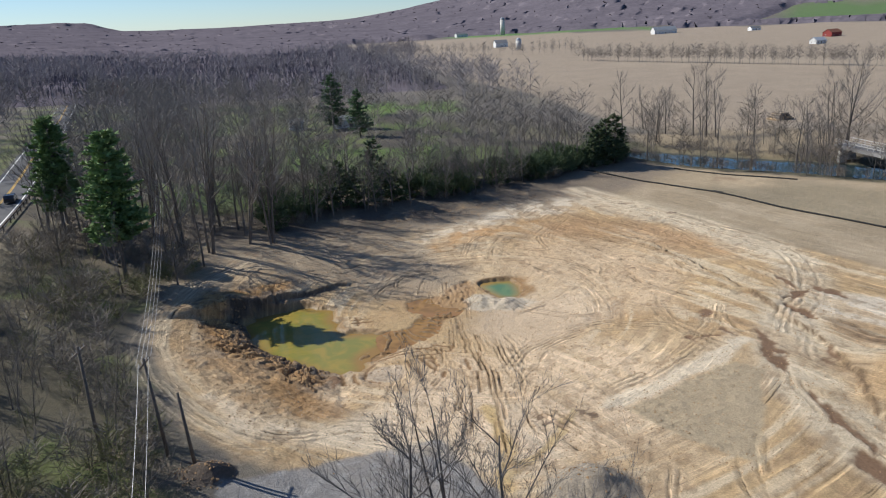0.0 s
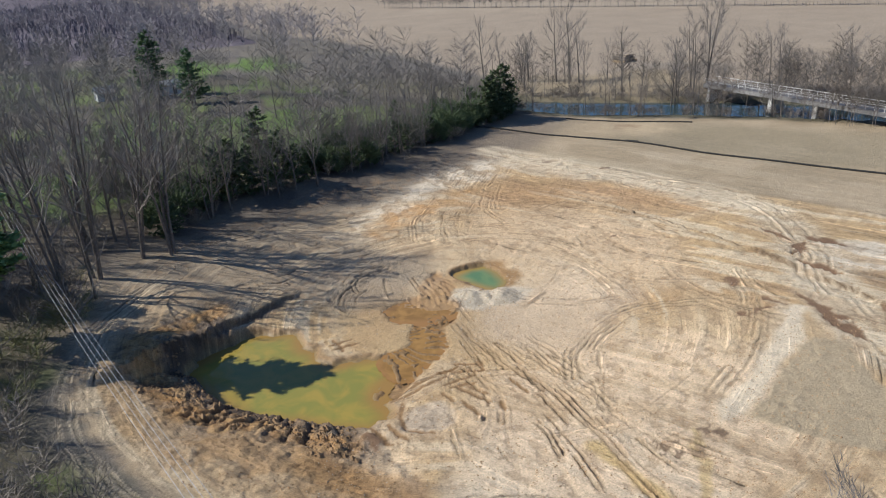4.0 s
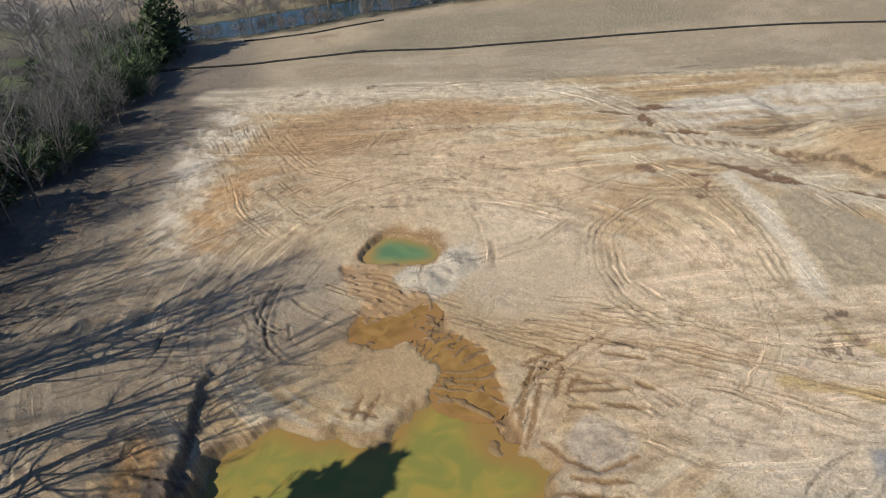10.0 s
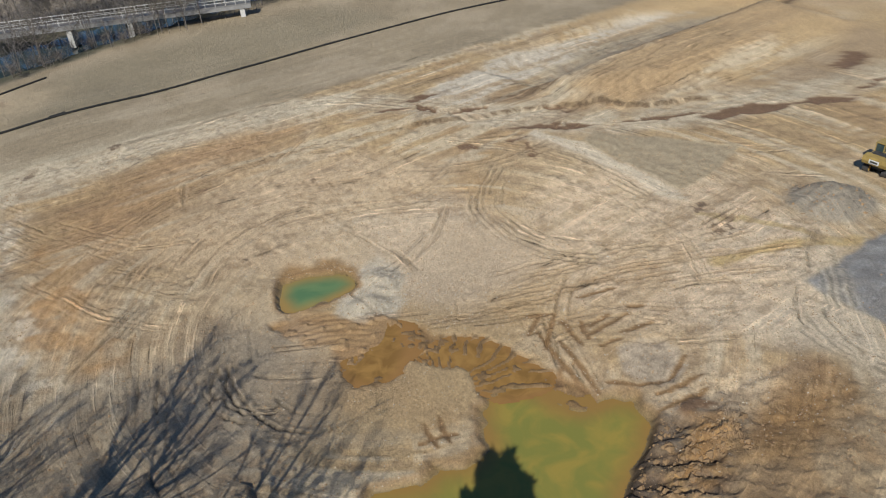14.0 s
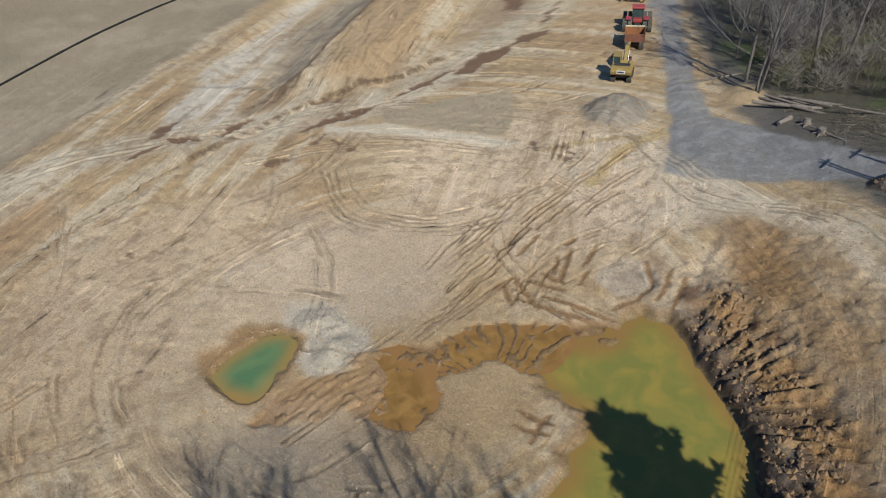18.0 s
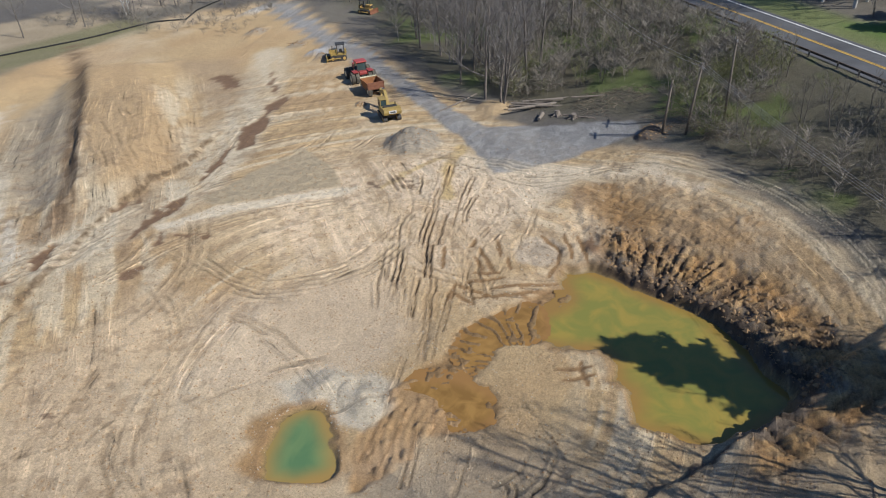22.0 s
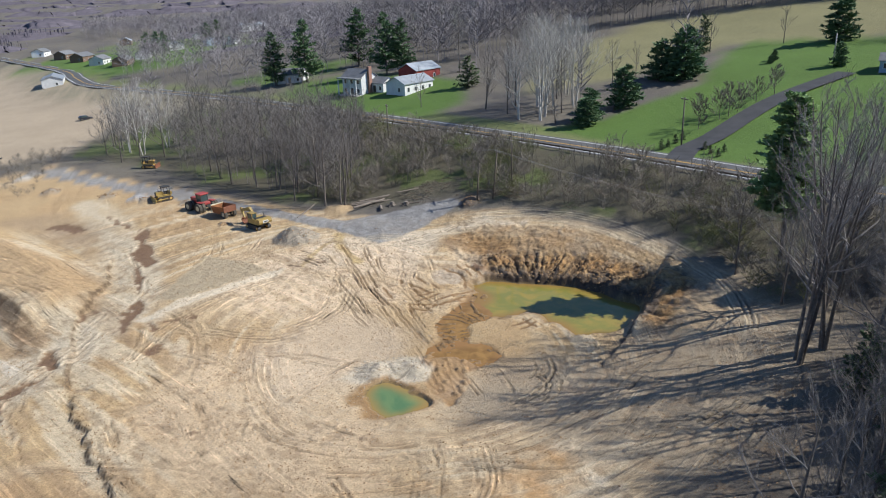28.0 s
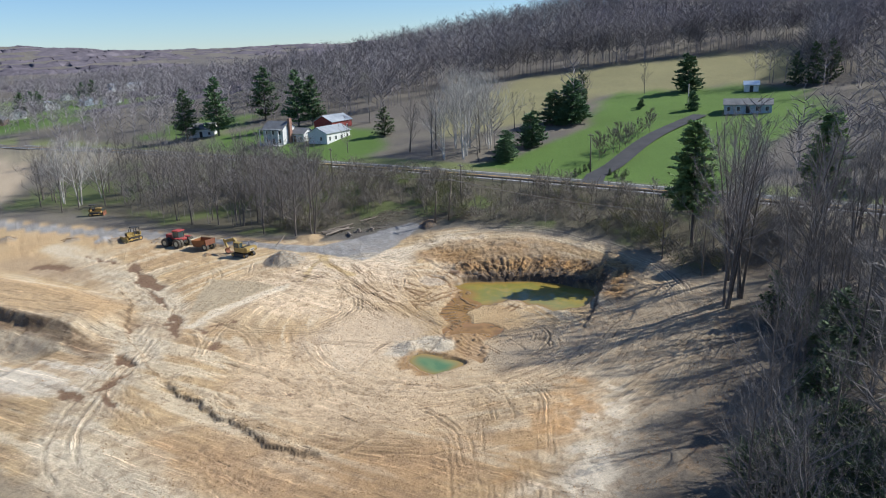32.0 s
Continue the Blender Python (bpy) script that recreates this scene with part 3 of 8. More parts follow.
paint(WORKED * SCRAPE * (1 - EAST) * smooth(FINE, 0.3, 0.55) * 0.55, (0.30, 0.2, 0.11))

# dull earth along the wood's edge and west of the drain, tree shade painted into it
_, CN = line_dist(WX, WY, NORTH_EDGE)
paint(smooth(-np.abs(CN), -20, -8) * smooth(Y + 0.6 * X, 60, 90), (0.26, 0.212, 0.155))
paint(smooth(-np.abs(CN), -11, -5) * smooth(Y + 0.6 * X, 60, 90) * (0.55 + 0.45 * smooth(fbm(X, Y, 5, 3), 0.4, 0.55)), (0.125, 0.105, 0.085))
paint(zone([(-14, 107), (-30, 94), (-40, 92), (-42, 118), (-28, 122), (-10, 128), (-2, 118), (-4, 108)], 3) * 0.8, (0.37, 0.295, 0.205))
paint(zone([(-24, 103), (-31, 98), (-34, 104), (-27, 110)], 1.5) * 0.7, (0.42, 0.31, 0.19))
paint(zone([(-4, 100), (-12, 100), (-16, 108), (-6, 118), (4, 112), (4, 104)], 3) * 0.75, (0.31, 0.25, 0.18))
# pale silt strip along the edge, orange subsoil beside it
paint(zone([(-8, 122), (5, 134), (14, 142), (26, 148), (34, 141), (24, 136), (14, 134), (7, 127), (-2, 119)], 2.6) * (0.25 + 0.65 * smooth(fbm(X, Y, 3, 4), 0.42, 0.56)), (0.66, 0.565, 0.43))
# dark soil at the wood's end, with the trees' shade added to its colour
paint(zone([(22, 149), (32, 145), (46, 158), (56, 174), (44, 182), (30, 170)], 3) * 0.8, (0.225, 0.18, 0.135))
paint(zone([(-3, 122), (3, 128.5), (10, 130.5), (21, 133), (12, 126), (3, 119), (-1, 118)], 1.2) * (0.25 + 0.45 * smooth(fbm(X + 5, Y, 4, 4), 0.42, 0.56)), ORANGE)
paint(zone([(26, 132), (40, 122), (48, 108), (44, 106), (32, 120), (18, 122), (12, 126)], 3) * 0.55, (0.45, 0.275, 0.14))
paint(zone([(34, 148), (44, 130), (56, 108), (52, 104), (42, 122), (33, 134), (28, 144)], 1.5) * 0.8, (0.52, 0.425, 0.30))
# stony grey ground beside the green pond
paint(zone([(21, 97), (22, 86), (15, 80), (7, 80), (2, 88), (5, 94), (15, 98)], 3) * 0.65, (0.54, 0.43, 0.315))
paint(zone([(12, 91), (30, 86), (35, 100), (27, 114), (14, 110), (13, 104), (14, 98)], 4) * 0.6, (0.62, 0.485, 0.335))
paint(zone([(10.6, 98.6), (13, 96.3), (11.6, 94), (5.0, 94.0), (3.2, 95.9), (2.8, 98.4), (4.2, 100.4), (6.6, 99.6)], 0.7, True), (0.56, 0.475, 0.355))
# wedge of rough stubble with its pale scraped edge
paint(zone([(14, 64), (22, 69), (30, 76), (28, 84), (12, 76), (6, 70)], 2) * 0.6, (0.55, 0.42, 0.26))
paint(zone([(14.6, 62.8), (17, 62.6), (23.4, 66.6), (31, 70.8), (35.4, 75.4), (33.4, 77.6), (27.5, 73.2), (20, 68.6), (15, 65.4)], 1.2, False, -0.3) * 0.6, (0.58, 0.47, 0.33))
# haul road and earthworks
HAUL = curve_through([(31, 152), (44, 128), (53, 108), (50, 92), (41, 78), (36.5, 64), (37.5, 48), (42, 28), (48, 8)], 3)
_, CH = line_dist(QX, QY, HAUL)
paint(smooth(-np.abs(CH), -5.0, -2.4) * 0.9 * (0.55 + 0.45 * smooth(LONG, 0.42, 0.58)), (0.60, 0.50, 0.355))
paint(zone([(84, 35), (84.5, 45), (70, 70), (57, 86), (49.9, 89.4), (46.2, 82), (57.6, 71.7), (68.4, 60.2), (79.3, 46.4)], 1.2) * (0.3 + 0.7 * smooth(LONG + 0.3 * (FINE - 0.5), 0.4, 0.58)), (0.60, 0.515, 0.395))
paint(zone([(82.3, 24.9), (79, 44), (68, 60), (57, 71), (51, 70), (57, 60), (68, 42)], 1.5) * 0.85, (0.40, 0.325, 0.225))
paint(zone([(82.3, 24.9), (79, 44), (68, 60), (57, 71), (51, 70), (57, 60), (68, 42)], 1.5) * smooth(fbm(X, Y, 3, 4), 0.5, 0.6) * 0.7, (0.31, 0.25, 0.18))
paint(zone([(84, 16), (74, 13), (56, 38), (40, 61), (46, 68), (51, 64), (66, 41), (78.5, 21.5)], 1.5) * 0.9, (0.49, 0.335, 0.18))
_, CC = line_dist(QX, QY, CUT_BANK)
paint(smooth(-np.abs(CC - 0.9), -2.2, -0.7) * (0.6 + 0.4 * smooth(fbm(X, Y, 2, 3), 0.4, 0.55)), (0.20, 0.135, 0.08))
paint(zone([(44, 46), (52, 30), (66, 14), (54, 12), (44, 28)], 3) * 0.6, (0.36, 0.26, 0.165))
# rusty spoil on the pond's bank
SPOIL = [(-9, 73), (-12, 64), (-19, 60.5), (-26, 65.5), (-31, 76), (-33, 90), (-30, 95), (-26.5, 93), (-23.5, 88), (-20.5, 83.5), (-17, 80), (-12, 77.4)]
SPOIL_M = zone(SPOIL, 1.5)
BANK_D = poly_dist(WX, WY, BIG_POND)
WATERSIDE = SPOIL_M * smooth(-BANK_D, -6.0 - 5.0 * smooth(-X, 18, 24), -2.5) * smooth(-X, 11, 17)
paint(SPOIL_M, (0.46, 0.335, 0.20))
paint(SPOIL_M * smooth(fbm(X + 70, Y, 5, 4), 0.5, 0.6) * 0.55, (0.43, 0.265, 0.125))
paint(SPOIL_M * smooth(fbm(X - 70, Y, 3.5, 4), 0.55, 0.66) * 0.6, (0.47, 0.37, 0.25))
paint(zone([(-11.2, 65.6), (-11.6, 63), (-14, 63.2), (-17.2, 66.3), (-19.4, 69.8), (-18.4, 72.2), (-15.6, 70.4)], 1.3) * (0.45 + 0.5 * smooth(fbm(X, Y + 7, 1.8, 4), 0.4, 0.56)), (0.29, 0.15, 0.062))
paint(WATERSIDE * (0.4 + 0.6 * smooth(fbm(X, Y, 2.6, 4), 0.42, 0.56)), (0.27, 0.168, 0.09))
paint(WATERSIDE * smooth(fbm(X - 31, Y, 2.2, 4), 0.57, 0.66) * 0.6, (0.27, 0.2, 0.13))
paint(WATERSIDE * smooth(fbm(X + 33, Y, 1.8, 4), 0.5, 0.6) * 0.8, (0.40, 0.25, 0.11))
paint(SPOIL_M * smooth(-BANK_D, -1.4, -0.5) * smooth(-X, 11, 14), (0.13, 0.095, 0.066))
paint(SPOIL_M * smooth(X, -16, -13) * 0.8, (0.60, 0.465, 0.31))
paint(zone([(-12, 73), (-12, 70.4), (-15.6, 70.4), (-17, 72.4), (-15.5, 75.6), (-13, 75.4)], 0.8) * 0.7, (0.27, 0.225, 0.175))
paint(zone([(-16.6, 78.6), (-17.4, 76.4), (-20.6, 77.6), (-21.4, 80.6), (-19.4, 80.2)], 0.7) * 0.85, (0.33, 0.155, 0.05))
# pale silt spread beside the yard and round the pit's rim
paint(zone([(-3, 55), (-14, 58.5), (-20, 58), (-26, 64.5), (-25, 66), (-18, 60.5), (-11, 61.5), (-6, 66), (-4, 70), (3, 68), (9, 62), (11, 54), (4, 53)], 2.0) * 0.9, (0.70, 0.58, 0.42))
paint(zone([(-8, 68), (-4, 57), (12, 53), (26, 64), (22, 78), (10, 82), (0, 79)], 5) * (0.4 + 0.45 * smooth(SLANT, 0.36, 0.56)), (0.69, 0.53, 0.36))
paint(zone([(14, 106), (10, 114), (16, 122), (28, 116), (33, 104), (32, 92), (26, 90), (24, 100)], 4) * 0.75, (0.61, 0.455, 0.29))
# seams of ochre clay, dark clods
for pts, wd, rgb in (([(4, 50.5), (5, 57), (3.6, 64)], 1.2, (0.56, 0.405, 0.2)), ([(4.6, 52), (9, 57), (12, 63)], 0.7, (0.56, 0.42, 0.23)),
                     ([(-26, 101), (-30, 97)], 2, (0.40, 0.28, 0.15))):
    _, c = line_dist(QX, QY, curve_through(pts, 2))
    paint(smooth(-np.abs(c), -wd, -wd * 0.3), rgb)
for cx, cy, r in ((8.8, 61.4, 1.6), (10.5, 60.3, 1.2), (12.8, 62.8, 0.9), (14, 61.6, 0.8), (44, 132, 1.4), (37, 141, 1.2), (29.5, 104, .8), (14, 110, 0.4)):
    paint(smooth(fbm(X, Y, 0.8, 3) - 0.45 * np.hypot((X - cx) / r, (Y - cy) / r), 0.26, 0.32) * 0.85, (0.17, 0.115, 0.08))

# roughness of the worked ground
RIDGED = 1 - np.abs(2 * fbm(QX, QY, 1.7, 4) - 1)
CHURN = fbm(X, Y, 1.05, 3)
Z += SITE_M * SMALL * 0.3 * (CHURN - 0.5) * (0.35 + 0.65 * smooth(fbm(X + 90, Y, 8, 3), 0.42, 0.58))
# hollows of the churned earth darkened in the colour, like shade
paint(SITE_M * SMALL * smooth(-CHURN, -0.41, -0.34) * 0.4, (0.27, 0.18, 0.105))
Z += SITE_M * (0.22 * (fbm(X, Y, 4, 4) - 0.5) + 0.07 * (FINE - 0.5) + 0.12 * (RIDGED - 0.7) * smooth(fbm(X, Y, 9, 3), 0.42, 0.6))
ROUGH = 1 - np.abs(2 * fbm(QX + 5, QY, 0.8, 3) - 1)
Z += SPOIL_M * (0.3 * (fbm(X, Y, 3.2, 5) - 0.45) + 0.45 * (RIDGED - 0.75) + 0.2 * (ROUGH - 0.7)) + WATERSIDE * (0.75 * (fbm(X, Y, 2.6, 5) - 0.45) + 0.42 * (FINE - 0.5) + 0.35 * (RIDGED - 0.75) + 0.22 * (ROUGH - 0.7))
Z += zone(WOOD_WEST, 3) * 0.5 * (fbm(X, Y, 5, 4) - 0.5)
_, c = line_dist(QX, QY, CUT_BANK)
Z -= (0.5 + 0.9 * smooth(X, 50, 58)) * smooth(c, -0.3, 1.2) * smooth(-c, -9, -2) * smooth(np.hypot(X - 66, Y - 40), 40, 30)
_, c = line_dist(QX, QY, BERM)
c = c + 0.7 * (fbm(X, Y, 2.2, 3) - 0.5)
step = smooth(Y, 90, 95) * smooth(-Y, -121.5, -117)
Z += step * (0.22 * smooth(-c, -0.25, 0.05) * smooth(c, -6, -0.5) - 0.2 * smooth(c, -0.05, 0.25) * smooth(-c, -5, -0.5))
# dark line along the step's face: its shade painted on
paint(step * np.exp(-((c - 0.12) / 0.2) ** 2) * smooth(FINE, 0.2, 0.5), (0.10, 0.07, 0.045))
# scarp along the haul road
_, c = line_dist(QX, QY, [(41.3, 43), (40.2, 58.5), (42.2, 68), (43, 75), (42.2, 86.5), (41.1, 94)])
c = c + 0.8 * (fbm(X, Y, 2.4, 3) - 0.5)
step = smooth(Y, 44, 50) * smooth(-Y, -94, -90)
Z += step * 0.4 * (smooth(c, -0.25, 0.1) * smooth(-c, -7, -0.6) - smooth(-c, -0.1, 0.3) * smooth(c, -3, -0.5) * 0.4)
# dark band on the scarp's face, shade put into the colour
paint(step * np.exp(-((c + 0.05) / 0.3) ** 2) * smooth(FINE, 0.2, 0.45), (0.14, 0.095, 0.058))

# heaps: place, size, height, colour
HEAPS = [(11.2, 49.2, 4.2, 2.2, (0.31, 0.265, 0.205)), (22.5, 35, 0.9, 0.5, (0.3, 0.25, 0.19)), (28.6, 16.2, 2.0, 1.1, (0.33, 0.28, 0.22)), (38.5, 7.5, 2.2, 1.2, (0.42, 0.41, 0.4)),
         (36.5, 10.5, 1.8, 0.9, (0.3, 0.25, 0.19)), (45, 1.5, 2.0, 1.1, (0.31, 0.26, 0.2)), (57.5, -8, 2.0, 1.0, (0.28, 0.24, 0.19)), (66, -24, 2.6, 1.4, (0.5, 0.46, 0.4)), (-20.6, 50.8, 2.1, 1.3, (0.12, 0.095, 0.075)),
         (5.0, 97.3, 2.5, 1.35, (0.50, 0.43, 0.325)), (8.6, 96.4, 2.7, 1.1, (0.53, 0.45, 0.335)), (-7.6, 74.2, 2.6, 0.8, (0.47, 0.375, 0.27)), (-16, 72.3, 1.1, 0.6, (0.19, 0.165, 0.14)),
         (1.2, 37.0, 3.0, 0.8, (0.46, 0.33, 0.19))]
for hx, hy, r, h, rgb in HEAPS:
    w = window([(hx, hy)], r * 2.5)
    d = np.hypot(QX[w] - hx, (QY[w] - hy)) / r
    lump = np.clip(1 - d, 0, 1) ** 0.9 * (0.72 + 0.6 * fbm(X[w], Y[w], 1.3, 3))
    Z[w] += h * lump
    m = smooth(-d, -1.15, -0.85)[..., None]
    C[w] += (np.asarray(rgb) * (0.8 + 0.4 * FINE[w][..., None]) - C[w]) * m
w = window([(-7.6, 74.2)], 6)
Z[w] += (np.minimum(Z[w], -0.5 + 0.5 * (fbm(X[w], Y[w], 1.1, 3) - 0.5)) - Z[w]) * smooth(2.9 - np.hypot(QX[w] + 7.6, QY[w] - 74.2), 0, 1.0)

# gravel yard and track
PAD_M = zone(PAD, 0.45, False)
PAD_Z = np.interp(Y, [-40, 20, 45, 60], [0.9, 1.0, 1.5, 1.4]) + 0.1 * np.clip(-6 - X, 0, 14)
Z[...] = Z + (PAD_Z - Z) * zone(PAD, 3.0, False, -1.5)
paint(PAD_M * (0.85 + 0.15 * FINE), GREY)
paint(PAD_M * smooth(BROAD, 0.5, 0.62) * 0.4, (0.31, 0.295, 0.27))
TURN = np.hypot(X + 5, Y - 50.4)
paint(PAD_M * smooth(fbm(TURN + 0.4 * FINE, np.arctan2(Y - 50.4, X + 5) * 3, 0.7, 3), 0.52, 0.64) * 0.5, (0.37, 0.36, 0.34))

# wheel ruts: way, width, number, depth, tint, strength
RUTS = [
    ([(6, 54), (-8, 59), (-18, 56.6), (-27, 63), (-34, 74), (-37, 84), (-36.6, 94), (-34, 104), (-28, 112)], 5.5, 7, 0.075, (0.56, 0.46, 0.32), 0.95),
    ([(8, 52), (-6, 61.4), (-17, 58.5), (-28, 67), (-34, 80), (-35, 92)], 2.4, 3, 0.06, (0.5, 0.39, 0.26), 0.6),
    ([(5, 50), (4.6, 62), (4, 74), (2.6, 86), (2.2, 95), (3.4, 106)], 3.4, 5, 0.16, (0.33, 0.215, 0.12), 0.9),
    ([(1, 58), (1.6, 68), (0.6, 78), (0.3, 90), (-1, 104), (0, 112)], 3.6, 6, 0.15, (0.36, 0.25, 0.15), 0.8),
    ([(8, 58), (7, 66), (6.4, 74), (5, 84)], 3.4, 5, 0.14, (0.4, 0.29, 0.18), 0.7),
    ([(13, 58), (9, 66), (8, 76), (6, 86)], 4.0, 5, 0.12, (0.45, 0.335, 0.22), 0.5),
    ([(-2, 62), (-3, 68), (-1, 76), (-3, 84)], 3.0, 4, 0.18, (0.34, 0.235, 0.14), 0.6),
    ([(-12, 79.4), (-5, 80.6), (2, 80), (8, 76)], 3.4, 5, 0.20, (0.33, 0.23, 0.14), 0.6),
    ([(-13, 83), (-6, 82.4), (1, 83.4)], 2.6, 4, 0.20, (0.32, 0.215, 0.13), 0.6),
    ([(-6, 66.5), (-3.5, 69.5), (-1.5, 74)], 4.0, 6, 0.15, (0.34, 0.245, 0.16), 0.7),
    ([(26, 143), (17, 130), (11, 120), (9, 112)], 5.5, 9, 0.085, (0.43, 0.31, 0.19), 0.55),
    ([(20, 141), (13, 131), (6, 122), (4, 114)], 4.0, 6, 0.08, (0.42, 0.30, 0.19), 0.5),
    ([(30, 143), (22, 131), (18, 122), (19, 114)], 4.0, 5, 0.10, (0.43, 0.30, 0.18), 0.5),
    ([(4, 110), (-4, 108), (-9, 104), (-10, 100)], 5.0, 6, 0.14, (0.31, 0.25, 0.18), 0.6),
    ([(-2, 116), (-10, 114), (-18, 110), (-26, 112)], 5.0, 6, 0.12, (0.31, 0.25, 0.18), 0.6),
    ([(8, 118), (-2, 122), (-14, 124), (-24, 122)], 6.0, 7, 0.10, (0.28, 0.225, 0.16), 0.6),
    ([(-3, 101), (-7, 103), (-8, 107), (-5, 110), (0, 109)], 2.6, 4, 0.14, (0.26, 0.205, 0.145), 0.6),
    ([(30, 96), (27, 108), (19, 116), (8, 119)], 7.0, 9, 0.08, (0.47, 0.32, 0.18), 0.5),
    ([(37, 98), (33, 112), (24, 122), (14, 126)], 6.0, 7, 0.08, (0.47, 0.32, 0.18), 0.5),
    ([(24, 98), (22, 106), (16, 112), (8, 114)], 4.0, 5, 0.10, (0.43, 0.31, 0.19), 0.45),
    ([(31, 152), (44, 128), (53, 108), (50, 92), (41, 78), (36.5, 64), (37.5, 48), (42, 28)], 6.0, 5, 0.10, (0.55, 0.46, 0.34), 0.5),
    ([(44, 132), (56, 112), (68, 90), (82, 66), (98, 34)], 7.0, 3, 0.04, (0.50, 0.40, 0.275), 0.6),
    ([(38, 122), (44, 106), (47, 92), (42, 80)], 4.5, 5, 0.10, (0.45, 0.31, 0.19), 0.5),
    ([(32, 78), (26, 82), (18, 84), (10, 78), (6, 66)], 5.0, 6, 0.07, (0.52, 0.40, 0.255), 0.5),
    ([(33, 84), (26, 89), (22, 98), (24, 108)], 4.0, 4, 0.07, (0.48, 0.36, 0.225), 0.5),
    ([(16, 66), (24, 71), (31, 78), (36, 88)], 4.0, 5, 0.08, (0.56, 0.44, 0.29), 0.5),
    ([(30, 62), (25, 48), (28, 34), (38, 18)], 6.0, 6, 0.07, (0.47, 0.355, 0.23), 0.5),
    ([(20, 58), (17, 48), (14, 42), (24, 26), (36, 8)], 5.0, 6, 0.07, (0.45, 0.35, 0.24), 0.5),
    ([(78, 20), (66, 38), (52, 56), (44, 66)], 9.0, 8, 0.06, (0.49, 0.33, 0.185), 0.5),
    ([(72, 14), (58, 32), (48, 48), (42, 58)], 5.0, 5, 0.06, (0.47, 0.31, 0.17), 0.5),
    ([(64, -20), (58, 6), (50, 24), (44, 40)], 5.0, 5, 0.07, (0.45, 0.33, 0.2), 0.5),
    ([(-30, 112), (-36, 104), (-38, 92), (-37, 80)], 3.0, 4, 0.10, (0.38, 0.32, 0.245), 0.6),
]
rng = np.random.RandomState(3)
for k in range(20):      # short stray tracks over the worked ground
    a = rng.uniform(0, math.pi)
    cx, cy = rng.uniform(-6, 46), rng.uniform(62, 136)
    if cx - (cy - 60) * 0.75 < -52 or cx > 58 - abs(cy - 90) * 0.4:
        continue
    L, bend = rng.uniform(5, 15), rng.uniform(-0.35, 0.35)
    dx, dy = math.cos(a), math.sin(a)
    RUTS.append(([(cx - dx * L, cy - dy * L), (cx - dy * bend * L, cy + dx * bend * L), (cx + dx * L, cy + dy * L)], rng.uniform(1.6, 3.2), rng.randint(2, 5), 0.07, (0.43, 0.32, 0.205), 0.4))
for k_rut, (pts, wd, n, depth, rgb, k) in enumerate(RUTS):
    n, depth = n * 1.2, depth * (0.8 + 0.5 * float(smooth(np.array(depth), 0.09, 0.15)))
    line = curve_through(pts, 1.5)
    w = window(line, wd)
    x, y = QX[w] * 0.35 + X[w] * 0.65, QY[w] * 0.35 + Y[w] * 0.65
    s, c = line_dist(x, y, line)
    total = max(1e-3, float(s.max()))
    fade = smooth(s, 0, 3) * smooth(total - s, 0, 3)
    env = smooth(wd / 2 - np.abs(c), 0, wd * 0.22) * fade * (0.35 + 0.9 * vnoise(s, c * 2, 4.0))
    lane = c / wd * n + 0.9 * vnoise(s, c * 0, 8.0) + 0.5 * vnoise(s, c, 3.0)
    own = _hash[(np.floor(lane + 0.5).astype(int) * 7 + k_rut) % 256, (np.floor(s / 6).astype(int) * 3) % 256]
    env = env * smooth(own, 0.35, 0.85) * 1.35
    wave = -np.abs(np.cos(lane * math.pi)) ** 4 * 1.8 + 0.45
    cell = np.maximum(np.gradient(GX)[w[0]][:, None], np.gradient(GY)[w[1]][None, :])
    env = env * smooth(wd / n / cell, 1.4, 2.6)
    Z[w] += depth * env * wave
    win = env > TA[w] * 0.6
    TR[w] = np.where(win[..., None], np.stack([c + 13.0 * k_rut, s * 0.07, np.full(s.shape, 3.0 * k_rut)], -1), TR[w])
    TA[w] = np.where(win, np.minimum(env * 1.15, 1.0), TA[w])
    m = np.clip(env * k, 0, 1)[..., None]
    # troughs darker, crests paler: damp earth and shade put into the colour
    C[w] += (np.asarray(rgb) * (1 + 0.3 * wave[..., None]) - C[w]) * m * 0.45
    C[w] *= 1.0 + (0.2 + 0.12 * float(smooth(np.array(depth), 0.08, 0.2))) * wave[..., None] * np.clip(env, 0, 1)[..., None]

paint(zone([(60, 152), (80, 152), (97, 132), (112, 106), (98, 92), (72, 120), (54, 148)], 4) * 0.6, (0.25, 0.212, 0.14))
# the wedge keeps its edges where tracks run over it
paint(zone([(14.4, 62.9), (17, 62.6), (23.4, 66.6), (31, 70.8), (35.6, 75.4), (34.4, 76.4), (30, 72.8), (22.6, 68.2), (16, 64.8)], 0.45, False), (0.66, 0.555, 0.405))
paint(zone([(17.4, 62.3), (23.6, 66.2), (31.2, 70.4), (33.4, 68), (30, 60), (26, 52), (21, 57)], 0.3, False), (0.40, 0.32, 0.21))
# furrows of the harvested field
paint(FIELD_M * (0.25 + 0.25 * np.cos((X * 0.53 - Y * 0.85) * 0.9 + 6 * BROAD)) * 0.35, (0.33, 0.265, 0.175))

# scarp cut into the higher ground north-west of the pond
s, c = line_dist(QX, QY, PIT_DITCH)
c = c + 1.1 * (fbm(X, Y, 1.6, 4) - 0.5)
along = (X + 29.5) * 0.78 + (Y - 94.4) * 0.62
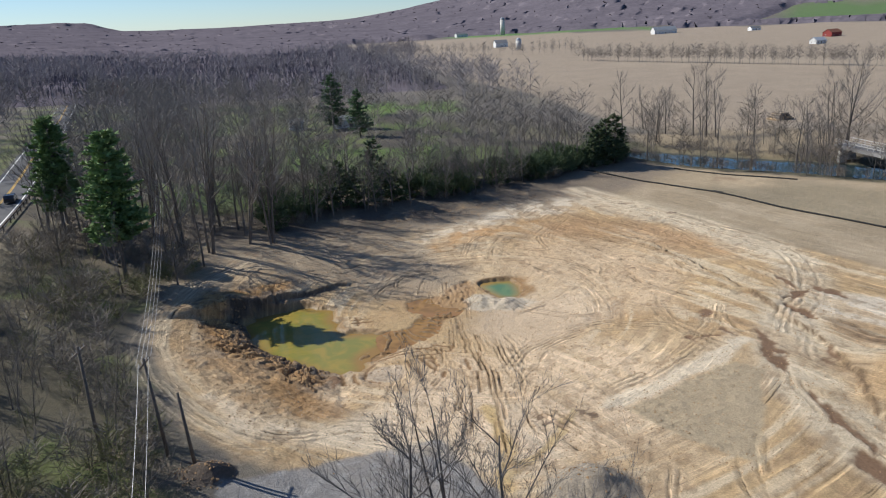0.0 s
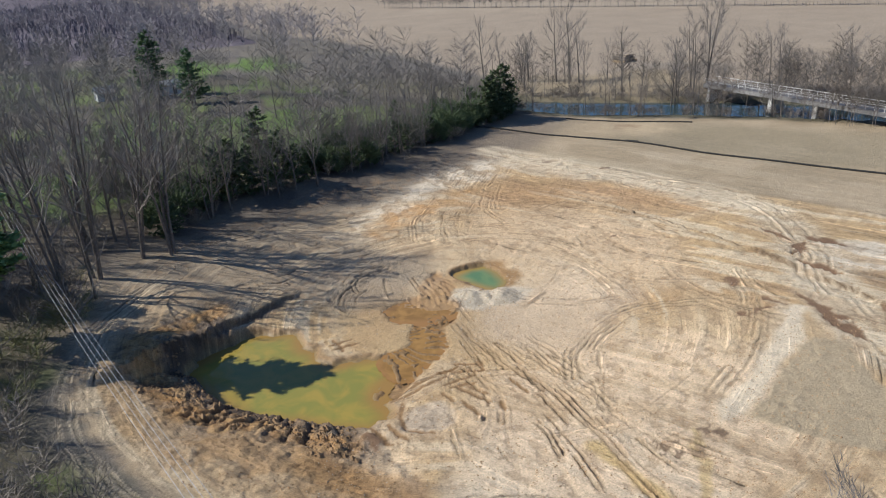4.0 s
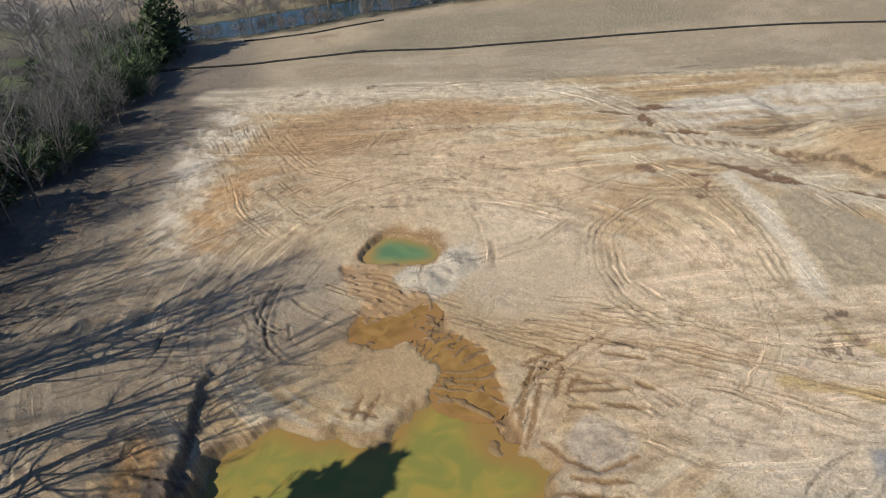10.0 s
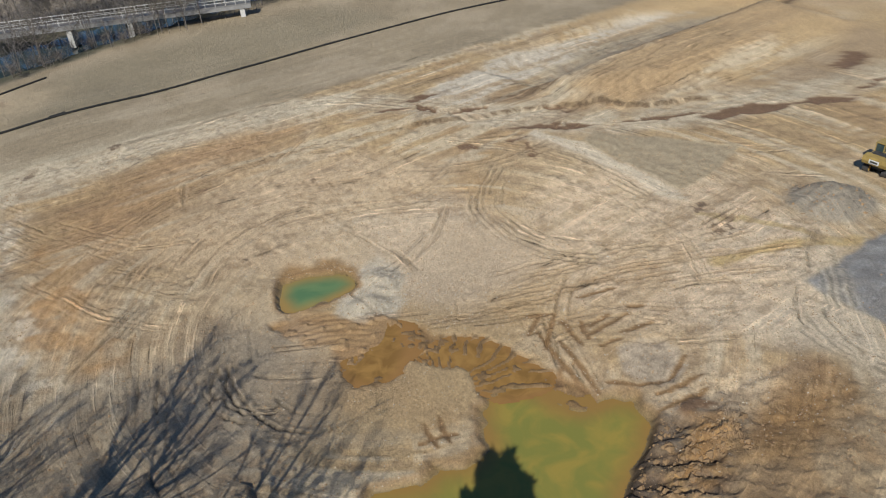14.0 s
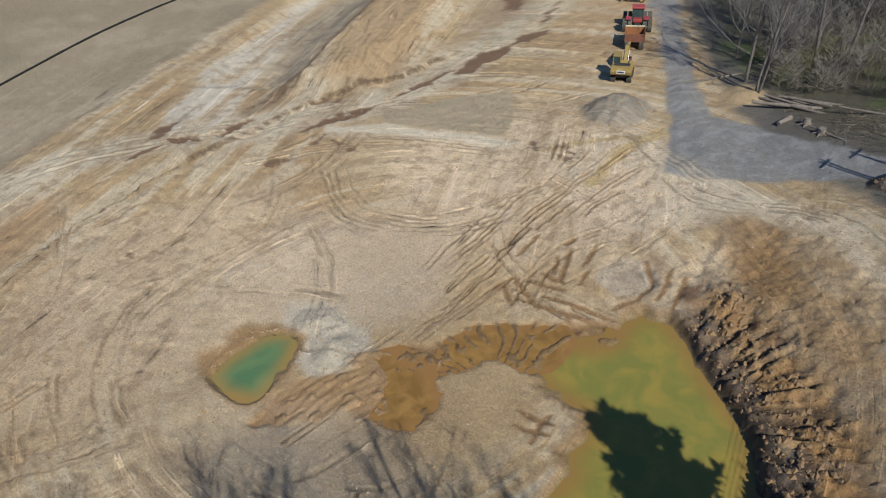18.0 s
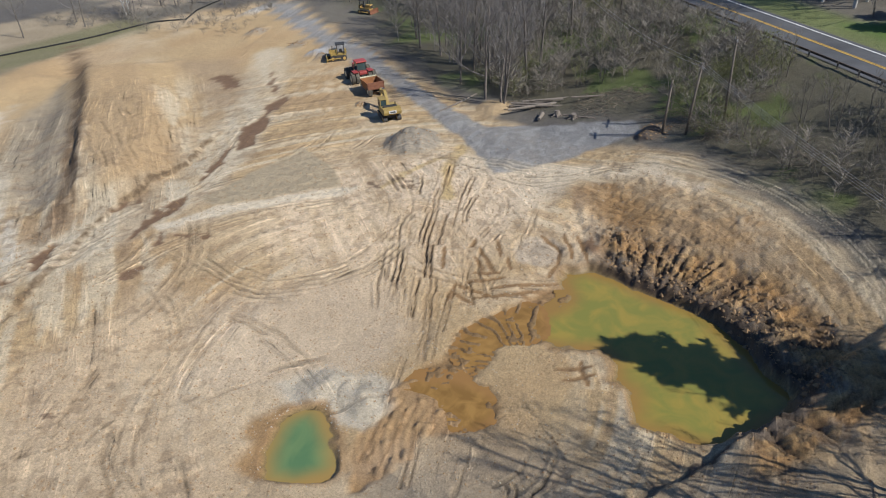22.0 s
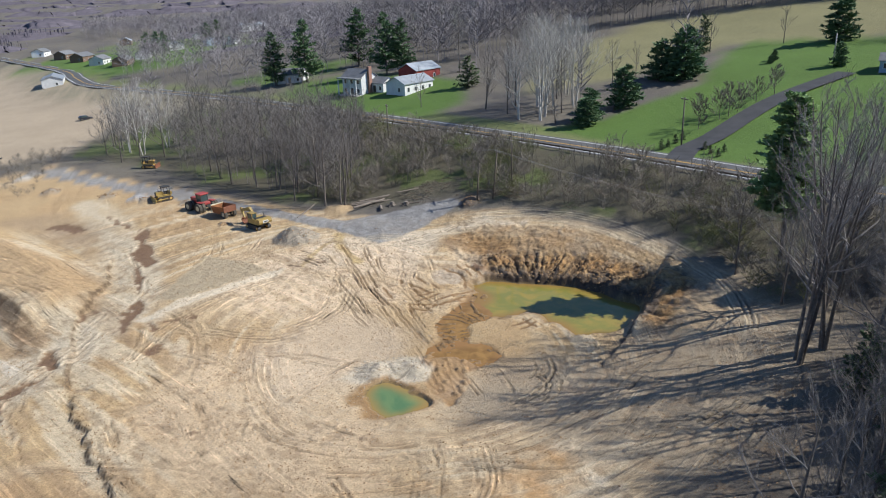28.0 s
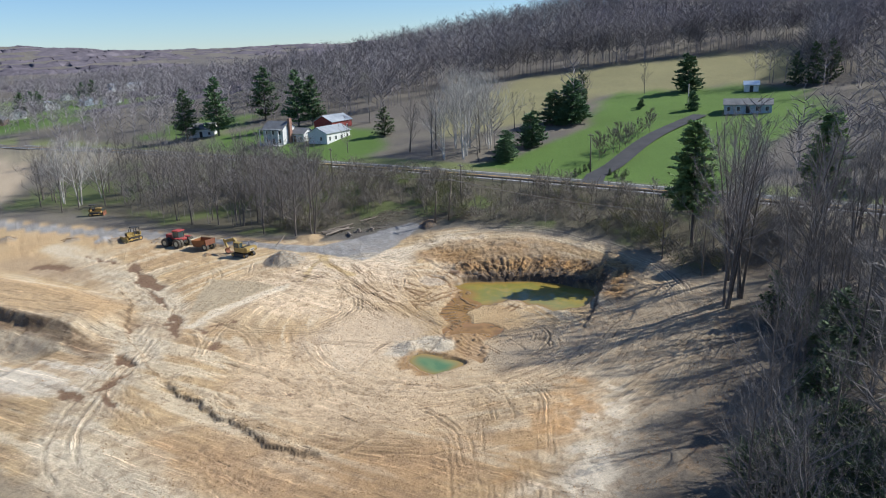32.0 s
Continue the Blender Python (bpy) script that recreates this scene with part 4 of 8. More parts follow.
SCARP = np.interp(along, [-2, 6, 13, 19], [0.75, 0.7, 0.55, 0.35]) * smooth(along, -5, -1) * smooth(20 - along, 0, 2.5)
Z += SCARP * smooth(-c, -0.12, 0.3) * np.exp(-(c / 9.0) ** 2) - 0.35 * SCARP * smooth(-np.abs(c - 0.5), -1.2, 0) * (np.abs(c) < 4)
# face turned from the sun darkened in the colour for its shade
paint(smooth(SCARP, 0.2, 0.6) * smooth(-np.abs(c - 0.05), -0.45, -0.2), (0.15, 0.11, 0.078))

# ponds
def pond(pts, level, depth, low, bed, fringe, fringe_w, steep=0.8):
    w = window(pts, 9)
    d = poly_dist(QX[w] + 0.45 * (WX[w] - X[w]), QY[w] + 0.45 * (WY[w] - Y[w]), pts)
    Z[w] = np.where(d > 0, np.maximum(Z[w], level + 0.04 + np.minimum(d, 1.5) * 0.10), Z[w])
    flat = smooth(-d, -6, -0.3) * smooth(X[w], -24, -19) * low
    Z[w] += (level + 0.12 + 0.3 * (RIDGED[w] - 0.6) + 0.22 * (fbm(X[w], Y[w], 0.9, 3) - 0.5) - Z[w]) * flat
    m = smooth(-d, -steep, steep)
    Z[w] = Z[w] + (level - depth * smooth(-d, 0, 3) - Z[w]) * smooth(-d, -steep, 0.15)
    f = smooth(-d, -fringe_w, -fringe_w * 0.2)[..., None]
    C[w] += (np.asarray(fringe) - C[w]) * f * 0.85
    C[w] += (np.asarray(bed) - C[w]) * m[..., None]
    WET[w] = np.maximum(WET[w], smooth(-d, -fringe_w, 0) * 0.8)


paint(zone(APRON, 0.6, False) * 0.9, (0.31, 0.185, 0.08))
WET = np.maximum(WET, zone(APRON, 0.6, False) * 0.5)
Z += zone(APRON, 1.0, False) * (-1.35 - Z) * 0.8
pond(GREEN_POND, -1.62, 0.9, 0.2, (0.2, 0.15, 0.06), (0.28, 0.17, 0.08), 1.0, 0.4)
pond(BIG_POND, -1.5, 0.8, 0.55, (0.2, 0.15, 0.06), (0.24, 0.15, 0.075), 1.1, 0.6)
w = window(FLOW, 5)
fd = poly_dist(QX[w] + 0.3 * (WX[w] - X[w]), QY[w] + 0.3 * (WY[w] - Y[w]), FLOW)
dry = smooth(poly_dist(X[w], Y[w], BIG_POND), -0.6, 0.5)
fm, lead = smooth(-fd, -0.4, 0.35) * dry, smooth(-fd, -2.4, -0.2) * dry
turn = np.arctan2(Y[w] - 91.5, X[w] + 8.0) + 0.22 * (fbm(X[w], Y[w], 2.6, 3) - 0.5)
finger = smooth(np.cos(turn * 33 + 4 * fbm(X[w], Y[w], 4.0, 2)), 0.4, 0.95) * smooth(fbm(X[w] + 60, Y[w], 1.5, 3), 0.36, 0.5) * smooth(-np.hypot(X[w] + 4.6, (Y[w] - 87.4) * 0.75), -5.6, -4.6)
finger = np.maximum(finger, 0.8 * smooth(fbm(X[w] - 20, Y[w], 0.9, 3), 0.6, 0.68))
sweep = smooth(-np.hypot(X[w] - 2.6, Y[w] - 100.5), -5, -2.5)
finger = finger + 0.32 * sweep * smooth(np.cos((X[w] * 0.75 - Y[w] * 0.45 + 0.05 * (Y[w] - 96) ** 2) * 11.0 + 2 * fbm(X[w], Y[w], 3.0, 2)), 0.3, 1.0)
Z[w] += (np.minimum(Z[w], -1.22) - Z[w]) * lead * 0.8
mud = smooth(-np.hypot(X[w] - 2.2, Y[w] - 100.0), -6.6, -3.6)
Z[w] += (-1.56 + 0.18 * mud + (0.26 + 0.04 * mud) * finger + 0.09 * (FINE[w] - 0.5) - 0.22 * (1 - mud) * smooth(-poly_dist(2.6 * QX[w] - 1.6 * X[w], 2.6 * QY[w] - 1.6 * Y[w], ORANGE_POND), -0.2, 1.5) - Z[w]) * fm
C[w] += ((np.asarray((0.27, 0.165, 0.075)) + mud[..., None] * np.asarray((0.01, -0.012, -0.012))) * (1 - 0.35 * np.clip(finger, 0, 1)[..., None]) - C[w]) * (fm * (0.95 - 0.4 * mud))[..., None]
WET[w] = np.maximum(WET[w], fm * 0.6)
# puddles along the haul road and in ruts
# start, end and half width of each smear of red-brown mud
SMEARS = [(47.6, 96.4, 48.2, 91.0, 0.6), (50.6, 92.5, 52.7, 87.0, 0.9), (49.4, 89.8, 44.2, 86.4, 0.8), (44.2, 86.4, 45.3, 78.7, 1.0), (37.3, 78.6, 35.4, 67.1, 1.0), (33.3, 85.4, 33.7, 82.2, 0.9), (32.9, 79.0, 33.9, 76.4, 0.45),
          (33.1, 76.9, 27.4, 76.4, 0.45), (42.5, 72.4, 41.0, 68.0, 0.4), (36.3, 63.8, 36.1, 51.5, 0.5), (34.7, 53.6, 36.6, 39.4, 1.7), (36.3, 40.8, 36.9, 31.0, 1.0), (38.4, 30.7, 44.0, 18.6, 0.6), (29.1, 117.1, 29.5, 115.7, 0.3)]


def smear(ax, ay, bx, by, half):
    """A long outline tapering to both ends."""
    L = math.hypot(bx - ax, by - ay)
    ux, uy = (bx - ax) / L, (by - ay) / L
    up = [(k / 6 * L, half * (4 * k / 6 * (1 - k / 6)) ** 0.6 + 0.05) for k in range(7)]
    return [(ax + ux * p - uy * q, ay + uy * p + ux * q) for p, q in up] + [(ax + ux * p + uy * q, ay + uy * p - ux * q) for p, q in up[::-1]]


PUDDLES = [smear(*p) for p in SMEARS] + [[(64, 161), (68, 157), (66, 153), (61, 157)], [(46, 26), (52, 20), (54, 22), (48, 28)], [(-12.8, 72), (-14, 74), (-13, 74.6), (-11.8, 73)]]
for pts in PUDDLES:
    w = window(pts, 4)
    d = poly_dist(QX[w] * 1.9 - X[w] * 0.9, QY[w] * 1.9 - Y[w] * 0.9, pts)
    hole = 2.6 * (fbm(TR[w][..., 0] * 1.4, Y[w] * 0.6, 2.2, 4) - 0.5)
    m = smooth(-d - 0.1 + hole * 0.45, -0.25, 0.25)
    C[w] += (np.asarray((0.20, 0.122, 0.072)) - C[w]) * m[..., None]
    Z[w] += (LOW[w] - Z[w]) * m * 0.8
    TA[w] *= 1 - m
    WET[w] = np.maximum(WET[w], 0.2 * m)
# narrow water-filled wheel grooves beside the big pond
GROOVES = [(-0.8, 80, -4.5, 79.1), (-1.8, 82.6, -10.4, 79.8), (-3.2, 80.8, -9.8, 79.2), (-1.4, 78.5, -3.9, 78.3), (-3.2, 78.2, -1.5, 74.3), (-3.7, 75.8, -3, 72.7), (2.1, 78.1, 2.4, 74.3),
           (-2.2, 78, -1.1, 75.8), (0.6, 83.1, 0.4, 80.2), (-5, 77.8, -4.6, 75.9), (-0.6, 74.1, -0.9, 72.8), (-11.1, 75.3, -10.4, 71.2), (-12.8, 75.6, -11.6, 71.5), (-7.5, 84.8, -6.5, 82.2), (-8.9, 82.2, -6.4, 81.4),
           (-8.9, 78.3, -9.9, 76.2), (-9.9, 76.2, -9.8, 73.8), (-9.8, 73.8, -7.7, 71.5), (-13.2, 91.2, -10.2, 92.0), (-13.4, 92.3, -10.8, 93.1), (-12.9, 93.6, -12.3, 90.6), (-4, 82.4, 0.2, 80.4), (-2, 83.4, 0.6, 81.6)]
for k, (ax, ay, bx, by) in enumerate(GROOVES):
    w = window([(ax, ay), (bx, by)], 2)
    s_, c_ = line_dist(QX[w] * 0.5 + X[w] * 0.5, QY[w] * 0.5 + Y[w] * 0.5, [(ax, ay), (bx, by)])
    L = math.hypot(bx - ax, by - ay)
    half = 0.24 * (0.5 + 0.5 * np.sqrt(np.clip(4 * s_ / L * (1 - s_ / L), 0, 1)))
    m = smooth(half - np.abs(c_), -0.12, 0.08)
    Z[w] += -0.07 * m
    C[w] += (np.asarray((0.235, 0.142, 0.068)) - C[w]) * m[..., None]
    TA[w] *= 1 - m
    WET[w] = np.maximum(WET[w], 0.5 * m)
# the sheer west bank of the pond: a broken face with gullies, shaded in its colour, rusty rubble above it
w = window(BIG_POND, 10)
sd = poly_dist(QX[w], QY[w], BIG_POND)
gully = (1 - np.abs(2 * fbm(0.8 * X[w] + 0.6 * Y[w], 0.25 * (0.6 * X[w] - 0.8 * Y[w]), 1.9, 3) - 1)) ** 3
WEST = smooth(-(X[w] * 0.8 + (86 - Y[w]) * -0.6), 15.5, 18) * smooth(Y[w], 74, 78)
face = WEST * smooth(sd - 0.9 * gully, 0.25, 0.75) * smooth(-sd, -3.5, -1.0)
Z[w] = Z[w] + (np.maximum(Z[w], -0.35 + 0.3 * (fbm(X[w], Y[w], 1.5, 3) - 0.5)) - Z[w]) * face
slope = -0.45 + 0.34 * sd + 0.5 * (fbm(X[w], Y[w], 2.2, 4) - 0.5) + 0.25 * (ROUGH[w] - 0.7)
Z[w] = Z[w] + (np.minimum(Z[w], slope) - Z[w]) * smooth(-X[w], 9, 14) * smooth(-(Y[w] - 0.78 * X[w]), -117.4, -115.6) * (sd > 0)
m = smooth(sd, 0.1, 0.7) * smooth(-sd, -8, -4) * np.clip(SPOIL_M[w] + smooth(-X[w], 22, 25), 0, 1)
lump = fbm(QX[w], QY[w], 0.9, 4)
Z[w] += m * (0.3 + 0.3 * smooth(-X[w], 18, 24)) * (0.8 * (lump - 0.5) + 0.4 * (ROUGH[w] - 0.7))
# rust, clay and grey patches; lump hollows darkened and tops paled as painted shade
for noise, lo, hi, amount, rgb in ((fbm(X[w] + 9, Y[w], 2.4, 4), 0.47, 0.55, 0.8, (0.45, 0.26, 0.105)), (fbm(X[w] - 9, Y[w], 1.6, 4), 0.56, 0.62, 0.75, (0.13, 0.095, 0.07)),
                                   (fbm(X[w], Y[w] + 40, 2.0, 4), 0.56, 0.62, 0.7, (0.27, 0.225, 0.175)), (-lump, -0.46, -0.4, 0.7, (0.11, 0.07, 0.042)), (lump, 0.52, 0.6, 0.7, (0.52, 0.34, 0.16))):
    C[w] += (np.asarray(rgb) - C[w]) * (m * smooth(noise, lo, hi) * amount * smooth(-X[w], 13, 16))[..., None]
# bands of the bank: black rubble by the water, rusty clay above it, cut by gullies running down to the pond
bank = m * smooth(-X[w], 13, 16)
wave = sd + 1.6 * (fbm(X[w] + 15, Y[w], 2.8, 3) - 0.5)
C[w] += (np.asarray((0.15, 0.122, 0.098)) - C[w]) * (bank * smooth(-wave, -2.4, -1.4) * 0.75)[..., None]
C[w] += (np.asarray((0.43, 0.245, 0.10)) - C[w]) * (bank * smooth(wave, 2.2, 3.0) * smooth(-wave, -5.4, -4.4) * (0.3 + 0.5 * smooth(fbm(X[w], Y[w] + 12, 1.6, 3), 0.4, 0.55)))[..., None]
C[w] += (np.asarray((0.55, 0.42, 0.27)) - C[w]) * (bank * smooth(wave, 5.4, 6.6) * 0.7)[..., None]
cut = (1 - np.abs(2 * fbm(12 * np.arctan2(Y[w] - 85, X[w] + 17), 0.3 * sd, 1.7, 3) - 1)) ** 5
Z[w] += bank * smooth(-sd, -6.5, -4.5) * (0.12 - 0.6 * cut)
# gully beds darkened: wet soil with the shade of the cut painted in
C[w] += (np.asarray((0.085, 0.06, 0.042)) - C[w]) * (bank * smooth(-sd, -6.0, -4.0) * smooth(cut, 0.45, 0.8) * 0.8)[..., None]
# near-black band down the face: shade of the cut painted into the colour
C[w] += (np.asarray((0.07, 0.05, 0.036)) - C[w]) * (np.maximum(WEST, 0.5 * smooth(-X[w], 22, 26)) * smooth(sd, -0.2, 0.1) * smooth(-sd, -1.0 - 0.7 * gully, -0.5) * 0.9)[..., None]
# rusty bowl scraped into the rim, scored by tracks
BOWL = zone([(-12.2, 66.2), (-12.4, 63.2), (-14.6, 62.6), (-18.2, 65.2), (-21, 69.4), (-19.8, 72), (-16.4, 70.4), (-13.6, 68.4)], 1.0)
SCORE = fbm(0.55 * X + 0.83 * Y, (0.83 * X - 0.55 * Y) * 0.12, 0.75, 2)
paint(BOWL * 0.65, (0.41, 0.25, 0.11))
paint(BOWL * smooth(SCORE, 0.52, 0.62) * 0.55, (0.23, 0.135, 0.062))
Z += BOWL * 0.14 * (0.5 - SCORE)
# riverbanks
_, c = line_dist(WX, WY, RIVER)
paint(smooth(-np.abs(np.abs(c) - 11), -5, -1.5) * 0.9, (0.10, 0.095, 0.06))
paint(zone([(98, 202), (112, 196), (132, 202), (138, 216), (120, 232), (98, 226)], 4) * 0.9, (0.235, 0.195, 0.15))
Z += zone([(100, 204), (112, 199), (130, 204), (134, 214), (120, 226), (100, 222)], 4) * (1.4 + 1.6 * (fbm(X, Y, 7, 3) - 0.4))
paint(zone([(66, 205), (84, 190), (104, 176), (118, 186), (108, 212), (80, 232), (60, 226)], 4) * 0.8, (0.32, 0.255, 0.165))
paint(zone([(57, 165), (65, 162.5), (74, 156.5), (73, 149), (65, 147), (57, 156)], 3) * (0.4 + 0.5 * smooth(fbm(X, Y, 4, 3), 0.4, 0.58)), (0.44, 0.345, 0.225))
# flat beds for roads
DRIVE = curve_through([(-58, 60.5), (-63.5, 55.5), (-72, 52.5), (-91.5, 42.8), (-106, 37.5), (-126, 33)], 4)
_, cd = line_dist(X, Y, DRIVE)


TA *= 1 - zone([(17.4, 62.3), (23.6, 66.2), (31.2, 70.4), (33.4, 68), (30, 60), (26, 52), (21, 57)], 0.4, False)
TA *= 1 - PAD_M
# no trails where two ways meet
for ax in (0, 1):
    jump = np.abs(np.diff(TR, axis=ax)).max(-1) > 1.2
    near = np.zeros(X.shape, bool)
    if ax == 0:
        near[:-1] |= jump
        near[1:] |= jump
    else:
        near[:, :-1] |= jump
        near[:, 1:] |= jump
    TA[near] = 0


def sheet(name, material):
    """The ground as one mesh from its arrays."""
    nx, ny = X.shape
    me = bpy.data.meshes.new(name)
    co = np.stack([X, Y, Z], -1).reshape(-1, 3)
    idx = np.arange(nx * ny).reshape(nx, ny)
    f = np.stack([idx[:-1, :-1], idx[1:, :-1], idx[1:, 1:], idx[:-1, 1:]], -1).reshape(-1, 4)
    me.vertices.add(len(co))
    me.vertices.foreach_set("co", co.ravel().astype(np.float32))
    me.loops.add(f.size)
    me.loops.foreach_set("vertex_index", f.ravel().astype(np.int32))
    me.polygons.add(len(f))
    me.polygons.foreach_set("loop_start", np.arange(0, f.size, 4, dtype=np.int32))
    me.update(calc_edges=True)
    me.polygons.foreach_set("use_smooth", np.ones(len(f), bool))
    col = me.attributes.new("earth", 'FLOAT_COLOR', 'POINT')
    col.data.foreach_set("color", np.concatenate([C, np.ones(X.shape + (1,))], -1).reshape(-1).astype(np.float32))
    wet = me.attributes.new("wet", 'FLOAT', 'POINT')
    wet.data.foreach_set("value", WET.reshape(-1).astype(np.float32))
    for key, arr in (("trail", TR), ):
        at = me.attributes.new(key, 'FLOAT_VECTOR', 'POINT')
        at.data.foreach_set("vector", arr.reshape(-1).astype(np.float32))
    at = me.attributes.new("trail_amount", 'FLOAT', 'POINT')
    at.data.foreach_set("value", np.clip(TA, 0, 1).reshape(-1).astype(np.float32))
    me.materials.append(material)
    return new(name, me)


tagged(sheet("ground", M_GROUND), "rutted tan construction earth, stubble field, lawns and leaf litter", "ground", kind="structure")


def gz(x, y):
    """Height of the finished ground at a place."""
    i = min(max(int(np.searchsorted(GX, x)) - 1, 0), len(GX) - 2)
    j = min(max(int(np.searchsorted(GY, y)) - 1, 0), len(GY) - 2)
    a, b = (x - GX[i]) / (GX[i + 1] - GX[i]), (y - GY[j]) / (GY[j + 1] - GY[j])
    return float((Z[i, j] * (1 - a) + Z[i + 1, j] * a) * (1 - b) + (Z[i, j + 1] * (1 - a) + Z[i + 1, j + 1] * a) * b)


def gz_many(x, y):
    """Heights of the finished ground at many places."""
    i = np.clip(np.searchsorted(GX, x) - 1, 0, len(GX) - 2)
    j = np.clip(np.searchsorted(GY, y) - 1, 0, len(GY) - 2)
    a, b = np.clip((x - GX[i]) / (GX[i + 1] - GX[i]), 0, 1), np.clip((y - GY[j]) / (GY[j + 1] - GY[j]), 0, 1)
    return (Z[i, j] * (1 - a) + Z[i + 1, j] * a) * (1 - b) + (Z[i, j + 1] * (1 - a) + Z[i + 1, j + 1] * a) * b


# ---- mesh helpers ----


class Soup:
    """Collects vertices and faces for one mesh."""

    def __init__(self):
        self.v, self.f = [], []

    def add(self, verts, faces):
        n = len(self.v)
        self.v += [tuple(p) for p in verts]
        self.f += [tuple(i + n for i in q) for q in faces]
        return self

    def box(self, cx, cy, cz, sx, sy, sz, m=None, taper=1.0):
        vs = [Vector((x * sx / 2 * (taper if z > 0 else 1), y * sy / 2 * (taper if z > 0 else 1), z * sz / 2)) for z in (-1, 1) for x, y in ((-1, -1), (1, -1), (1, 1), (-1, 1))]
        c = Vector((cx, cy, cz))
        vs = [(m @ v if m else v) + c for v in vs]
        return self.add(vs, [(3, 2, 1, 0), (4, 5, 6, 7), (0, 1, 5, 4), (1, 2, 6, 5), (2, 3, 7, 6), (3, 0, 4, 7)])

    def tube(self, a, b, ra, rb, n=6, caps=True):
        a, b = Vector(a), Vector(b)
        d = (b - a).normalized()
        u = d.orthogonal().normalized()
        w = d.cross(u)
        ring = lambda p, r: [p + (u * math.cos(2 * math.pi * k / n) + w * math.sin(2 * math.pi * k / n)) * r for k in range(n)]
        vs = ring(a, ra) + ring(b, rb)
        fs = [(k, (k + 1) % n, n + (k + 1) % n, n + k) for k in range(n)]
        if caps:
            fs += [tuple(range(n))[::-1], tuple(range(n, 2 * n))]
        return self.add(vs, fs)

    def spike(self, a, b, r):
        """A thin three-sided twig ending in a point."""
        a, b = Vector(a), Vector(b)
        d = b - a
        u = d.orthogonal().normalized()
        w = d.normalized().cross(u)
        return self.add([a + u * r, a - u * r * 0.5 + w * r * 0.87, a - u * r * 0.5 - w * r * 0.87, b], [(0, 1, 3), (1, 2, 3), (2, 0, 3)])

    def prism(self, outline, y0, y1):
        """An outline in x, z drawn out from y0 to y1."""
        n = len(outline)
        vs = [(x, y0, z) for x, z in outline] + [(x, y1, z) for x, z in outline]
        return self.add(vs, [tuple(range(n)), tuple(range(2 * n - 1, n - 1, -1))] + [(k, n + k, n + (k + 1) % n, (k + 1) % n) for k in range(n)])

    def mesh(self, name, material, soft=False):
        me = bpy.data.meshes.new(name)
        me.from_pydata(self.v, [], self.f)
        if soft:
            me.polygons.foreach_set("use_smooth", np.ones(len(self.f), bool))
        me.materials.append(material)
        me.update()
        return me


def thing(name, label, category, at=(0, 0, 0), rz=0, group="", kind=""):
    ob = new(name)
    ob.empty_display_size = 0.3
    ob.matrix_basis = pose(*at, 0, 0, rz)
    return tagged(ob, label, category, group, kind)


def part(name, soup, material, parent, label="", soft=False):
    ob = new(name, soup if isinstance(soup, bpy.types.Mesh) else soup.mesh(name, material, soft))
    ob.parent = parent
    return tagged(ob, label) if label else ob


def solo(name, soup, material, label, category, kind="", group="", soft=False):
    return tagged(new(name, soup.mesh(name, material, soft)), label, category, group, kind)


# ---- water ----
def water(name, pts, level, material, label, reach=3.5, grow=1.3):
    """A level sheet over a hollow, a little wider than its shore, with the distance from the shore on it."""
    w = window(pts, grow + 2)
    d = poly_dist(X[w], Y[w], pts)
    use = d < grow
    idx = np.full(d.shape, -1)
    idx[use] = np.arange(use.sum())
    q = np.stack([idx[:-1, :-1], idx[1:, :-1], idx[1:, 1:], idx[:-1, 1:]], -1).reshape(-1, 4)
    q = q[(q >= 0).all(1)]
    me = bpy.data.meshes.new(name)
    me.from_pydata(np.stack([X[w][use], Y[w][use], np.full(use.sum(), level)], -1).tolist(), [], q.tolist())
    at = me.attributes.new("shore", 'FLOAT', 'POINT')
    at.data.foreach_set("value", smooth(-d[use] + 1.2 * (fbm(X[w][use], Y[w][use], 3, 3) - 0.5), -0.3, reach).astype(np.float32))
    me.materials.append(material)
    tagged(new(name, me), label, "water", kind="structure")


water("water_pond", BIG_POND, -1.5, M_POND, "yellow-green silty water in the dug basin", 2.2)
water("water_muddy_pool", ORANGE_POND, -1.45, M_ORANGE, "shallow orange-brown muddy pool", 1.2, 1.0)
water("water_trickle", LINK, -1.452, M_ORANGE, "thin sheet of muddy water between dragged ridges", 1.2, 0.3)
water("water_green_pool", GREEN_POND, -1.62, M_GREEN, "milky green water in a small dug hole", 2.0)
s = Soup()
vs = []
for i, (x, y) in enumerate(RIVER):
    ax, ay = RIVER[max(i - 1, 0)]
    bx, by = RIVER[min(i + 1, len(RIVER) - 1)]
    L = math.hypot(bx - ax, by - ay)
    nx_, ny_ = (by - ay) / L, -(bx - ax) / L
    vs += [(x + nx_ * 10, y + ny_ * 10, -1.2), (x - nx_ * 10, y - ny_ * 10, -1.2)]
s.add(vs, [(2 * i, 2 * i + 2, 2 * i + 3, 2 * i + 1) for i in range(len(RIVER) - 1)])
solo("water_river", s, M_RIVER, "dark blue creek reflecting the sky", "water", "structure")


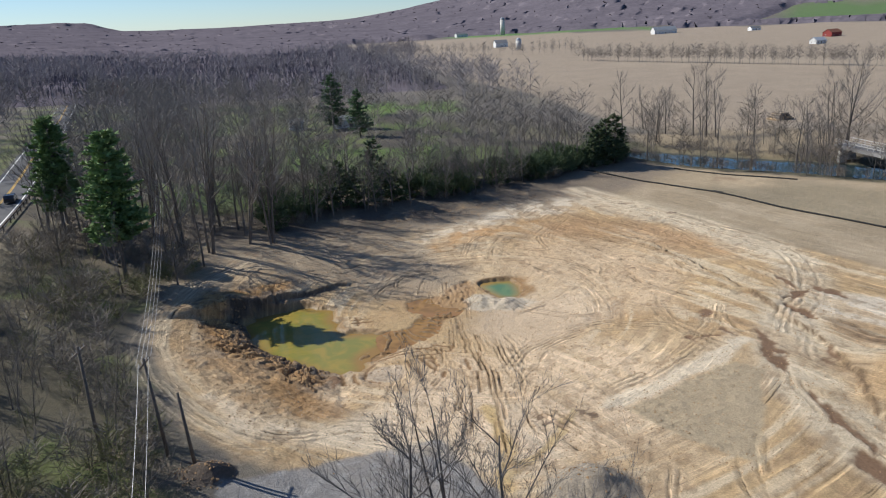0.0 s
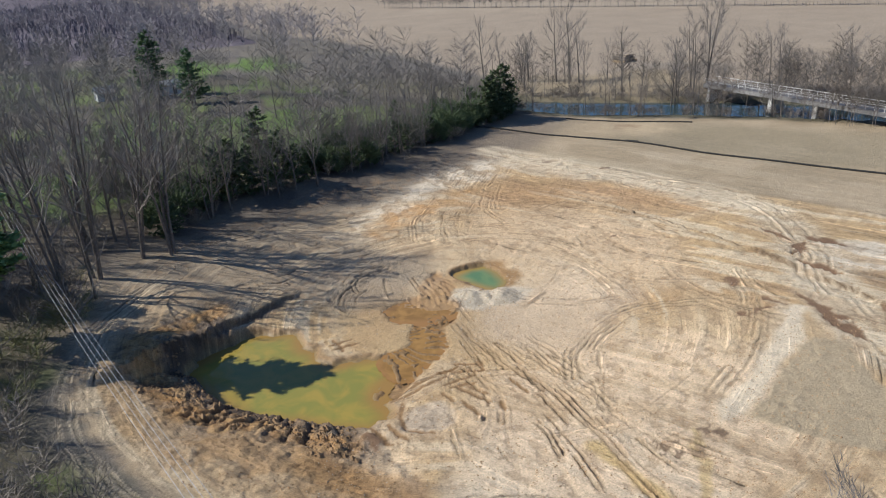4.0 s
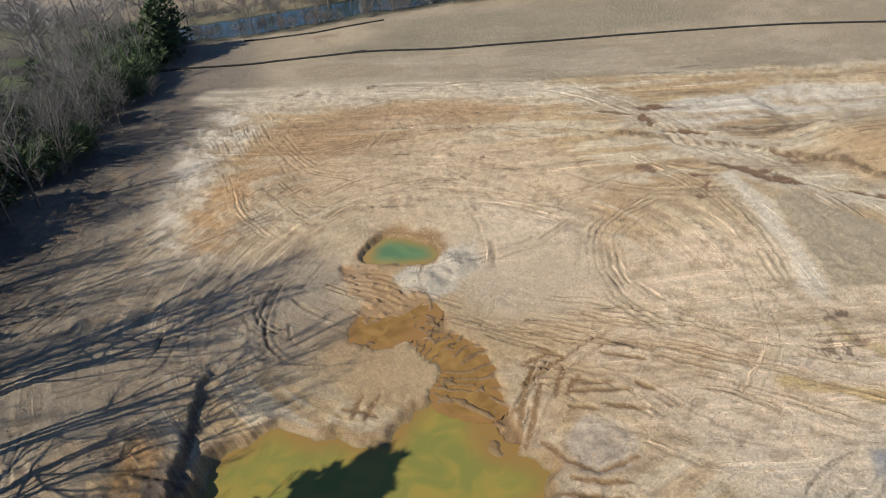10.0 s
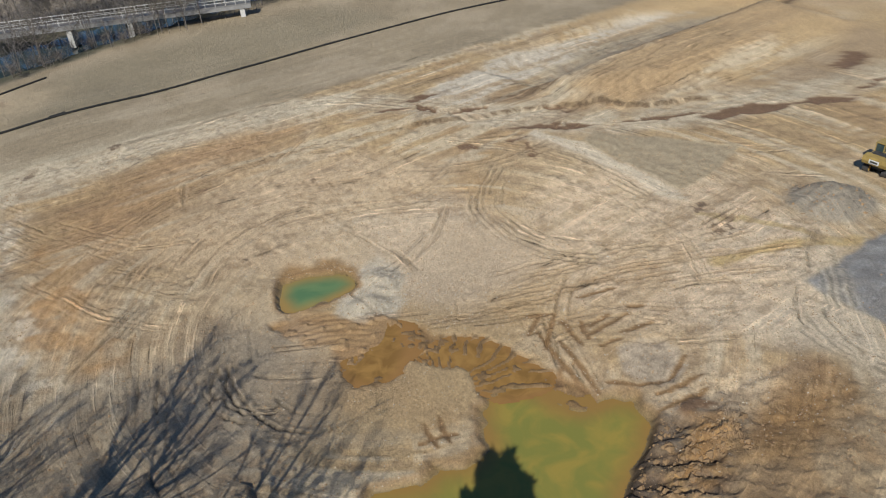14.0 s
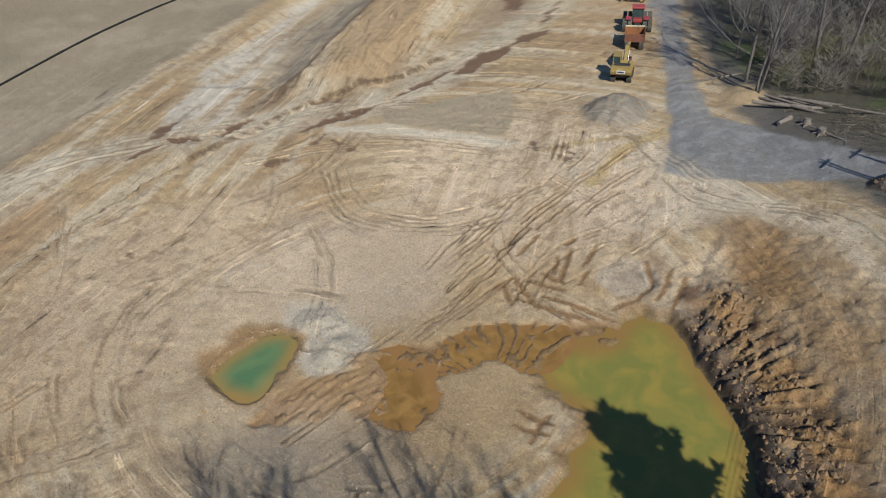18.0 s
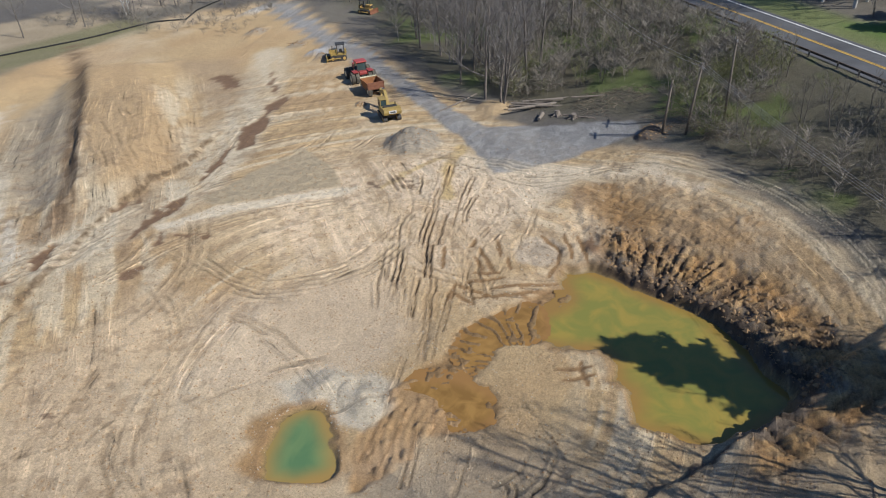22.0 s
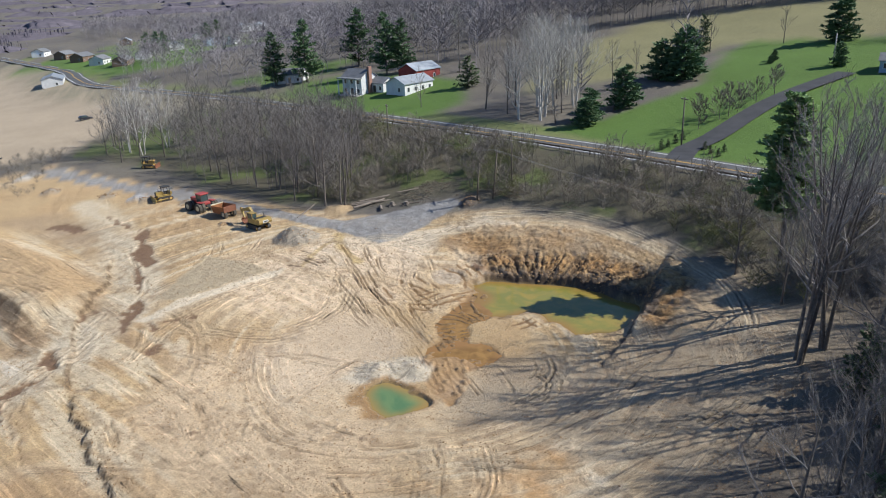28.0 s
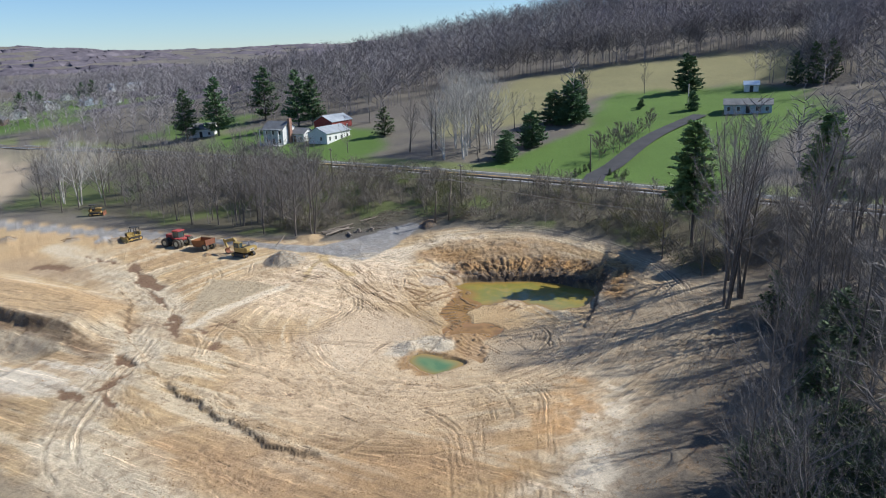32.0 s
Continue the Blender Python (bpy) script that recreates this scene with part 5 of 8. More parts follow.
# ---- roads ----
def ribbon(line, c0, c1, lift, zf, step=1):
    """A strip between two distances to the right of a line."""
    s, n = Soup(), len(line)
    vs = []
    for i in range(n):
        (ax, ay), (bx, by) = line[max(i - 1, 0)][:2], line[min(i + 1, n - 1)][:2]
        L = math.hypot(bx - ax, by - ay)
        rx, ry = (by - ay) / L, -(bx - ax) / L
        x, y = line[i][:2]
        for c in (c0, c1):
            vs.append((x + rx * c, y + ry * c, zf(i, x, y) + lift))
    return s.add(vs, [(2 * i, 2 * i + 1, 2 * i + 3, 2 * i + 2) for i in range(n - 1)])


def dense(line, step):
    out = []
    for (ax, ay), (bx, by) in zip(line, line[1:]):
        n = max(1, int(math.hypot(bx - ax, by - ay) / step))
        out += [(ax + (bx - ax) * k / n, ay + (by - ay) * k / n) for k in range(n)]
    return out + [line[-1]]


ROAD_FINE = dense(ROAD, 3)
RUN = np.cumsum([0] + [math.dist(a, b) for a, b in zip(ROAD_FINE, ROAD_FINE[1:])])
rzf = lambda i, x, y: max(float(road_height(RUN[i])), gz(x, y)) + 0.06
solo("road", ribbon(ROAD_FINE, -4.6, 4.6, 0, rzf), M_ASPHALT, "grey worn asphalt two-lane country road", "road", "structure")
road_marking = thing("trim_road_marking", "white edge lines and yellow centre line on asphalt", "road marking", kind="structure")
for c, w_, mt in ((-3.6, 0.14, M_WHITE_LINE), (3.6, 0.14, M_WHITE_LINE), (-0.16, 0.11, M_YELLOW_LINE), (0.16, 0.11, M_YELLOW_LINE)):
    part("edge_line" if abs(c) > 1 else "centre_line", ribbon(ROAD_FINE, c - w_, c + w_, 0.02, rzf), mt, road_marking)
DRIVE_FINE = dense(DRIVE, 2)
drive_z = lambda i, x, y: max(gz(x, y), gz(x + 1.4, y + 1.2), gz(x - 1.4, y - 1.2)) + 0.12
solo("road_drive", ribbon(DRIVE_FINE, -2.4, 2.4, 0, drive_z), M_DRIVE, "dark asphalt driveway climbing across the lawn", "driveway", "structure")

# ---- trees ----


def bend(rnd, p, d, L, n, up, wob):
    """A wandering line of n pieces from p along d, turning upwards."""
    out, step = [Vector(p)], L / n
    d = Vector(d).normalized()
    for _ in range(n):
        d = (d + Vector((rnd.uniform(-wob, wob), rnd.uniform(-wob, wob), up + rnd.uniform(-wob, wob) * 0.6))).normalized()
        out.append(out[-1] + d * step)
    return out


def limb(soup, line, r0, r1, sides):
    n, vs, fs = len(line) - 1, [], []
    u = (line[1] - line[0]).orthogonal().normalized()
    for i in range(n + 1):
        d = (line[min(i + 1, n)] - line[max(i - 1, 0)]).normalized()
        u = (u - d * u.dot(d)).normalized()
        w, r = d.cross(u), r0 + (r1 - r0) * i / n
        vs += [line[i] + (u * math.cos(2 * math.pi * k / sides) + w * math.sin(2 * math.pi * k / sides)) * r for k in range(sides)]
    for i in range(n):
        fs += [(i * sides + k, i * sides + (k + 1) % sides, (i + 1) * sides + (k + 1) % sides, (i + 1) * sides + k) for k in range(sides)]
    soup.add(vs, fs)


def blade(soup, rnd, a, b, w):
    """A twig as one thin tapering face."""
    u = (b - a).cross(Vector((rnd.uniform(-1, 1), rnd.uniform(-1, 1), rnd.uniform(-1, 1)))).normalized() * w
    soup.add([a + u, a - u, b], [(0, 1, 2)])


def bare_tree(seed, h, spread=0.42, limbs=9, fork=0.25, twig=0.013, stems=1, boughs=5, twigs=9, stout=1.0):
    """Trunk and crown of a leafless tree."""
    rnd = random.Random(seed)
    trunks, crown = [], Soup()
    for st in range(stems):
        trunk = Soup()
        trunks.append(trunk)
        lean = 0.03 if stems == 1 else 0.13
        a0 = rnd.uniform(0, 6.28)
        base = Vector((0, 0, -0.5)) if stems == 1 else Vector((math.cos(a0) * 0.35, math.sin(a0) * 0.35, -0.5))
        line = bend(rnd, base, (math.cos(a0) * lean, math.sin(a0) * lean, 1), h * 0.86, 8, 0.03, 0.055)
        r = h * 0.0102 / stems ** 0.3
        limb(trunk, line, r * 1.2, r * 0.2, 7)
        for k in range(limbs):
            f = fork + (0.98 - fork) * (k + rnd.random()) / limbs
            i = min(int(f * 8), 7)
            p = line[i].lerp(line[i + 1], f * 8 - i)
            a = k * 2.4 + rnd.uniform(-0.6, 0.6)
            steep = rnd.uniform(0.3, 1.0) + 0.75 * f
            L = h * spread * (1.08 - 0.72 * f) * rnd.uniform(0.65, 1.2)
            lr = stout * r * (0.56 - 0.36 * f)
            lb = bend(rnd, p, (math.cos(a), math.sin(a), steep), L, 4, 0.08, 0.24)
            limb(crown, lb, lr, lr * 0.2, 5)
            for j in range(boughs):
                g = 0.18 + 0.82 * (j + rnd.random()) / boughs
                q = min(int(g * 4), 3)
                p2 = lb[q].lerp(lb[q + 1], g * 4 - q)
                d2 = (lb[q + 1] - lb[q]).normalized() + Vector((rnd.uniform(-.75, .75), rnd.uniform(-.75, .75), rnd.uniform(-.1, .6)))
                L2 = L * rnd.uniform(0.3, 0.58) * (1.15 - 0.5 * g)
                b2 = bend(rnd, p2, d2, L2, 2, 0.13, 0.2)
                limb(crown, b2, lr * 0.30, lr * 0.1, 3)
                for m in range(twigs):
                    u = 0.1 + 0.9 * m / (twigs - 1)
                    w = min(int(u * 2), 1)
                    p3 = b2[w].lerp(b2[w + 1], u * 2 - w)
                    d3 = (b2[w + 1] - b2[w]).normalized() + Vector((rnd.uniform(-.8, .8), rnd.uniform(-.8, .8), rnd.uniform(-.2, .7)))
                    e3 = p3 + d3.normalized() * L2 * rnd.uniform(0.4, 0.85)
                    blade(crown, rnd, p3, e3, twig)
                    for _ in range(2):
                        p4 = p3.lerp(e3, rnd.uniform(0.2, 0.8))
                        d4 = d3 + Vector((rnd.uniform(-.8, .8), rnd.uniform(-.8, .8), rnd.uniform(-.2, .6)))
                        blade(crown, rnd, p4, p4 + d4.normalized() * L2 * rnd.uniform(0.25, 0.5), twig * 0.8)
    return trunks, crown


def conifer(seed, h, width, droop, tuft, bare=0.1, density=1.0, ragged=0.25, taper=0.75, gap=0.5, flat=1.0):
    """Trunk and crown of an evergreen: whorls of boughs with sprays of needles."""
    rnd = random.Random(seed)
    trunk, crown = Soup(), Soup()
    line = bend(rnd, (0, 0, -0.4), (0, 0, 1), h * 0.97, 5, 0.05, 0.02)
    limb(trunk, line, h * 0.014 + 0.05, 0.03, 7)
    z = h * bare
    while z < h * 0.985:
        f = (z / h - bare) / (1 - bare)
        reach = width * (1 - f) ** taper * (0.35 + 0.65 * min(1, f * 5 + 0.35)) + 0.25
        n = max(4, int((4 + reach * 0.9) * density))
        for k in range(n):
            a = rnd.uniform(0, 6.28)
            L = reach * rnd.uniform(1 - ragged * 1.8, 1 + ragged * 0.5)
            d = Vector((math.cos(a), math.sin(a), rnd.uniform(0.0, 0.35) - droop * (1 - f)))
            p = Vector((0, 0, z + rnd.uniform(-0.25, 0.25)))
            tip = p + d * L
            trunk.spike(p, tip, 0.02 + 0.012 * L)
            m = max(3, int(L * 2.2 * density) + 2)
            for j in range(m):
                c = p.lerp(tip, 0.25 + 0.8 * (j + rnd.random()) / m)
                c += Vector((rnd.uniform(-.3, .3), rnd.uniform(-.3, .3), rnd.uniform(-.15, .25) * flat)) * tuft * 1.4
                out = Vector((d.x, d.y, 0.15))
                for q in range(3):
                    e = (out.normalized() + Vector((rnd.uniform(-1, 1), rnd.uniform(-1, 1), rnd.uniform(-0.45, 0.75) * flat))).normalized() * tuft * rnd.uniform(0.7, 1.4)
                    s = e.cross(Vector((rnd.uniform(-1, 1), rnd.uniform(-1, 1), 1))).normalized() * tuft * 0.34
                    crown.add([c - e * 0.35 + s * 0.3, c + e * 0.35 + s, c + e, c + e * 0.35 - s], [(0, 1, 2), (0, 2, 3)])
        z += gap * (1 + 0.4 * rnd.random())
    return trunk, crown


def tree_kind(name, soups, bark, leaf, label, category="tree"):
    """A first tree of a kind, to be copied."""
    ob = thing(name, label, category)
    for q in soups[0] if isinstance(soups[0], list) else [soups[0]]:
        part("trunk", q, bark, ob, soft=True)
    part("crown", soups[1], leaf, ob)
    return ob


BARE = [tree_kind("bare_tree", bare_tree(11, 23, 0.42, 11, 0.25, 0.017, boughs=6, twigs=7), M_BARK, M_TWIG, "tall leafless grey hardwood tree at the wood's edge"),
        tree_kind("bare_tree", bare_tree(12, 20, 0.5, 10, 0.18, 0.017, boughs=6, twigs=7), M_BARK, M_TWIG, "broad leafless grey-brown hardwood tree"),
        tree_kind("bare_tree", bare_tree(13, 18, 0.42, 9, 0.25, 0.017, boughs=5, twigs=8), M_BARK, M_TWIG, "slender leafless grey woodland tree"),
        tree_kind("bare_tree", bare_tree(14, 19, 0.42, 6, 0.25, 0.017, stems=3, boughs=4, twigs=9), M_BARK, M_TWIG, "many-stemmed leafless grey tree"),
        tree_kind("bare_tree", bare_tree(15, 14, 0.44, 9, 0.18, 0.020, twigs=7), M_BARK, M_TWIG, "small leafless brown-grey tree")]
EDGE = [tree_kind("edge_tree", bare_tree(31, 25, 0.33, 6, 0.34, 0.017, stems=4, boughs=5, twigs=8, stout=1.35), M_BARK, M_EDGE_TWIG, "tall leafless hardwood rising in four close stems by the pit", "tree"),
        tree_kind("edge_tree", bare_tree(32, 25, 0.35, 8, 0.3, 0.017, stems=3, boughs=5, twigs=8, stout=1.35), M_BARK, M_EDGE_TWIG, "tall leafless hardwood forked into three stems by the pit", "tree")]
PALE_TREE = tree_kind("pale_tree", bare_tree(16, 22, 0.54, 8, 0.16, 0.022, stems=2, boughs=6, twigs=6, stout=1.3), M_WHITE_BARK, M_WHITE_BARK, "leafless sycamore with whitish bark and crooked limbs")
SCRUB_TREE = [tree_kind("sapling", bare_tree(17, 7.5, 0.42, 6, 0.12, 0.014, stems=2, boughs=4, twigs=5), M_BARK, M_SHRUB, "thin leafless sapling in the roadside scrub"),
              tree_kind("sapling", bare_tree(18, 5.5, 0.5, 6, 0.08, 0.016, stems=3, boughs=4, twigs=4), M_BARK, M_BUDS, "bushy sapling with first yellow-green buds")]
FRUIT_TREE = tree_kind("fruit_tree", bare_tree(20, 5.2, 0.62, 10, 0.2, 0.03, boughs=6, twigs=8), M_BARK, M_SHRUB, "low rounded leafless brown fruit tree on the lawn", "fruit tree")
RED_TREE = tree_kind("red_maple", bare_tree(19, 12, 0.45, 9, 0.25, 0.03), M_BARK, M_RED_BUDS, "maple hazed with red spring buds")
PINE = [tree_kind("white_pine", conifer(21, 20.5, 4.1, -0.05, 0.55, 0.27, 2.5, 0.34, 0.5, 0.62, 0.75), M_BARK, M_NEEDLE_LIGHT, "tall green white pine with a bare lower trunk", "pine tree"),
        tree_kind("spruce", conifer(22, 13, 5.4, 0.1, 0.85, 0.02, 1.05, 0.3, 0.5), M_BARK, M_NEEDLE, "dark green spruce with full skirts", "spruce tree"),
        tree_kind("dark_pine", conifer(23, 17, 4.8, 0.05, 0.7, 0.1, 1.0, 0.38, 0.6), M_BARK, M_NEEDLE, "dark green ragged pine", "pine tree"),
        tree_kind("cedar", conifer(24, 9.5, 3.2, 0.1, 0.55, 0.03, 1.1, 0.34, 0.6), M_BARK, M_CEDAR, "dull green cedar among bare trees", "cedar tree")]
KINDS = BARE + EDGE + [PALE_TREE, RED_TREE, FRUIT_TREE] + SCRUB_TREE + PINE
for o in KINDS:
    o["used"] = 0


def plant(kind, x, y, scale=1.0, turn=None, label="", group="", tall=1.0):
    turn = rnd.uniform(0, 360) if turn is None else turn
    ob = kind
    if kind["used"]:
        ob = copy_thing(kind, pose(0, 0, 0))
    kind["used"] = 1
    ob.matrix_basis = pose(x, y, gz(x, y) - 0.1, rnd.uniform(-2, 2), rnd.uniform(-2, 2), turn) @ Matrix.Diagonal((scale, scale, scale * tall, 1))
    if label:
        ob["label"] = label
    if group:
        ob["group"] = group
    return ob


rnd = random.Random(5)


def inside(x, y, pts):
    return float(poly_dist(np.array([x]), np.array([y]), list(pts))[0]) < 0


def off_road(x, y, lim=7.5):
    return abs(float(line_dist(np.array([x]), np.array([y]), ROAD)[1][0])) > lim


PLANTED = []


def free(x, y, gap):
    if any((x - a) ** 2 + (y - b) ** 2 < gap * gap for a, b in PLANTED):
        return False
    PLANTED.append((x, y))
    return True


# pines by the road, whose shade falls on the pond
plant(PINE[0], -46.3, 98.5, 1.07, 30, group="pines by the road")
plant(PINE[0], -61, 112, 0.98, 120, group="pines by the road")
PLANTED += [(-46.3, 98.5), (-61, 112)]
# marked trees along the pit's edge
for x, y, k, sc in ((-29.7, 118.9, 0, 1.12), (-38.2, 113.0, 0, 1.16), (-33.6, 118.2, 1, 1.02), (-41, 109, 1, 1.12), (-41, 122.5, 1, 1.1), (-50.5, 119.9, 1, 0.8),
                    (-52, 127, 0, 1.0), (-56.5, 131, 0, 1.05), (-51, 104, 1, 0.8), (-30.5, 128.5, 0, 0.95)):
    if free(x, y, 1):
        plant(EDGE[k], x, y, sc, group="bare trees along the wood's edge")
for x, y, k, sc in ((-26.4, 134, 1, 0.9), (-19, 143, 0, 0.8), (-9.9, 141.5, 2, 0.75), (-4.8, 149, 0, 0.66), (6.1, 154, 2, 0.7), (9.8, 156, 0, 0.66), (16, 163, 1, 0.66), (24, 171, 0, 0.66), (34, 172, 2, 0.72), (-57, 137, 1, 1.0), (-56, 100, 4, 0.9),
                    (-24, 131.5, 3, 0.85), (-21, 135, 2, 0.9), (-60, 122, 0, 0.95), (-15, 140, 3, 0.75), (1, 147.5, 3, 0.66), (-13, 138.6, 2, 0.8), (-6, 142, 0, 0.72), (3, 149, 2, 0.72), (13, 155.5, 3, 0.66), (19, 160, 2, 0.74), (28, 167, 2, 0.74)):
    if free(x, y, 1):
        plant(BARE[k], x, y, sc, group="bare trees along the wood's edge")
# dark cedars under the edge trees
for x, y, sc in ((-22.5, 139, 0.95), (-20, 140, 1.0), (-12, 144, 1.0), (-6, 148, 1.05), (2, 151, 0.8), (12, 157.5, 1.1), (15, 159, 0.9), (21, 162, 1.0), (29, 168.5, 1.05), (33, 171, 0.9),
                 (42, 176.5, 1.2), (44.5, 178, 1.25), (38, 173.5, 1.0), (-30, 126, 0.7), (-17, 141, 0.85), (-9, 145, 0.7), (-2, 149, 0.75), (8, 155, 0.7), (25, 165, 0.9), (26.5, 167, 0.75), (35.5, 171.5, 0.8), (40, 175, 1.1), (-14, 153, 1.2), (5, 165, 1.2), (-38, 150, 1.2), (18, 178, 1.1)):
    PLANTED.append((x, y))
    plant(PINE[3], x, y, sc * (0.62 if -8 < x < 36 else 1.0), group="cedars at the wood's edge")
plant(PINE[2], -36.5, 256, 1.15, label="dark green pine standing above the bare wood")
plant(PINE[2], -25, 235, 0.9, label="dark green pine standing above the bare wood")
plant(RED_TREE, -150, 345, 1.2)
# bare trees: edge of the north wood
while len(PLANTED) < 122:
    x, y = rnd.uniform(-95, 55), rnd.uniform(112, 215)
    if not inside(x, y, WOOD_NORTH) or not off_road(x, y, 9):
        continue
    d = float(np.abs(line_dist(np.array([x]), np.array([y]), NORTH_EDGE)[1])[0])
    if (rnd.random() < d / 70) or (inside(x, y, NORTH_LAWN) and rnd.random() < 0.75):
        continue
    if free(x, y, 3.4):
        plant(BARE[rnd.choice((0, 0, 1, 2, 2, 2, 3, 4))], x, y, rnd.uniform(0.75, 1.1) * (1.0 if x < -28 else 0.85 if x < -12 else 0.64), group="bare trees of the north wood")
# clump beside the gravel yard, and the strip towards the south field
for x, y, k, sc in ((0.2, 36.1, 3, 1.0), (3.0, 33.0, 1, 0.95), (3.2, 26, 1, 0.9), (6.5, 21, 0, 0.85), (10, 16, 3, 0.9), (14, 10.5, 1, 0.85), (-3, 28, 0, 0.9), (19, 5, 2, 1.0), (8, 26, 2, 0.8)):
    if free(x, y, 1):
        plant(BARE[k], x, y, sc, group="bare trees beside the gravel yard")
n0 = len(PLANTED)
while len(PLANTED) < n0 + 46:
    x, y = rnd.uniform(-16, 50), rnd.uniform(-70, 34)
    if inside(x, y, WOOD_WEST) and off_road(x, y, 14) and y < 34 - 0.9 * max(0, -x) and not inside(x, y, PAD) and math.hypot(x - 37, y + 22) > 9 and free(x, y, 3.3):
        plant(BARE[rnd.choice((0, 1, 2, 3, 3, 4))], x, y, rnd.uniform(0.6, 0.95), group="bare trees beside the gravel yard")
for x, y, sc in ((39.3, -41, 0.95), (43, -47, 0.85), (33, -47, 0.8)):
    PLANTED.append((x, y))
    plant(PALE_TREE, x, y, sc, group="sycamores by the south field")
# scrub on the bank below the road
n0 = len(PLANTED)
while len(PLANTED) < n0 + 100:
    x, y = rnd.uniform(-64, 0), rnd.uniform(-20, 116)
    if inside(x, y, WOOD_WEST) and off_road(x, y, 8) and (y > 78 or x < -22 or y < 33) and math.hypot(x + 25, y - 52) > 4 and free(x, y, 2.6):
        big = rnd.random() < 0.3 and off_road(x, y, 20)
        kind = BARE[rnd.choice((2, 4, 3))] if big else SCRUB_TREE[rnd.random() < 0.35]
        plant(kind, x, y, rnd.uniform(0.6, 0.9) if big else rnd.uniform(0.6, 1.15), group="scrub below the road")
# sycamores and bare trees across the road by the lawns
for x, y, sc in ((-53, 14, 1.05), (-57, 8, 1.0), (-62, 4, 0.95), (-50, 9, 0.9), (-61, -3, 1.0), (-66, 7, 0.95), (-70, -4, 0.9), (-55.5, 11.5, 1.1), (-59, 1, 1.05), (-64.5, 10, 1.0)):
    plant(PALE_TREE, x, y, sc, group="sycamores beside the lawn")
for x, y, k, sc in ((-50, 2, 1, 0.9), (-55, -4, 0, 0.9), (-48, -8, 3, 0.9), (-60, 12, 2, 1.0), (-66, -2, 0, 0.9), (-54, 20, 4, 0.9), (-84, -4, 2, 0.7), (-92, -5, 4, 0.7), (-72, -12, 1, 0.85), (-78, -10, 0, 0.8),
                    (-125, -16, 2, 0.7), (-120, -15, 4, 0.7), (-145, -8, 2, 0.7), (-62, -64, 1, 1.0), (-52, -88, 1, 1.1), (-36, -26, 4, 0.8)):
    plant(BARE[k], x, y, sc, group="bare trees beside the lawns")
for x, y, k, sc, t_ in ((-62, 22, 1, 0.62, 0.9), (-58.5, 26, 1, 0.6, 0.85), (-73, 19, 1, 0.8, 0.95), (-98, 7, 1, 1.05, 0.92), (-102, 3, 1, 1.0, 1.0), (-95, 2, 1, 0.9, 0.9), (-155, 3, 1, 0.95, 1.05), (-131, 26, 1, 0.42, 1.1),
                        (-124, 10, 1, 0.18, 1), (-127, 8, 1, 0.22, 1), (-6, -113, 2, 1.15, 1), (-17, -108, 2, 1.25, 1.05), (-40, -120, 2, 1.3, 1), (-43, -88, 2, 1.2, 1.05), (-48, -86, 2, 1.1, 1), (-55, -38, 3, 1.2, 0.8),
                        (-98, 108, 2, 0.9, 1.0), (-122, -16, 3, 0.9, 1.3), (40, -306, 2, 0.9, 0.9), (46, -310, 2, 0.95, 0.85), (36, -312, 2, 0.85, 0.9), (10, -345, 2, 0.9, 0.9), (3, -350, 2, 1.0, 0.85), (-180, 34, 3, 1.1, 1.3), (-186, 36, 3, 1.1, 1.3), (-176, 30, 3, 0.9, 1.3)):
    plant(PINE[k], x, y, sc, tall=t_, group="evergreens round the lawns")
for x, y in ((-74.4, 46.8), (-81.5, 44.6), (-84.6, 43.6), (-88.2, 42.2), (-95, 40), (-103, 36.8)):
    plant(FRUIT_TREE, x + 0.6, y - 1.4, rnd.uniform(1.2, 1.5), group="fruit trees along the driveway")
for x, y in ((-60.2, 52.2), (-62.4, 51.2), (-64.8, 50.2), (-67.4, 49), (-66.4, 57.2), (-65.4, 60), (-65.2, 62.4), (-68, 60.6)):
    plant(PINE[3], x, y, rnd.uniform(0.17, 0.24), label="low rounded evergreen shrub beside the driveway", group="shrubs at the driveway")
# riverside trees
for k, (x, y) in enumerate(((71, 175.2), (74.2, 171), (74.8, 168.6), (87.4, 165.2), (90.3, 163.6), (89.3, 158.5), (98.6, 154), (99.9, 152.4), (98.1, 148.3), (97.1, 184.6), (95, 181), (57, 188.5), (80.8, 213.3), (79.6, 214.6),
                            (67.3, 179.8), (79.3, 186), (91.1, 182.5), (92.4, 179.4), (84.8, 160.8), (112.4, 149), (116.3, 140.4), (116.2, 135.7), (135.1, 139.8), (113, 172), (116, 168), (119, 163), (122, 170), (126, 158))):
    PLANTED.append((x, y))
    plant(BARE[(2, 4, 3, 2, 0)[k % 5]], x, y, (0.5, 0.7, 0.55, 0.62)[k % 4], group="bare trees along the river")
for k in range(46):
    q = RIVER[int(6 + k / 46 * (len(RIVER) * 0.42))]
    x, y = q[0] + rnd.uniform(8, 30), q[1] + rnd.uniform(8, 26)
    if free(x, y, 3) and not (96 < x < 138 and 199 < y < 230):
        plant(BARE[rnd.choice((0, 1, 2, 3, 4, 4))], x, y, rnd.uniform(0.5, 0.85), group="bare trees along the river")
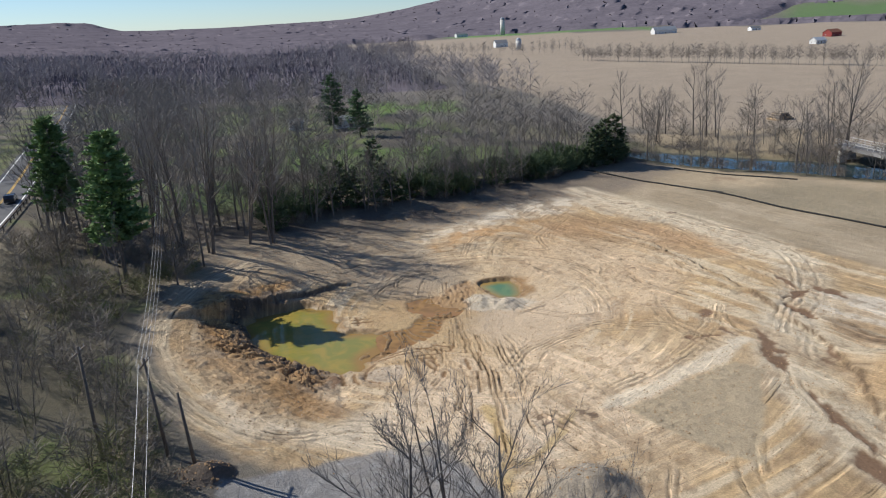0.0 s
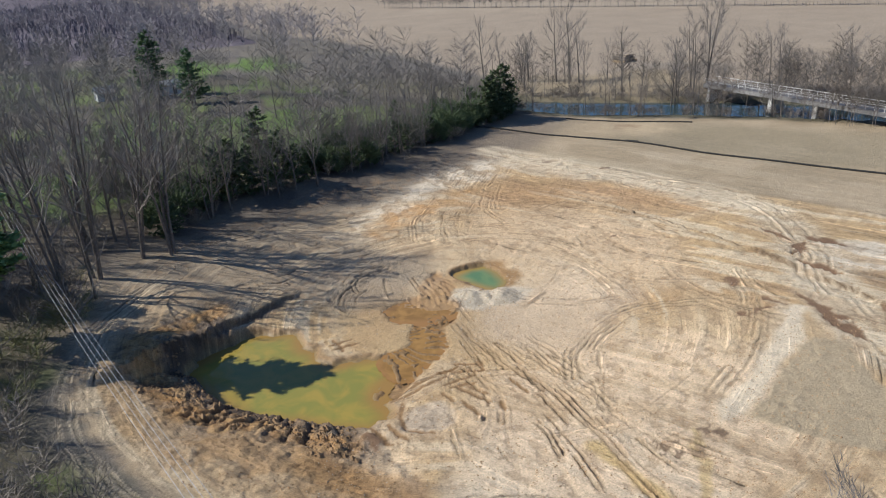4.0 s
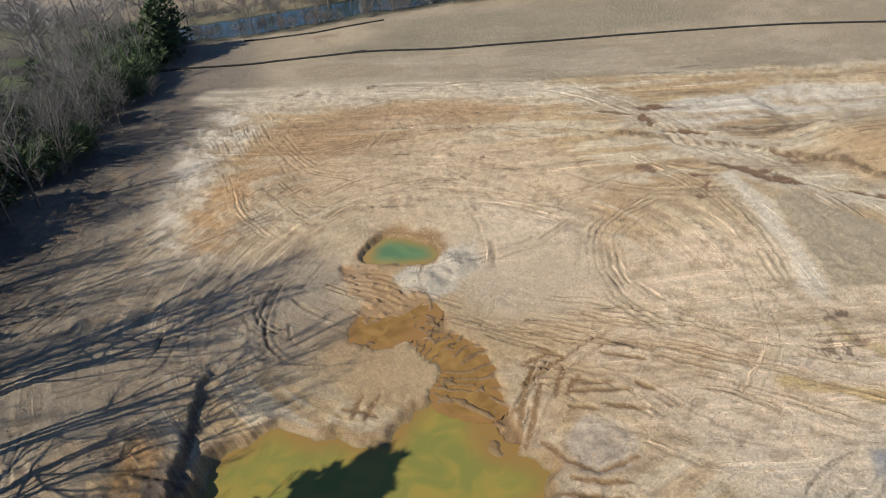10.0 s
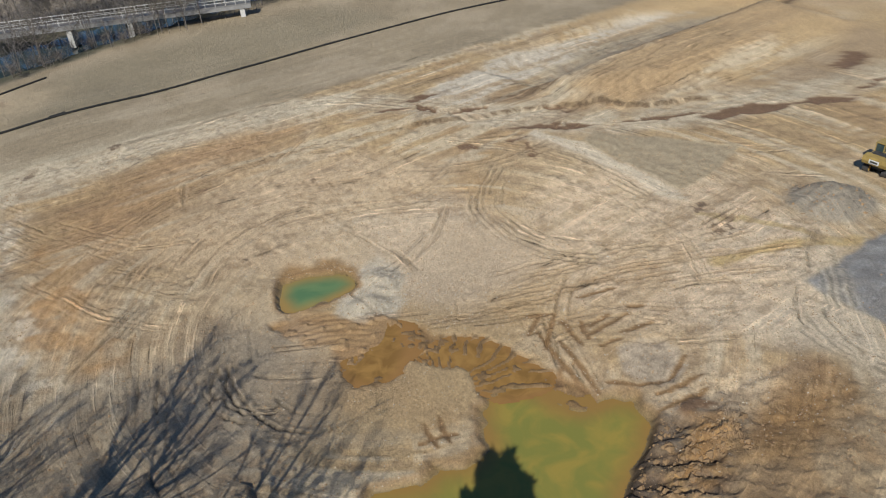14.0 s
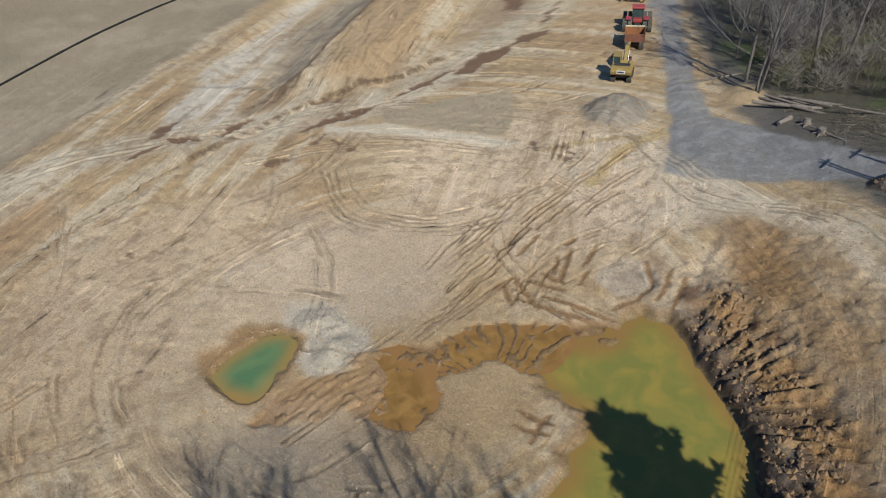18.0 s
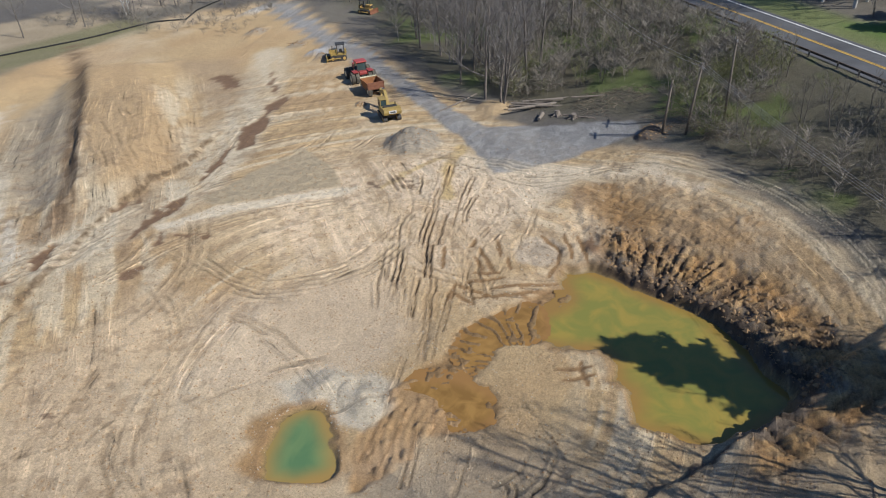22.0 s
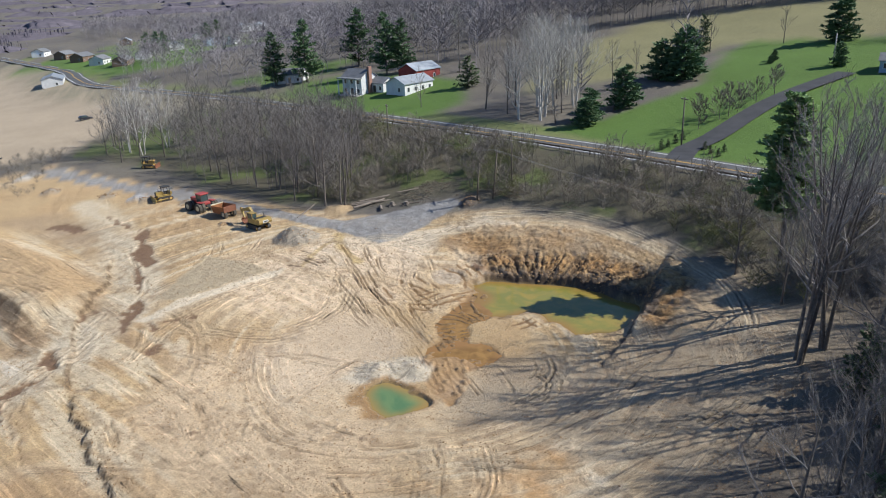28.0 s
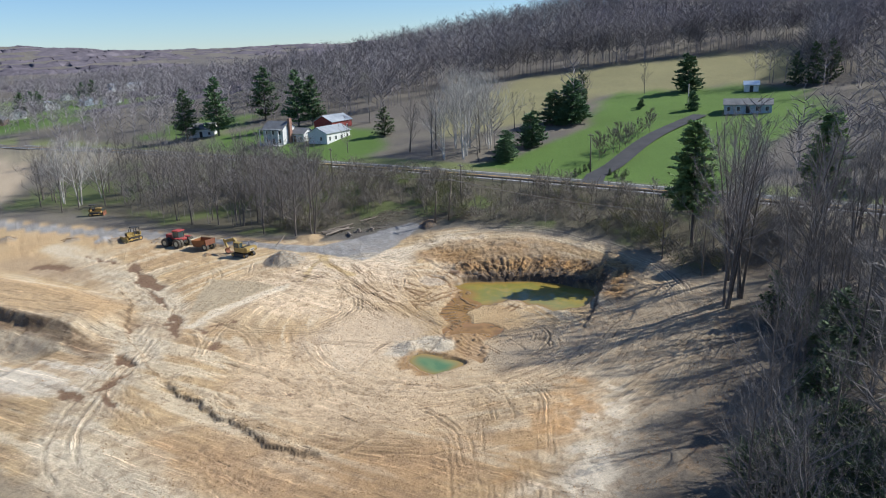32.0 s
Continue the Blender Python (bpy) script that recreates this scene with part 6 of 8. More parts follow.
for k in range(34):
    q = RIVER[int(len(RIVER) * (0.27 + 0.22 * k / 34))]
    x, y = q[0] + rnd.choice((-1, 1)) * rnd.uniform(9, 16), q[1] + rnd.uniform(-8, 8)
    if free(x, y, 2.5) and abs(float(line_dist(np.array([x]), np.array([y]), RIVER)[1][0])) > 9:
        plant(BARE[rnd.choice((2, 3, 4, 4))], x, y, rnd.uniform(0.4, 0.75), group="bare trees along the river")
for x, y, k, sc in ((55, 185, 2, 0.75), (69, 173.5, 4, 0.8), (91, 178.5, 1, 0.95), (82, 216, 0, 1.05), (84, 214, 2, 1.1), (79, 219, 0, 1.0), (108, 187, 0, 1.1), (110, 189, 1, 1.15), (106, 190, 3, 1.1), (96, 175, 3, 0.85),
                    (118, 160, 3, 0.8), (121, 154, 1, 0.75), (124, 150, 4, 1.0), (130, 140, 3, 0.8), (112, 148, 4, 0.7), (104, 158, 4, 0.6), (66, 214, 1, 0.8), (72, 224, 2, 0.9), (60, 230, 0, 0.9), (116, 172, 1, 0.9),
                    (128, 158, 0, 0.8), (135, 150, 1, 0.8), (103, 165, 2, 0.6), (76, 168, 4, 0.45), (84, 162, 4, 0.5), (142, 120, 0, 0.8), (150, 100, 1, 0.8), (156, 84, 3, 0.9), (164, 70, 0, 0.8)):
    plant(BARE[k], x, y, sc, group="bare trees along the river")
for x, y, k, sc in ((103, -13.8, 2, 0.8), (94, -20, 3, 0.75), (94, -33, 0, 0.8), (89, -32, 3, 0.85), (87, -36, 2, 0.9), (77, -34, 4, 0.9), (112, -4, 2, 0.8), (120, 6, 0, 0.8), (108, -18, 1, 0.8)):
    plant(BARE[k], x, y, sc, group="bare trees beside the south field")
plant(PALE_TREE, 98, -24, 0.8, group="sycamores by the south field")

# ---- woods and thickets too many to count ----


def template(seed, h, n, spread, r, twig, sub=3):
    """Triangles of a light tree: a thin trunk and n bare branches."""
    q = random.Random(seed)
    s = Soup()
    s.spike((0, 0, -0.5), (q.uniform(-.4, .4), q.uniform(-.4, .4), h), r)
    for k in range(n):
        f = 0.25 + 0.7 * (k + q.random()) / n
        a = k * 2.4 + q.uniform(-.6, .6)
        L = h * spread * (1.15 - 0.7 * f)
        p = Vector((0, 0, h * f))
        d = Vector((math.cos(a), math.sin(a), q.uniform(0.3, 1.25))).normalized()
        tip = p + d * L
        blade(s, q, p, tip, twig * 2)
        for j in range(sub):
            p2 = p.lerp(tip, q.uniform(0.3, 0.9))
            d2 = d + Vector((q.uniform(-1, 1), q.uniform(-1, 1), q.uniform(-.3, .6)))
            blade(s, q, p2, p2 + d2.normalized() * L * q.uniform(0.35, 0.7), twig)
    return np.array([tuple(v) for v in s.v]), np.array(s.f)


def thicket(name, spots, templates, material, label, category="woods", sink=0.1):
    """Many light trees as one object. Spots: x, y, scale."""
    vs, fs, n = [], [], 0
    base = gz_many(np.array([p[0] for p in spots]), np.array([p[1] for p in spots]))
    for (x, y, sc), z0 in zip(spots, base):
        v, f = templates[rnd.randrange(len(templates))]
        a = rnd.uniform(0, 6.28)
        c, s_ = math.cos(a) * sc, math.sin(a) * sc
        out = np.stack([v[:, 0] * c - v[:, 1] * s_ + x, v[:, 0] * s_ + v[:, 1] * c + y, v[:, 2] * sc * rnd.uniform(0.9, 1.15) + z0 - sink], -1)
        vs.append(out)
        fs.append(f + n)
        n += len(v)
    v, f = np.concatenate(vs), np.concatenate(fs)
    me = bpy.data.meshes.new(name)
    me.vertices.add(len(v))
    me.vertices.foreach_set("co", v.ravel().astype(np.float32))
    me.loops.add(f.size)
    me.loops.foreach_set("vertex_index", f.ravel().astype(np.int32))
    me.polygons.add(len(f))
    me.polygons.foreach_set("loop_start", np.arange(0, f.size, 3, dtype=np.int32))
    me.update(calc_edges=True)
    me.materials.append(material)
    return tagged(new(name, me), label, category, kind="stuff")


def scatter(n, box, test, lo, hi):
    out, tries = [], 0
    x0, y0, x1, y1 = box
    xs, ys = np.array([]), np.array([])
    while len(out) < n and tries < 60:
        tries += 1
        xs, ys = np.random.uniform(x0, x1, n), np.random.uniform(y0, y1, n)
        ok = test(xs, ys)
        out += [(float(a), float(b), random.uniform(lo, hi)) for a, b in zip(xs[ok], ys[ok])]
    return out[:n]


T_WOOD = [template(40 + k, 19, 34, 0.40, 0.13, 0.04, 5) for k in range(5)]
T_HILL = [template(60 + k, 17, 20, 0.42, 0.13, 0.075, 4) for k in range(5)]
T_BUSH = [template(90 + k, 2.8, 22, 0.75, 0.022, 0.018, 3) for k in range(4)]
T_EVER = [template(95 + k, 2.6, 34, 0.8, 0.03, 0.05, 4) for k in range(3)]
pd = lambda pts: (lambda x, y: poly_dist(x, y, list(pts)))
in_north, in_lawn_n, in_west, in_hay = pd(WOOD_NORTH), pd(NORTH_LAWN), pd(WOOD_WEST), pd(HAY_FIELD)
in_hill_lawn, in_house_lawn = pd(LAWN_HILL), pd(LAWN_HOUSE)
roadc = lambda x, y: line_dist(x, y, ROAD)[1]
T_SAPLING = [template(110 + k, 6.5, 18, 0.5, 0.025, 0.012, 5) for k in range(5)]
thicket("saplings", scatter(300, (-50, 112, 20, 165), lambda x, y: (in_north(x, y) < -1) & (in_north(x, y) > -22) & (vnoise(x, y, 8) > 0.3), 0.6, 1.35), T_SAPLING, M_TWIG, "dense thin grey saplings at the wood's edge", "saplings")
thicket("woods_north", scatter(300, (-190, 115, 60, 400), lambda x, y: (in_north(x, y) < -7) & (np.abs(roadc(x, y)) > 9) & ((in_lawn_n(x, y) > -2) | (vnoise(x, y, 9) > 0.82)), 0.6, 1.0), T_WOOD, M_TWIG, "grey leafless wood beyond the pit")
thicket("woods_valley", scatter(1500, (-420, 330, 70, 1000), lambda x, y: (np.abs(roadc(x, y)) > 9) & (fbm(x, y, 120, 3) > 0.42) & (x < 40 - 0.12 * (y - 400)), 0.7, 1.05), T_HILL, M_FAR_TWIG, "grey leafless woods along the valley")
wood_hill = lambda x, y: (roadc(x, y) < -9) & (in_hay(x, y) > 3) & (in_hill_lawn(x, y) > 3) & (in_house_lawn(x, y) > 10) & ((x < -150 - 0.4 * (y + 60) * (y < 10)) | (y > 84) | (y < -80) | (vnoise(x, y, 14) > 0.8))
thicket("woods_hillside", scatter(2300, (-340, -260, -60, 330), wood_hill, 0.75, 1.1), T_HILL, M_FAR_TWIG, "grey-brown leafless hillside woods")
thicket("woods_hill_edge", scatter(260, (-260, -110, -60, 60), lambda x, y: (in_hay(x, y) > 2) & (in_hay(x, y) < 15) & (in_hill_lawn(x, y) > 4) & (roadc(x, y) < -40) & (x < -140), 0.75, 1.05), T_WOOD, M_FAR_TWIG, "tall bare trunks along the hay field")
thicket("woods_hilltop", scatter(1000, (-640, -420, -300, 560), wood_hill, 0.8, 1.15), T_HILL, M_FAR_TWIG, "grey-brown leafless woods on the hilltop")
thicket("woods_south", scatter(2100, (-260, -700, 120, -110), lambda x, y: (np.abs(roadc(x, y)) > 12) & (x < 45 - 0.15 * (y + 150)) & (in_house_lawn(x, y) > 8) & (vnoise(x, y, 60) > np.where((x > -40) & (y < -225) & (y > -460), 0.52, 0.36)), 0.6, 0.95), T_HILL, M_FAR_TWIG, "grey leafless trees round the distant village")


HOMES = [(85, -332), (58, -276), (48, -300), (30, -335), (72, -300), (8, -330), (-4, -316), (42, -392), (98, -360), (14, -420), (118, -400), (66, -440), (-50, -470), (-13, -116), (-40, -60)]


def canopy(name, a0, a1, label):
    """The joined crowns of the woods on the hills and in the distance, between two bearings."""
    ang = np.radians(np.arange(a0, a1, 0.21))
    rad = 165 * 1.021 ** np.arange(0, 158)
    A, R = np.meshgrid(ang, rad, indexing="ij")
    x, y = 10 + R * np.sin(A), 90 + R * np.cos(A)
    jit = np.random.RandomState(9)
    x, y = x + R * 0.004 * jit.uniform(-1, 1, x.shape), y + R * 0.004 * jit.uniform(-1, 1, x.shape)
    c = roadc(x, y)
    hill = np.minimum.reduce([np.where(y > 330, 99, -c - 16), in_hay(x, y) - 9, in_hill_lawn(x, y) - 9, in_house_lawn(x, y) - 16, np.maximum.reduce([-162 - 0.4 * (y + 60) * (y < 10) - x, y - 100, -100 - y])])
    farm = np.minimum.reduce([poly_dist(x, y, list(p)) for p in FARM]) - 14
    village = np.hypot(x - 55, (y + 270) * 0.7) - 60
    patchy = np.where(R < 900, 70 * (fbm(x, y, 110, 3) - 0.47), 30)
    homes = np.minimum.reduce([np.hypot(x - hx, y - hy) for hx, hy in HOMES]) - 26
    south = np.where(y < -60, np.minimum(homes, 70 * (fbm(x, y, 75, 3) - 0.44)), 99)
    far = np.minimum.reduce([farm, village, patchy, R - np.where(y < -60, 230, 330), np.where(y > 420, 99, np.abs(c) - 14), south, in_house_lawn(x, y) - 16])
    hill = np.minimum(hill, farm)
    hill = np.where(y < -60, np.minimum(hill, np.minimum(-c - 30, south)), hill)
    m = np.maximum(smooth(hill, 0, 7 + 20 * smooth(R, 250, 400)), smooth(far, 0, 30)) * smooth(R, 300, 420)
    bumps = 3.0 * (fbm(x, y, 14, 2) - 0.5) * (1 - 0.8 * smooth(R, 500, 1100)) + 3 * (fbm(x, y, 40, 2) - 0.5)
    low = np.where(y < -60, 0.5, 1.0)
    z = gz_many(x, y) - 1.0 + m * ((7.0 + 3 * smooth(R, 400, 900)) * (0.4 + 0.6 * low) + bumps * low)
    idx = np.arange(x.size).reshape(x.shape)
    q = np.stack([idx[:-1, :-1], idx[1:, :-1], idx[1:, 1:], idx[:-1, 1:]], -1).reshape(-1, 4)
    q = q[(m.ravel()[q] > 0.02).any(1)]
    used, inv = np.unique(q, return_inverse=True)
    q = inv.reshape(-1, 4)
    v = np.stack([x, y, z], -1).reshape(-1, 3)[used]
    me = bpy.data.meshes.new(name)
    me.vertices.add(len(v))
    me.vertices.foreach_set("co", v.ravel().astype(np.float32))
    me.loops.add(q.size)
    me.loops.foreach_set("vertex_index", q.ravel().astype(np.int32))
    me.polygons.add(len(q))
    me.polygons.foreach_set("loop_start", np.arange(0, q.size, 4, dtype=np.int32))
    me.update(calc_edges=True)
    me.polygons.foreach_set("use_smooth", np.ones(len(q), bool))
    me.materials.append(M_CANOPY)
    tagged(new(name, me), label, "woods", kind="stuff")
    # crowns standing out of the mass, as thin upright sprays
    keep = (m > 0.3) & (R < 800)
    px, py, pz, pr = x[keep], y[keep], z[keep], R[keep]
    n = len(px)
    a = jit.uniform(0, 6.28, n)
    wd, ht = pr * 0.0008 * jit.uniform(0.5, 1.3, n), jit.uniform(2.0, 5.5, n)
    px, py = px + pr * 0.008 * jit.uniform(-1, 1, n), py + pr * 0.008 * jit.uniform(-1, 1, n)
    v = np.stack([np.stack([px - np.cos(a) * wd, py - np.sin(a) * wd, pz + ht], -1), np.stack([px + np.cos(a) * wd, py + np.sin(a) * wd, pz + ht * 0.9], -1), np.stack([px, py, pz - 1.5], -1)], 1).reshape(-1, 3)
    me = bpy.data.meshes.new("woods_crowns")
    me.vertices.add(len(v))
    me.vertices.foreach_set("co", v.ravel().astype(np.float32))
    me.loops.add(len(v))
    me.loops.foreach_set("vertex_index", np.arange(len(v), dtype=np.int32))
    me.polygons.add(n)
    me.polygons.foreach_set("loop_start", np.arange(0, 3 * n, 3, dtype=np.int32))
    me.update(calc_edges=True)
    me.materials.append(M_CANOPY)
    tagged(new("woods_crowns", me), "bare crowns standing above the far woods", "woods", kind="stuff")


canopy("woods_canopy", -70, 50, "grey leafless woods covering the far northern hills, tinted violet for haze")
canopy("woods_canopy", 163, 256, "grey leafless woods covering the western and southern hills, tinted violet for haze")
thicket("hedgerow", [(155 + 105 * t + rnd.uniform(-3, 3), 568 - 155 * t + rnd.uniform(-3, 3), rnd.uniform(0.5, 0.8)) for t in np.linspace(-0.3, 2.4, 330)], T_HILL, M_TWIG, "line of bare trees between fields", "hedgerow")
thicket("hedgerow", [(-180 + 330 * t + rnd.uniform(-9, 9), 820 + 80 * math.sin(5 * t) + rnd.uniform(-14, 14), rnd.uniform(0.5, 0.8)) for t in np.linspace(0, 1, 120)], T_HILL, M_TWIG, "line of bare trees between fields", "hedgerow")
in_pad = pd(PAD)
thicket("woods_yard", scatter(130, (-10, -62, 48, 32), lambda x, y: (in_west(x, y) < -2) & (roadc(x, y) > 14) & (in_pad(x, y) > 3) & (np.hypot(x - 37, y + 22) > 9) & (x < 34) & (y > -46) & (y < 32 - 0.9 * np.maximum(0, -x)), 0.42, 0.68), T_WOOD, M_TWIG, "thin brown leafless saplings among the yard trees")
thicket("scrub", scatter(900, (-66, -30, 6, 118), lambda x, y: (in_west(x, y) < -0.5) & (np.abs(roadc(x, y)) > 6.5) & (in_pad(x, y) > 2) & (vnoise(x, y, 7) > 0.3) & ((y > 70) | (x < -24) | (y < 34)), 0.5, 1.5), T_BUSH, M_SHRUB, "brown brush on the bank below the road", "scrub")
thicket("budding_scrub", scatter(240, (-66, -30, 10, 118), lambda x, y: (in_west(x, y) < -0.5) & (np.abs(roadc(x, y)) > 8) & (in_pad(x, y) > 2) & (vnoise(x + 40, y, 11) > 0.6) & ((y > 70) | (x < -24) | (y < 34)), 0.5, 1.2), T_BUSH, M_BUDS, "brush with yellow-green buds", "scrub")
thicket("scrub", scatter(420, (-70, 112, 60, 200), lambda x, y: (in_north(x, y) < 0.5) & (in_north(x, y) > -22), 0.4, 1.0), T_BUSH, M_SHRUB, "brown undergrowth at the wood's edge", "scrub")
edge_d = lambda x, y: -line_dist(x, y, NORTH_EDGE)[1]
thicket("evergreen_scrub", scatter(430, (-64, 112, 62, 200), lambda x, y: (edge_d(x, y) > 1.5) & (edge_d(x, y) < 15) & (in_north(x, y) < 2) & (vnoise(x, y, 7) > 0.5) & (x > -34), 0.6, 1.7), T_EVER, M_CEDAR, "dark evergreen undergrowth along the wood's edge", "scrub")
_river = lambda x, y: np.abs(line_dist(x, y, RIVER)[1])
thicket("woods_river", scatter(340, (60, 60, 190, 215), lambda x, y: (_river(x, y) > 9) & (_river(x, y) < np.where(x > 100, 22, 14)) & ((x > 86) | (y > 176)) & (np.hypot(x - 104, y - 176) > 9), 0.4, 0.75), T_WOOD, M_BARK, "slender bare trees along both banks of the creek")
thicket("scrub", scatter(900, (40, 20, 190, 240), lambda x, y: (_river(x, y) > 8.5) & (_river(x, y) < 16), 0.5, 1.1), T_BUSH, M_BARK, "dark brush along the riverbank", "scrub")
thicket("scrub", scatter(220, (56, -60, 135, 10), lambda x, y: (y < -16 - 0.2 * (x - 80) + 10) & (y > -42 + 0.9 * (x - 90)) & (x > 60), 0.4, 0.9), T_BUSH, M_SHRUB, "low brush at the field's edge", "scrub")

# ---- silt sock, poles, wires, guardrail ----
def rope(line, r, sides=6, lift=0.0):
    s = Soup()
    p = [Vector((x, y, gz(x, y) + r * 0.8 + lift)) for x, y in line]
    for a, b in zip(p, p[1:]):
        s.tube(a, b, r * rnd.uniform(0.88, 1.1), r * rnd.uniform(0.88, 1.1), sides, False)
    return s


solo("silt_sock", rope(dense(curve_through([(34, 170), (37.2, 168.6), (49.6, 156.5), (57.8, 142.9), (66, 130), (81.4, 106.4), (98, 77), (105.8, 54), (112.5, 28), (110, 14), (97, -1), (87, -16.5), (80, -19), (81.6, -28), (77.3, -58.5)], 4), 1.5), 0.18, 7),
     M_BLACK, "long black fabric silt sock lying across the stubble", "silt sock")
solo("silt_sock", rope(dense(curve_through([(58.4, 173.6), (62.5, 168.5), (66.8, 162.7), (72, 159.5), (79.3, 154)], 3), 1.5), 0.17, 7), M_BLACK, "short black fabric silt sock near the creek", "silt sock")
solo("silt_sock", rope(dense(curve_through([(57.0, 145.1), (58.5, 143.2)], 2), 1.0), 0.18, 7), M_BLACK, "black fabric silt sock end overlapping another", "silt sock")


def pole(x, y, h, lean=(0, 0), arm=True, pale=False):
    ob = thing("utility_pole", "weathered grey wooden utility pole" + (" with a crossarm" if arm else ""), "utility pole", (x, y, gz(x, y) - 0.4))
    s = Soup()
    top = Vector((lean[0], lean[1], h))
    s.tube((0, 0, 0), top, 0.17, 0.12, 8)
    part("shaft", s, M_POLE if not pale else M_WHITE_BARK, ob, soft=True)
    if arm:
        s = Soup()
        s.box(top.x, top.y, h - 0.45, 0.12, 2.2, 0.14)
        part("crossarm", s, M_POLE, ob)
        for k in (-0.9, -0.3, 0.3, 0.9):
            s = Soup()
            s.tube((top.x, top.y + k, h - 0.38), (top.x, top.y + k, h - 0.16), 0.05, 0.03, 6)
            part("insulator", s, M_STEEL, ob)
    return Vector((x + lean[0], y + lean[1], gz(x, y) + h - 0.6))


tops = [pole(-9.5, 10, 10.0), pole(-28.8, 51, 10.6), pole(-24.2, 52.8, 9.4, (-0.8, 0.5)), pole(-51, 129, 9.5)]
pole(-18, 4.6, 9.0)
pole(-21.6, 51.6, 7.0, (-0.5, 0.2), False)
pole(-64.6, 52.4, 9.9)
pole(-132, 23, 8, arm=False, pale=True)


def wire(a, b, sag, off):
    s, n = Soup(), 14
    p = [a.lerp(b, k / n) + Vector((off * 0.3, off, -sag * 4 * (k / n) * (1 - k / n))) for k in range(n + 1)]
    limb(s, p, 0.016, 0.016, 3)
    return s


for off in (-0.9, -0.3, 0.3, 0.9):
    solo("overhead_wire", wire(tops[2], tops[3], 2.2, off), M_STEEL, "thin pale overhead power line between poles", "overhead wire", group="overhead wires")
for off in (-0.6, 0.6):
    solo("overhead_wire", wire(tops[0], tops[2], 1.5, off), M_STEEL, "thin pale overhead power line between poles", "overhead wire", group="overhead wires")

guard = thing("guardrail", "weathered rusty steel guardrail on wooden posts beside the road", "guardrail")
rail_line = [(x, y) for x, y in ROAD_FINE if -40 < y < 175]
idx0 = ROAD_FINE.index(rail_line[0])
rl = ribbon(ROAD_FINE, 4.9, 4.9, 0, rzf)
pts3 = [Vector(rl.v[2 * i]) for i in range(idx0, idx0 + len(rail_line))]
s = Soup()
for a, b in zip(pts3, pts3[1:]):
    for dz, r in ((0.72, 0.09), (0.56, 0.09)):
        s.tube(a + Vector((0, 0, dz)), b + Vector((0, 0, dz)), r, r, 4, False)
part("rail", s, M_RUST, guard)
post = Soup()
post.box(0, 0, 0.35, 0.18, 0.16, 1.1)
post_me = post.mesh("post", M_POLE)
for a in pts3:
    o = part("post", post_me, None, guard)
    o.location = a + Vector((0.18, 0.05, 0))

# ---- machines ----
M_YELLOW = surface("machine_yellow", (0.24, 0.165, 0.05), (0.43, 0.305, 0.10), 1.5, 0.5)
M_YELLOW_OLD = surface("faded_machine_yellow", (0.35, 0.22, 0.06), (0.52, 0.34, 0.12), 1.5, 0.65)
M_DARK = surface("dark_steel", (0.02, 0.02, 0.02), (0.07, 0.065, 0.06), 2.0, 0.6)
M_TYRE = surface("dusty_tyre", (0.035, 0.033, 0.03), (0.16, 0.14, 0.11), 1.6, 0.9)
M_GLASS = surface("cab_glass", (0.03, 0.05, 0.05), (0.06, 0.09, 0.09), 0.6, 0.12, spec=0.6, bump=0)
M_REDPAINT = surface("tractor_red", (0.24, 0.03, 0.03), (0.36, 0.07, 0.06), 1.0, 0.5)
M_ORANGEPAINT = surface("wagon_orange", (0.25, 0.10, 0.035), (0.40, 0.17, 0.065), 0.8, 0.65)
M_RUSTY = surface("rusty_steel", (0.12, 0.05, 0.03), (0.28, 0.12, 0.07), 1.2, 0.8)
M_CREAM = surface("cream_paint", (0.45, 0.40, 0.26), (0.6, 0.55, 0.38), 1.0, 0.6)
M_BADGE = surface("white_badge", (0.6, 0.6, 0.58), (0.8, 0.8, 0.78), 1.0, 0.6, bump=0)
M_CHROME = surface("bright_steel", (0.4, 0.4, 0.4), (0.6, 0.6, 0.6), 1.0, 0.25, 1.0, bump=0)


def rounded(s, cx, cy, cz, sx, sy, sz, r=0.08):
    """A box with cut edges."""
    o = [(-sx / 2 + r, -sz / 2), (sx / 2 - r, -sz / 2), (sx / 2, -sz / 2 + r), (sx / 2, sz / 2 - r), (sx / 2 - r, sz / 2), (-sx / 2 + r, sz / 2), (-sx / 2, sz / 2 - r), (-sx / 2, -sz / 2 + r)]
    return s.prism([(cx + x, cz + z) for x, z in o], cy - sy / 2, cy + sy / 2)


def crawler(parent, length, width, height, side):
    """A track: belt with grouser plates, and its rollers."""
    n, r = 26, height / 2
    s = Soup()
    prof = []
    for k in range(n):
        a = 2 * math.pi * k / n
        prof.append((math.copysign(length / 2 - r, math.cos(a)) + r * math.cos(a), r + r * math.sin(a)))
    s.prism(prof, side - width / 2, side + width / 2)
    tr = part("track", s, M_DARK, parent, "dusty steel crawler track")
    g = Soup()
    for x in np.arange(-length / 2 + r, length / 2 - r, 0.22):
        g.box(x, side, height + 0.02, 0.06, width, 0.06)
    part("grouser", g, M_DARK, tr)
    for x in (-length / 2 + r, length / 2 - r):
        w_ = Soup()
        w_.tube((x, side - width / 2 - 0.03, r), (x, side + width / 2 + 0.03, r), r * 0.62, r * 0.62, 14)
        part("sprocket", w_, M_YELLOW_OLD, tr)


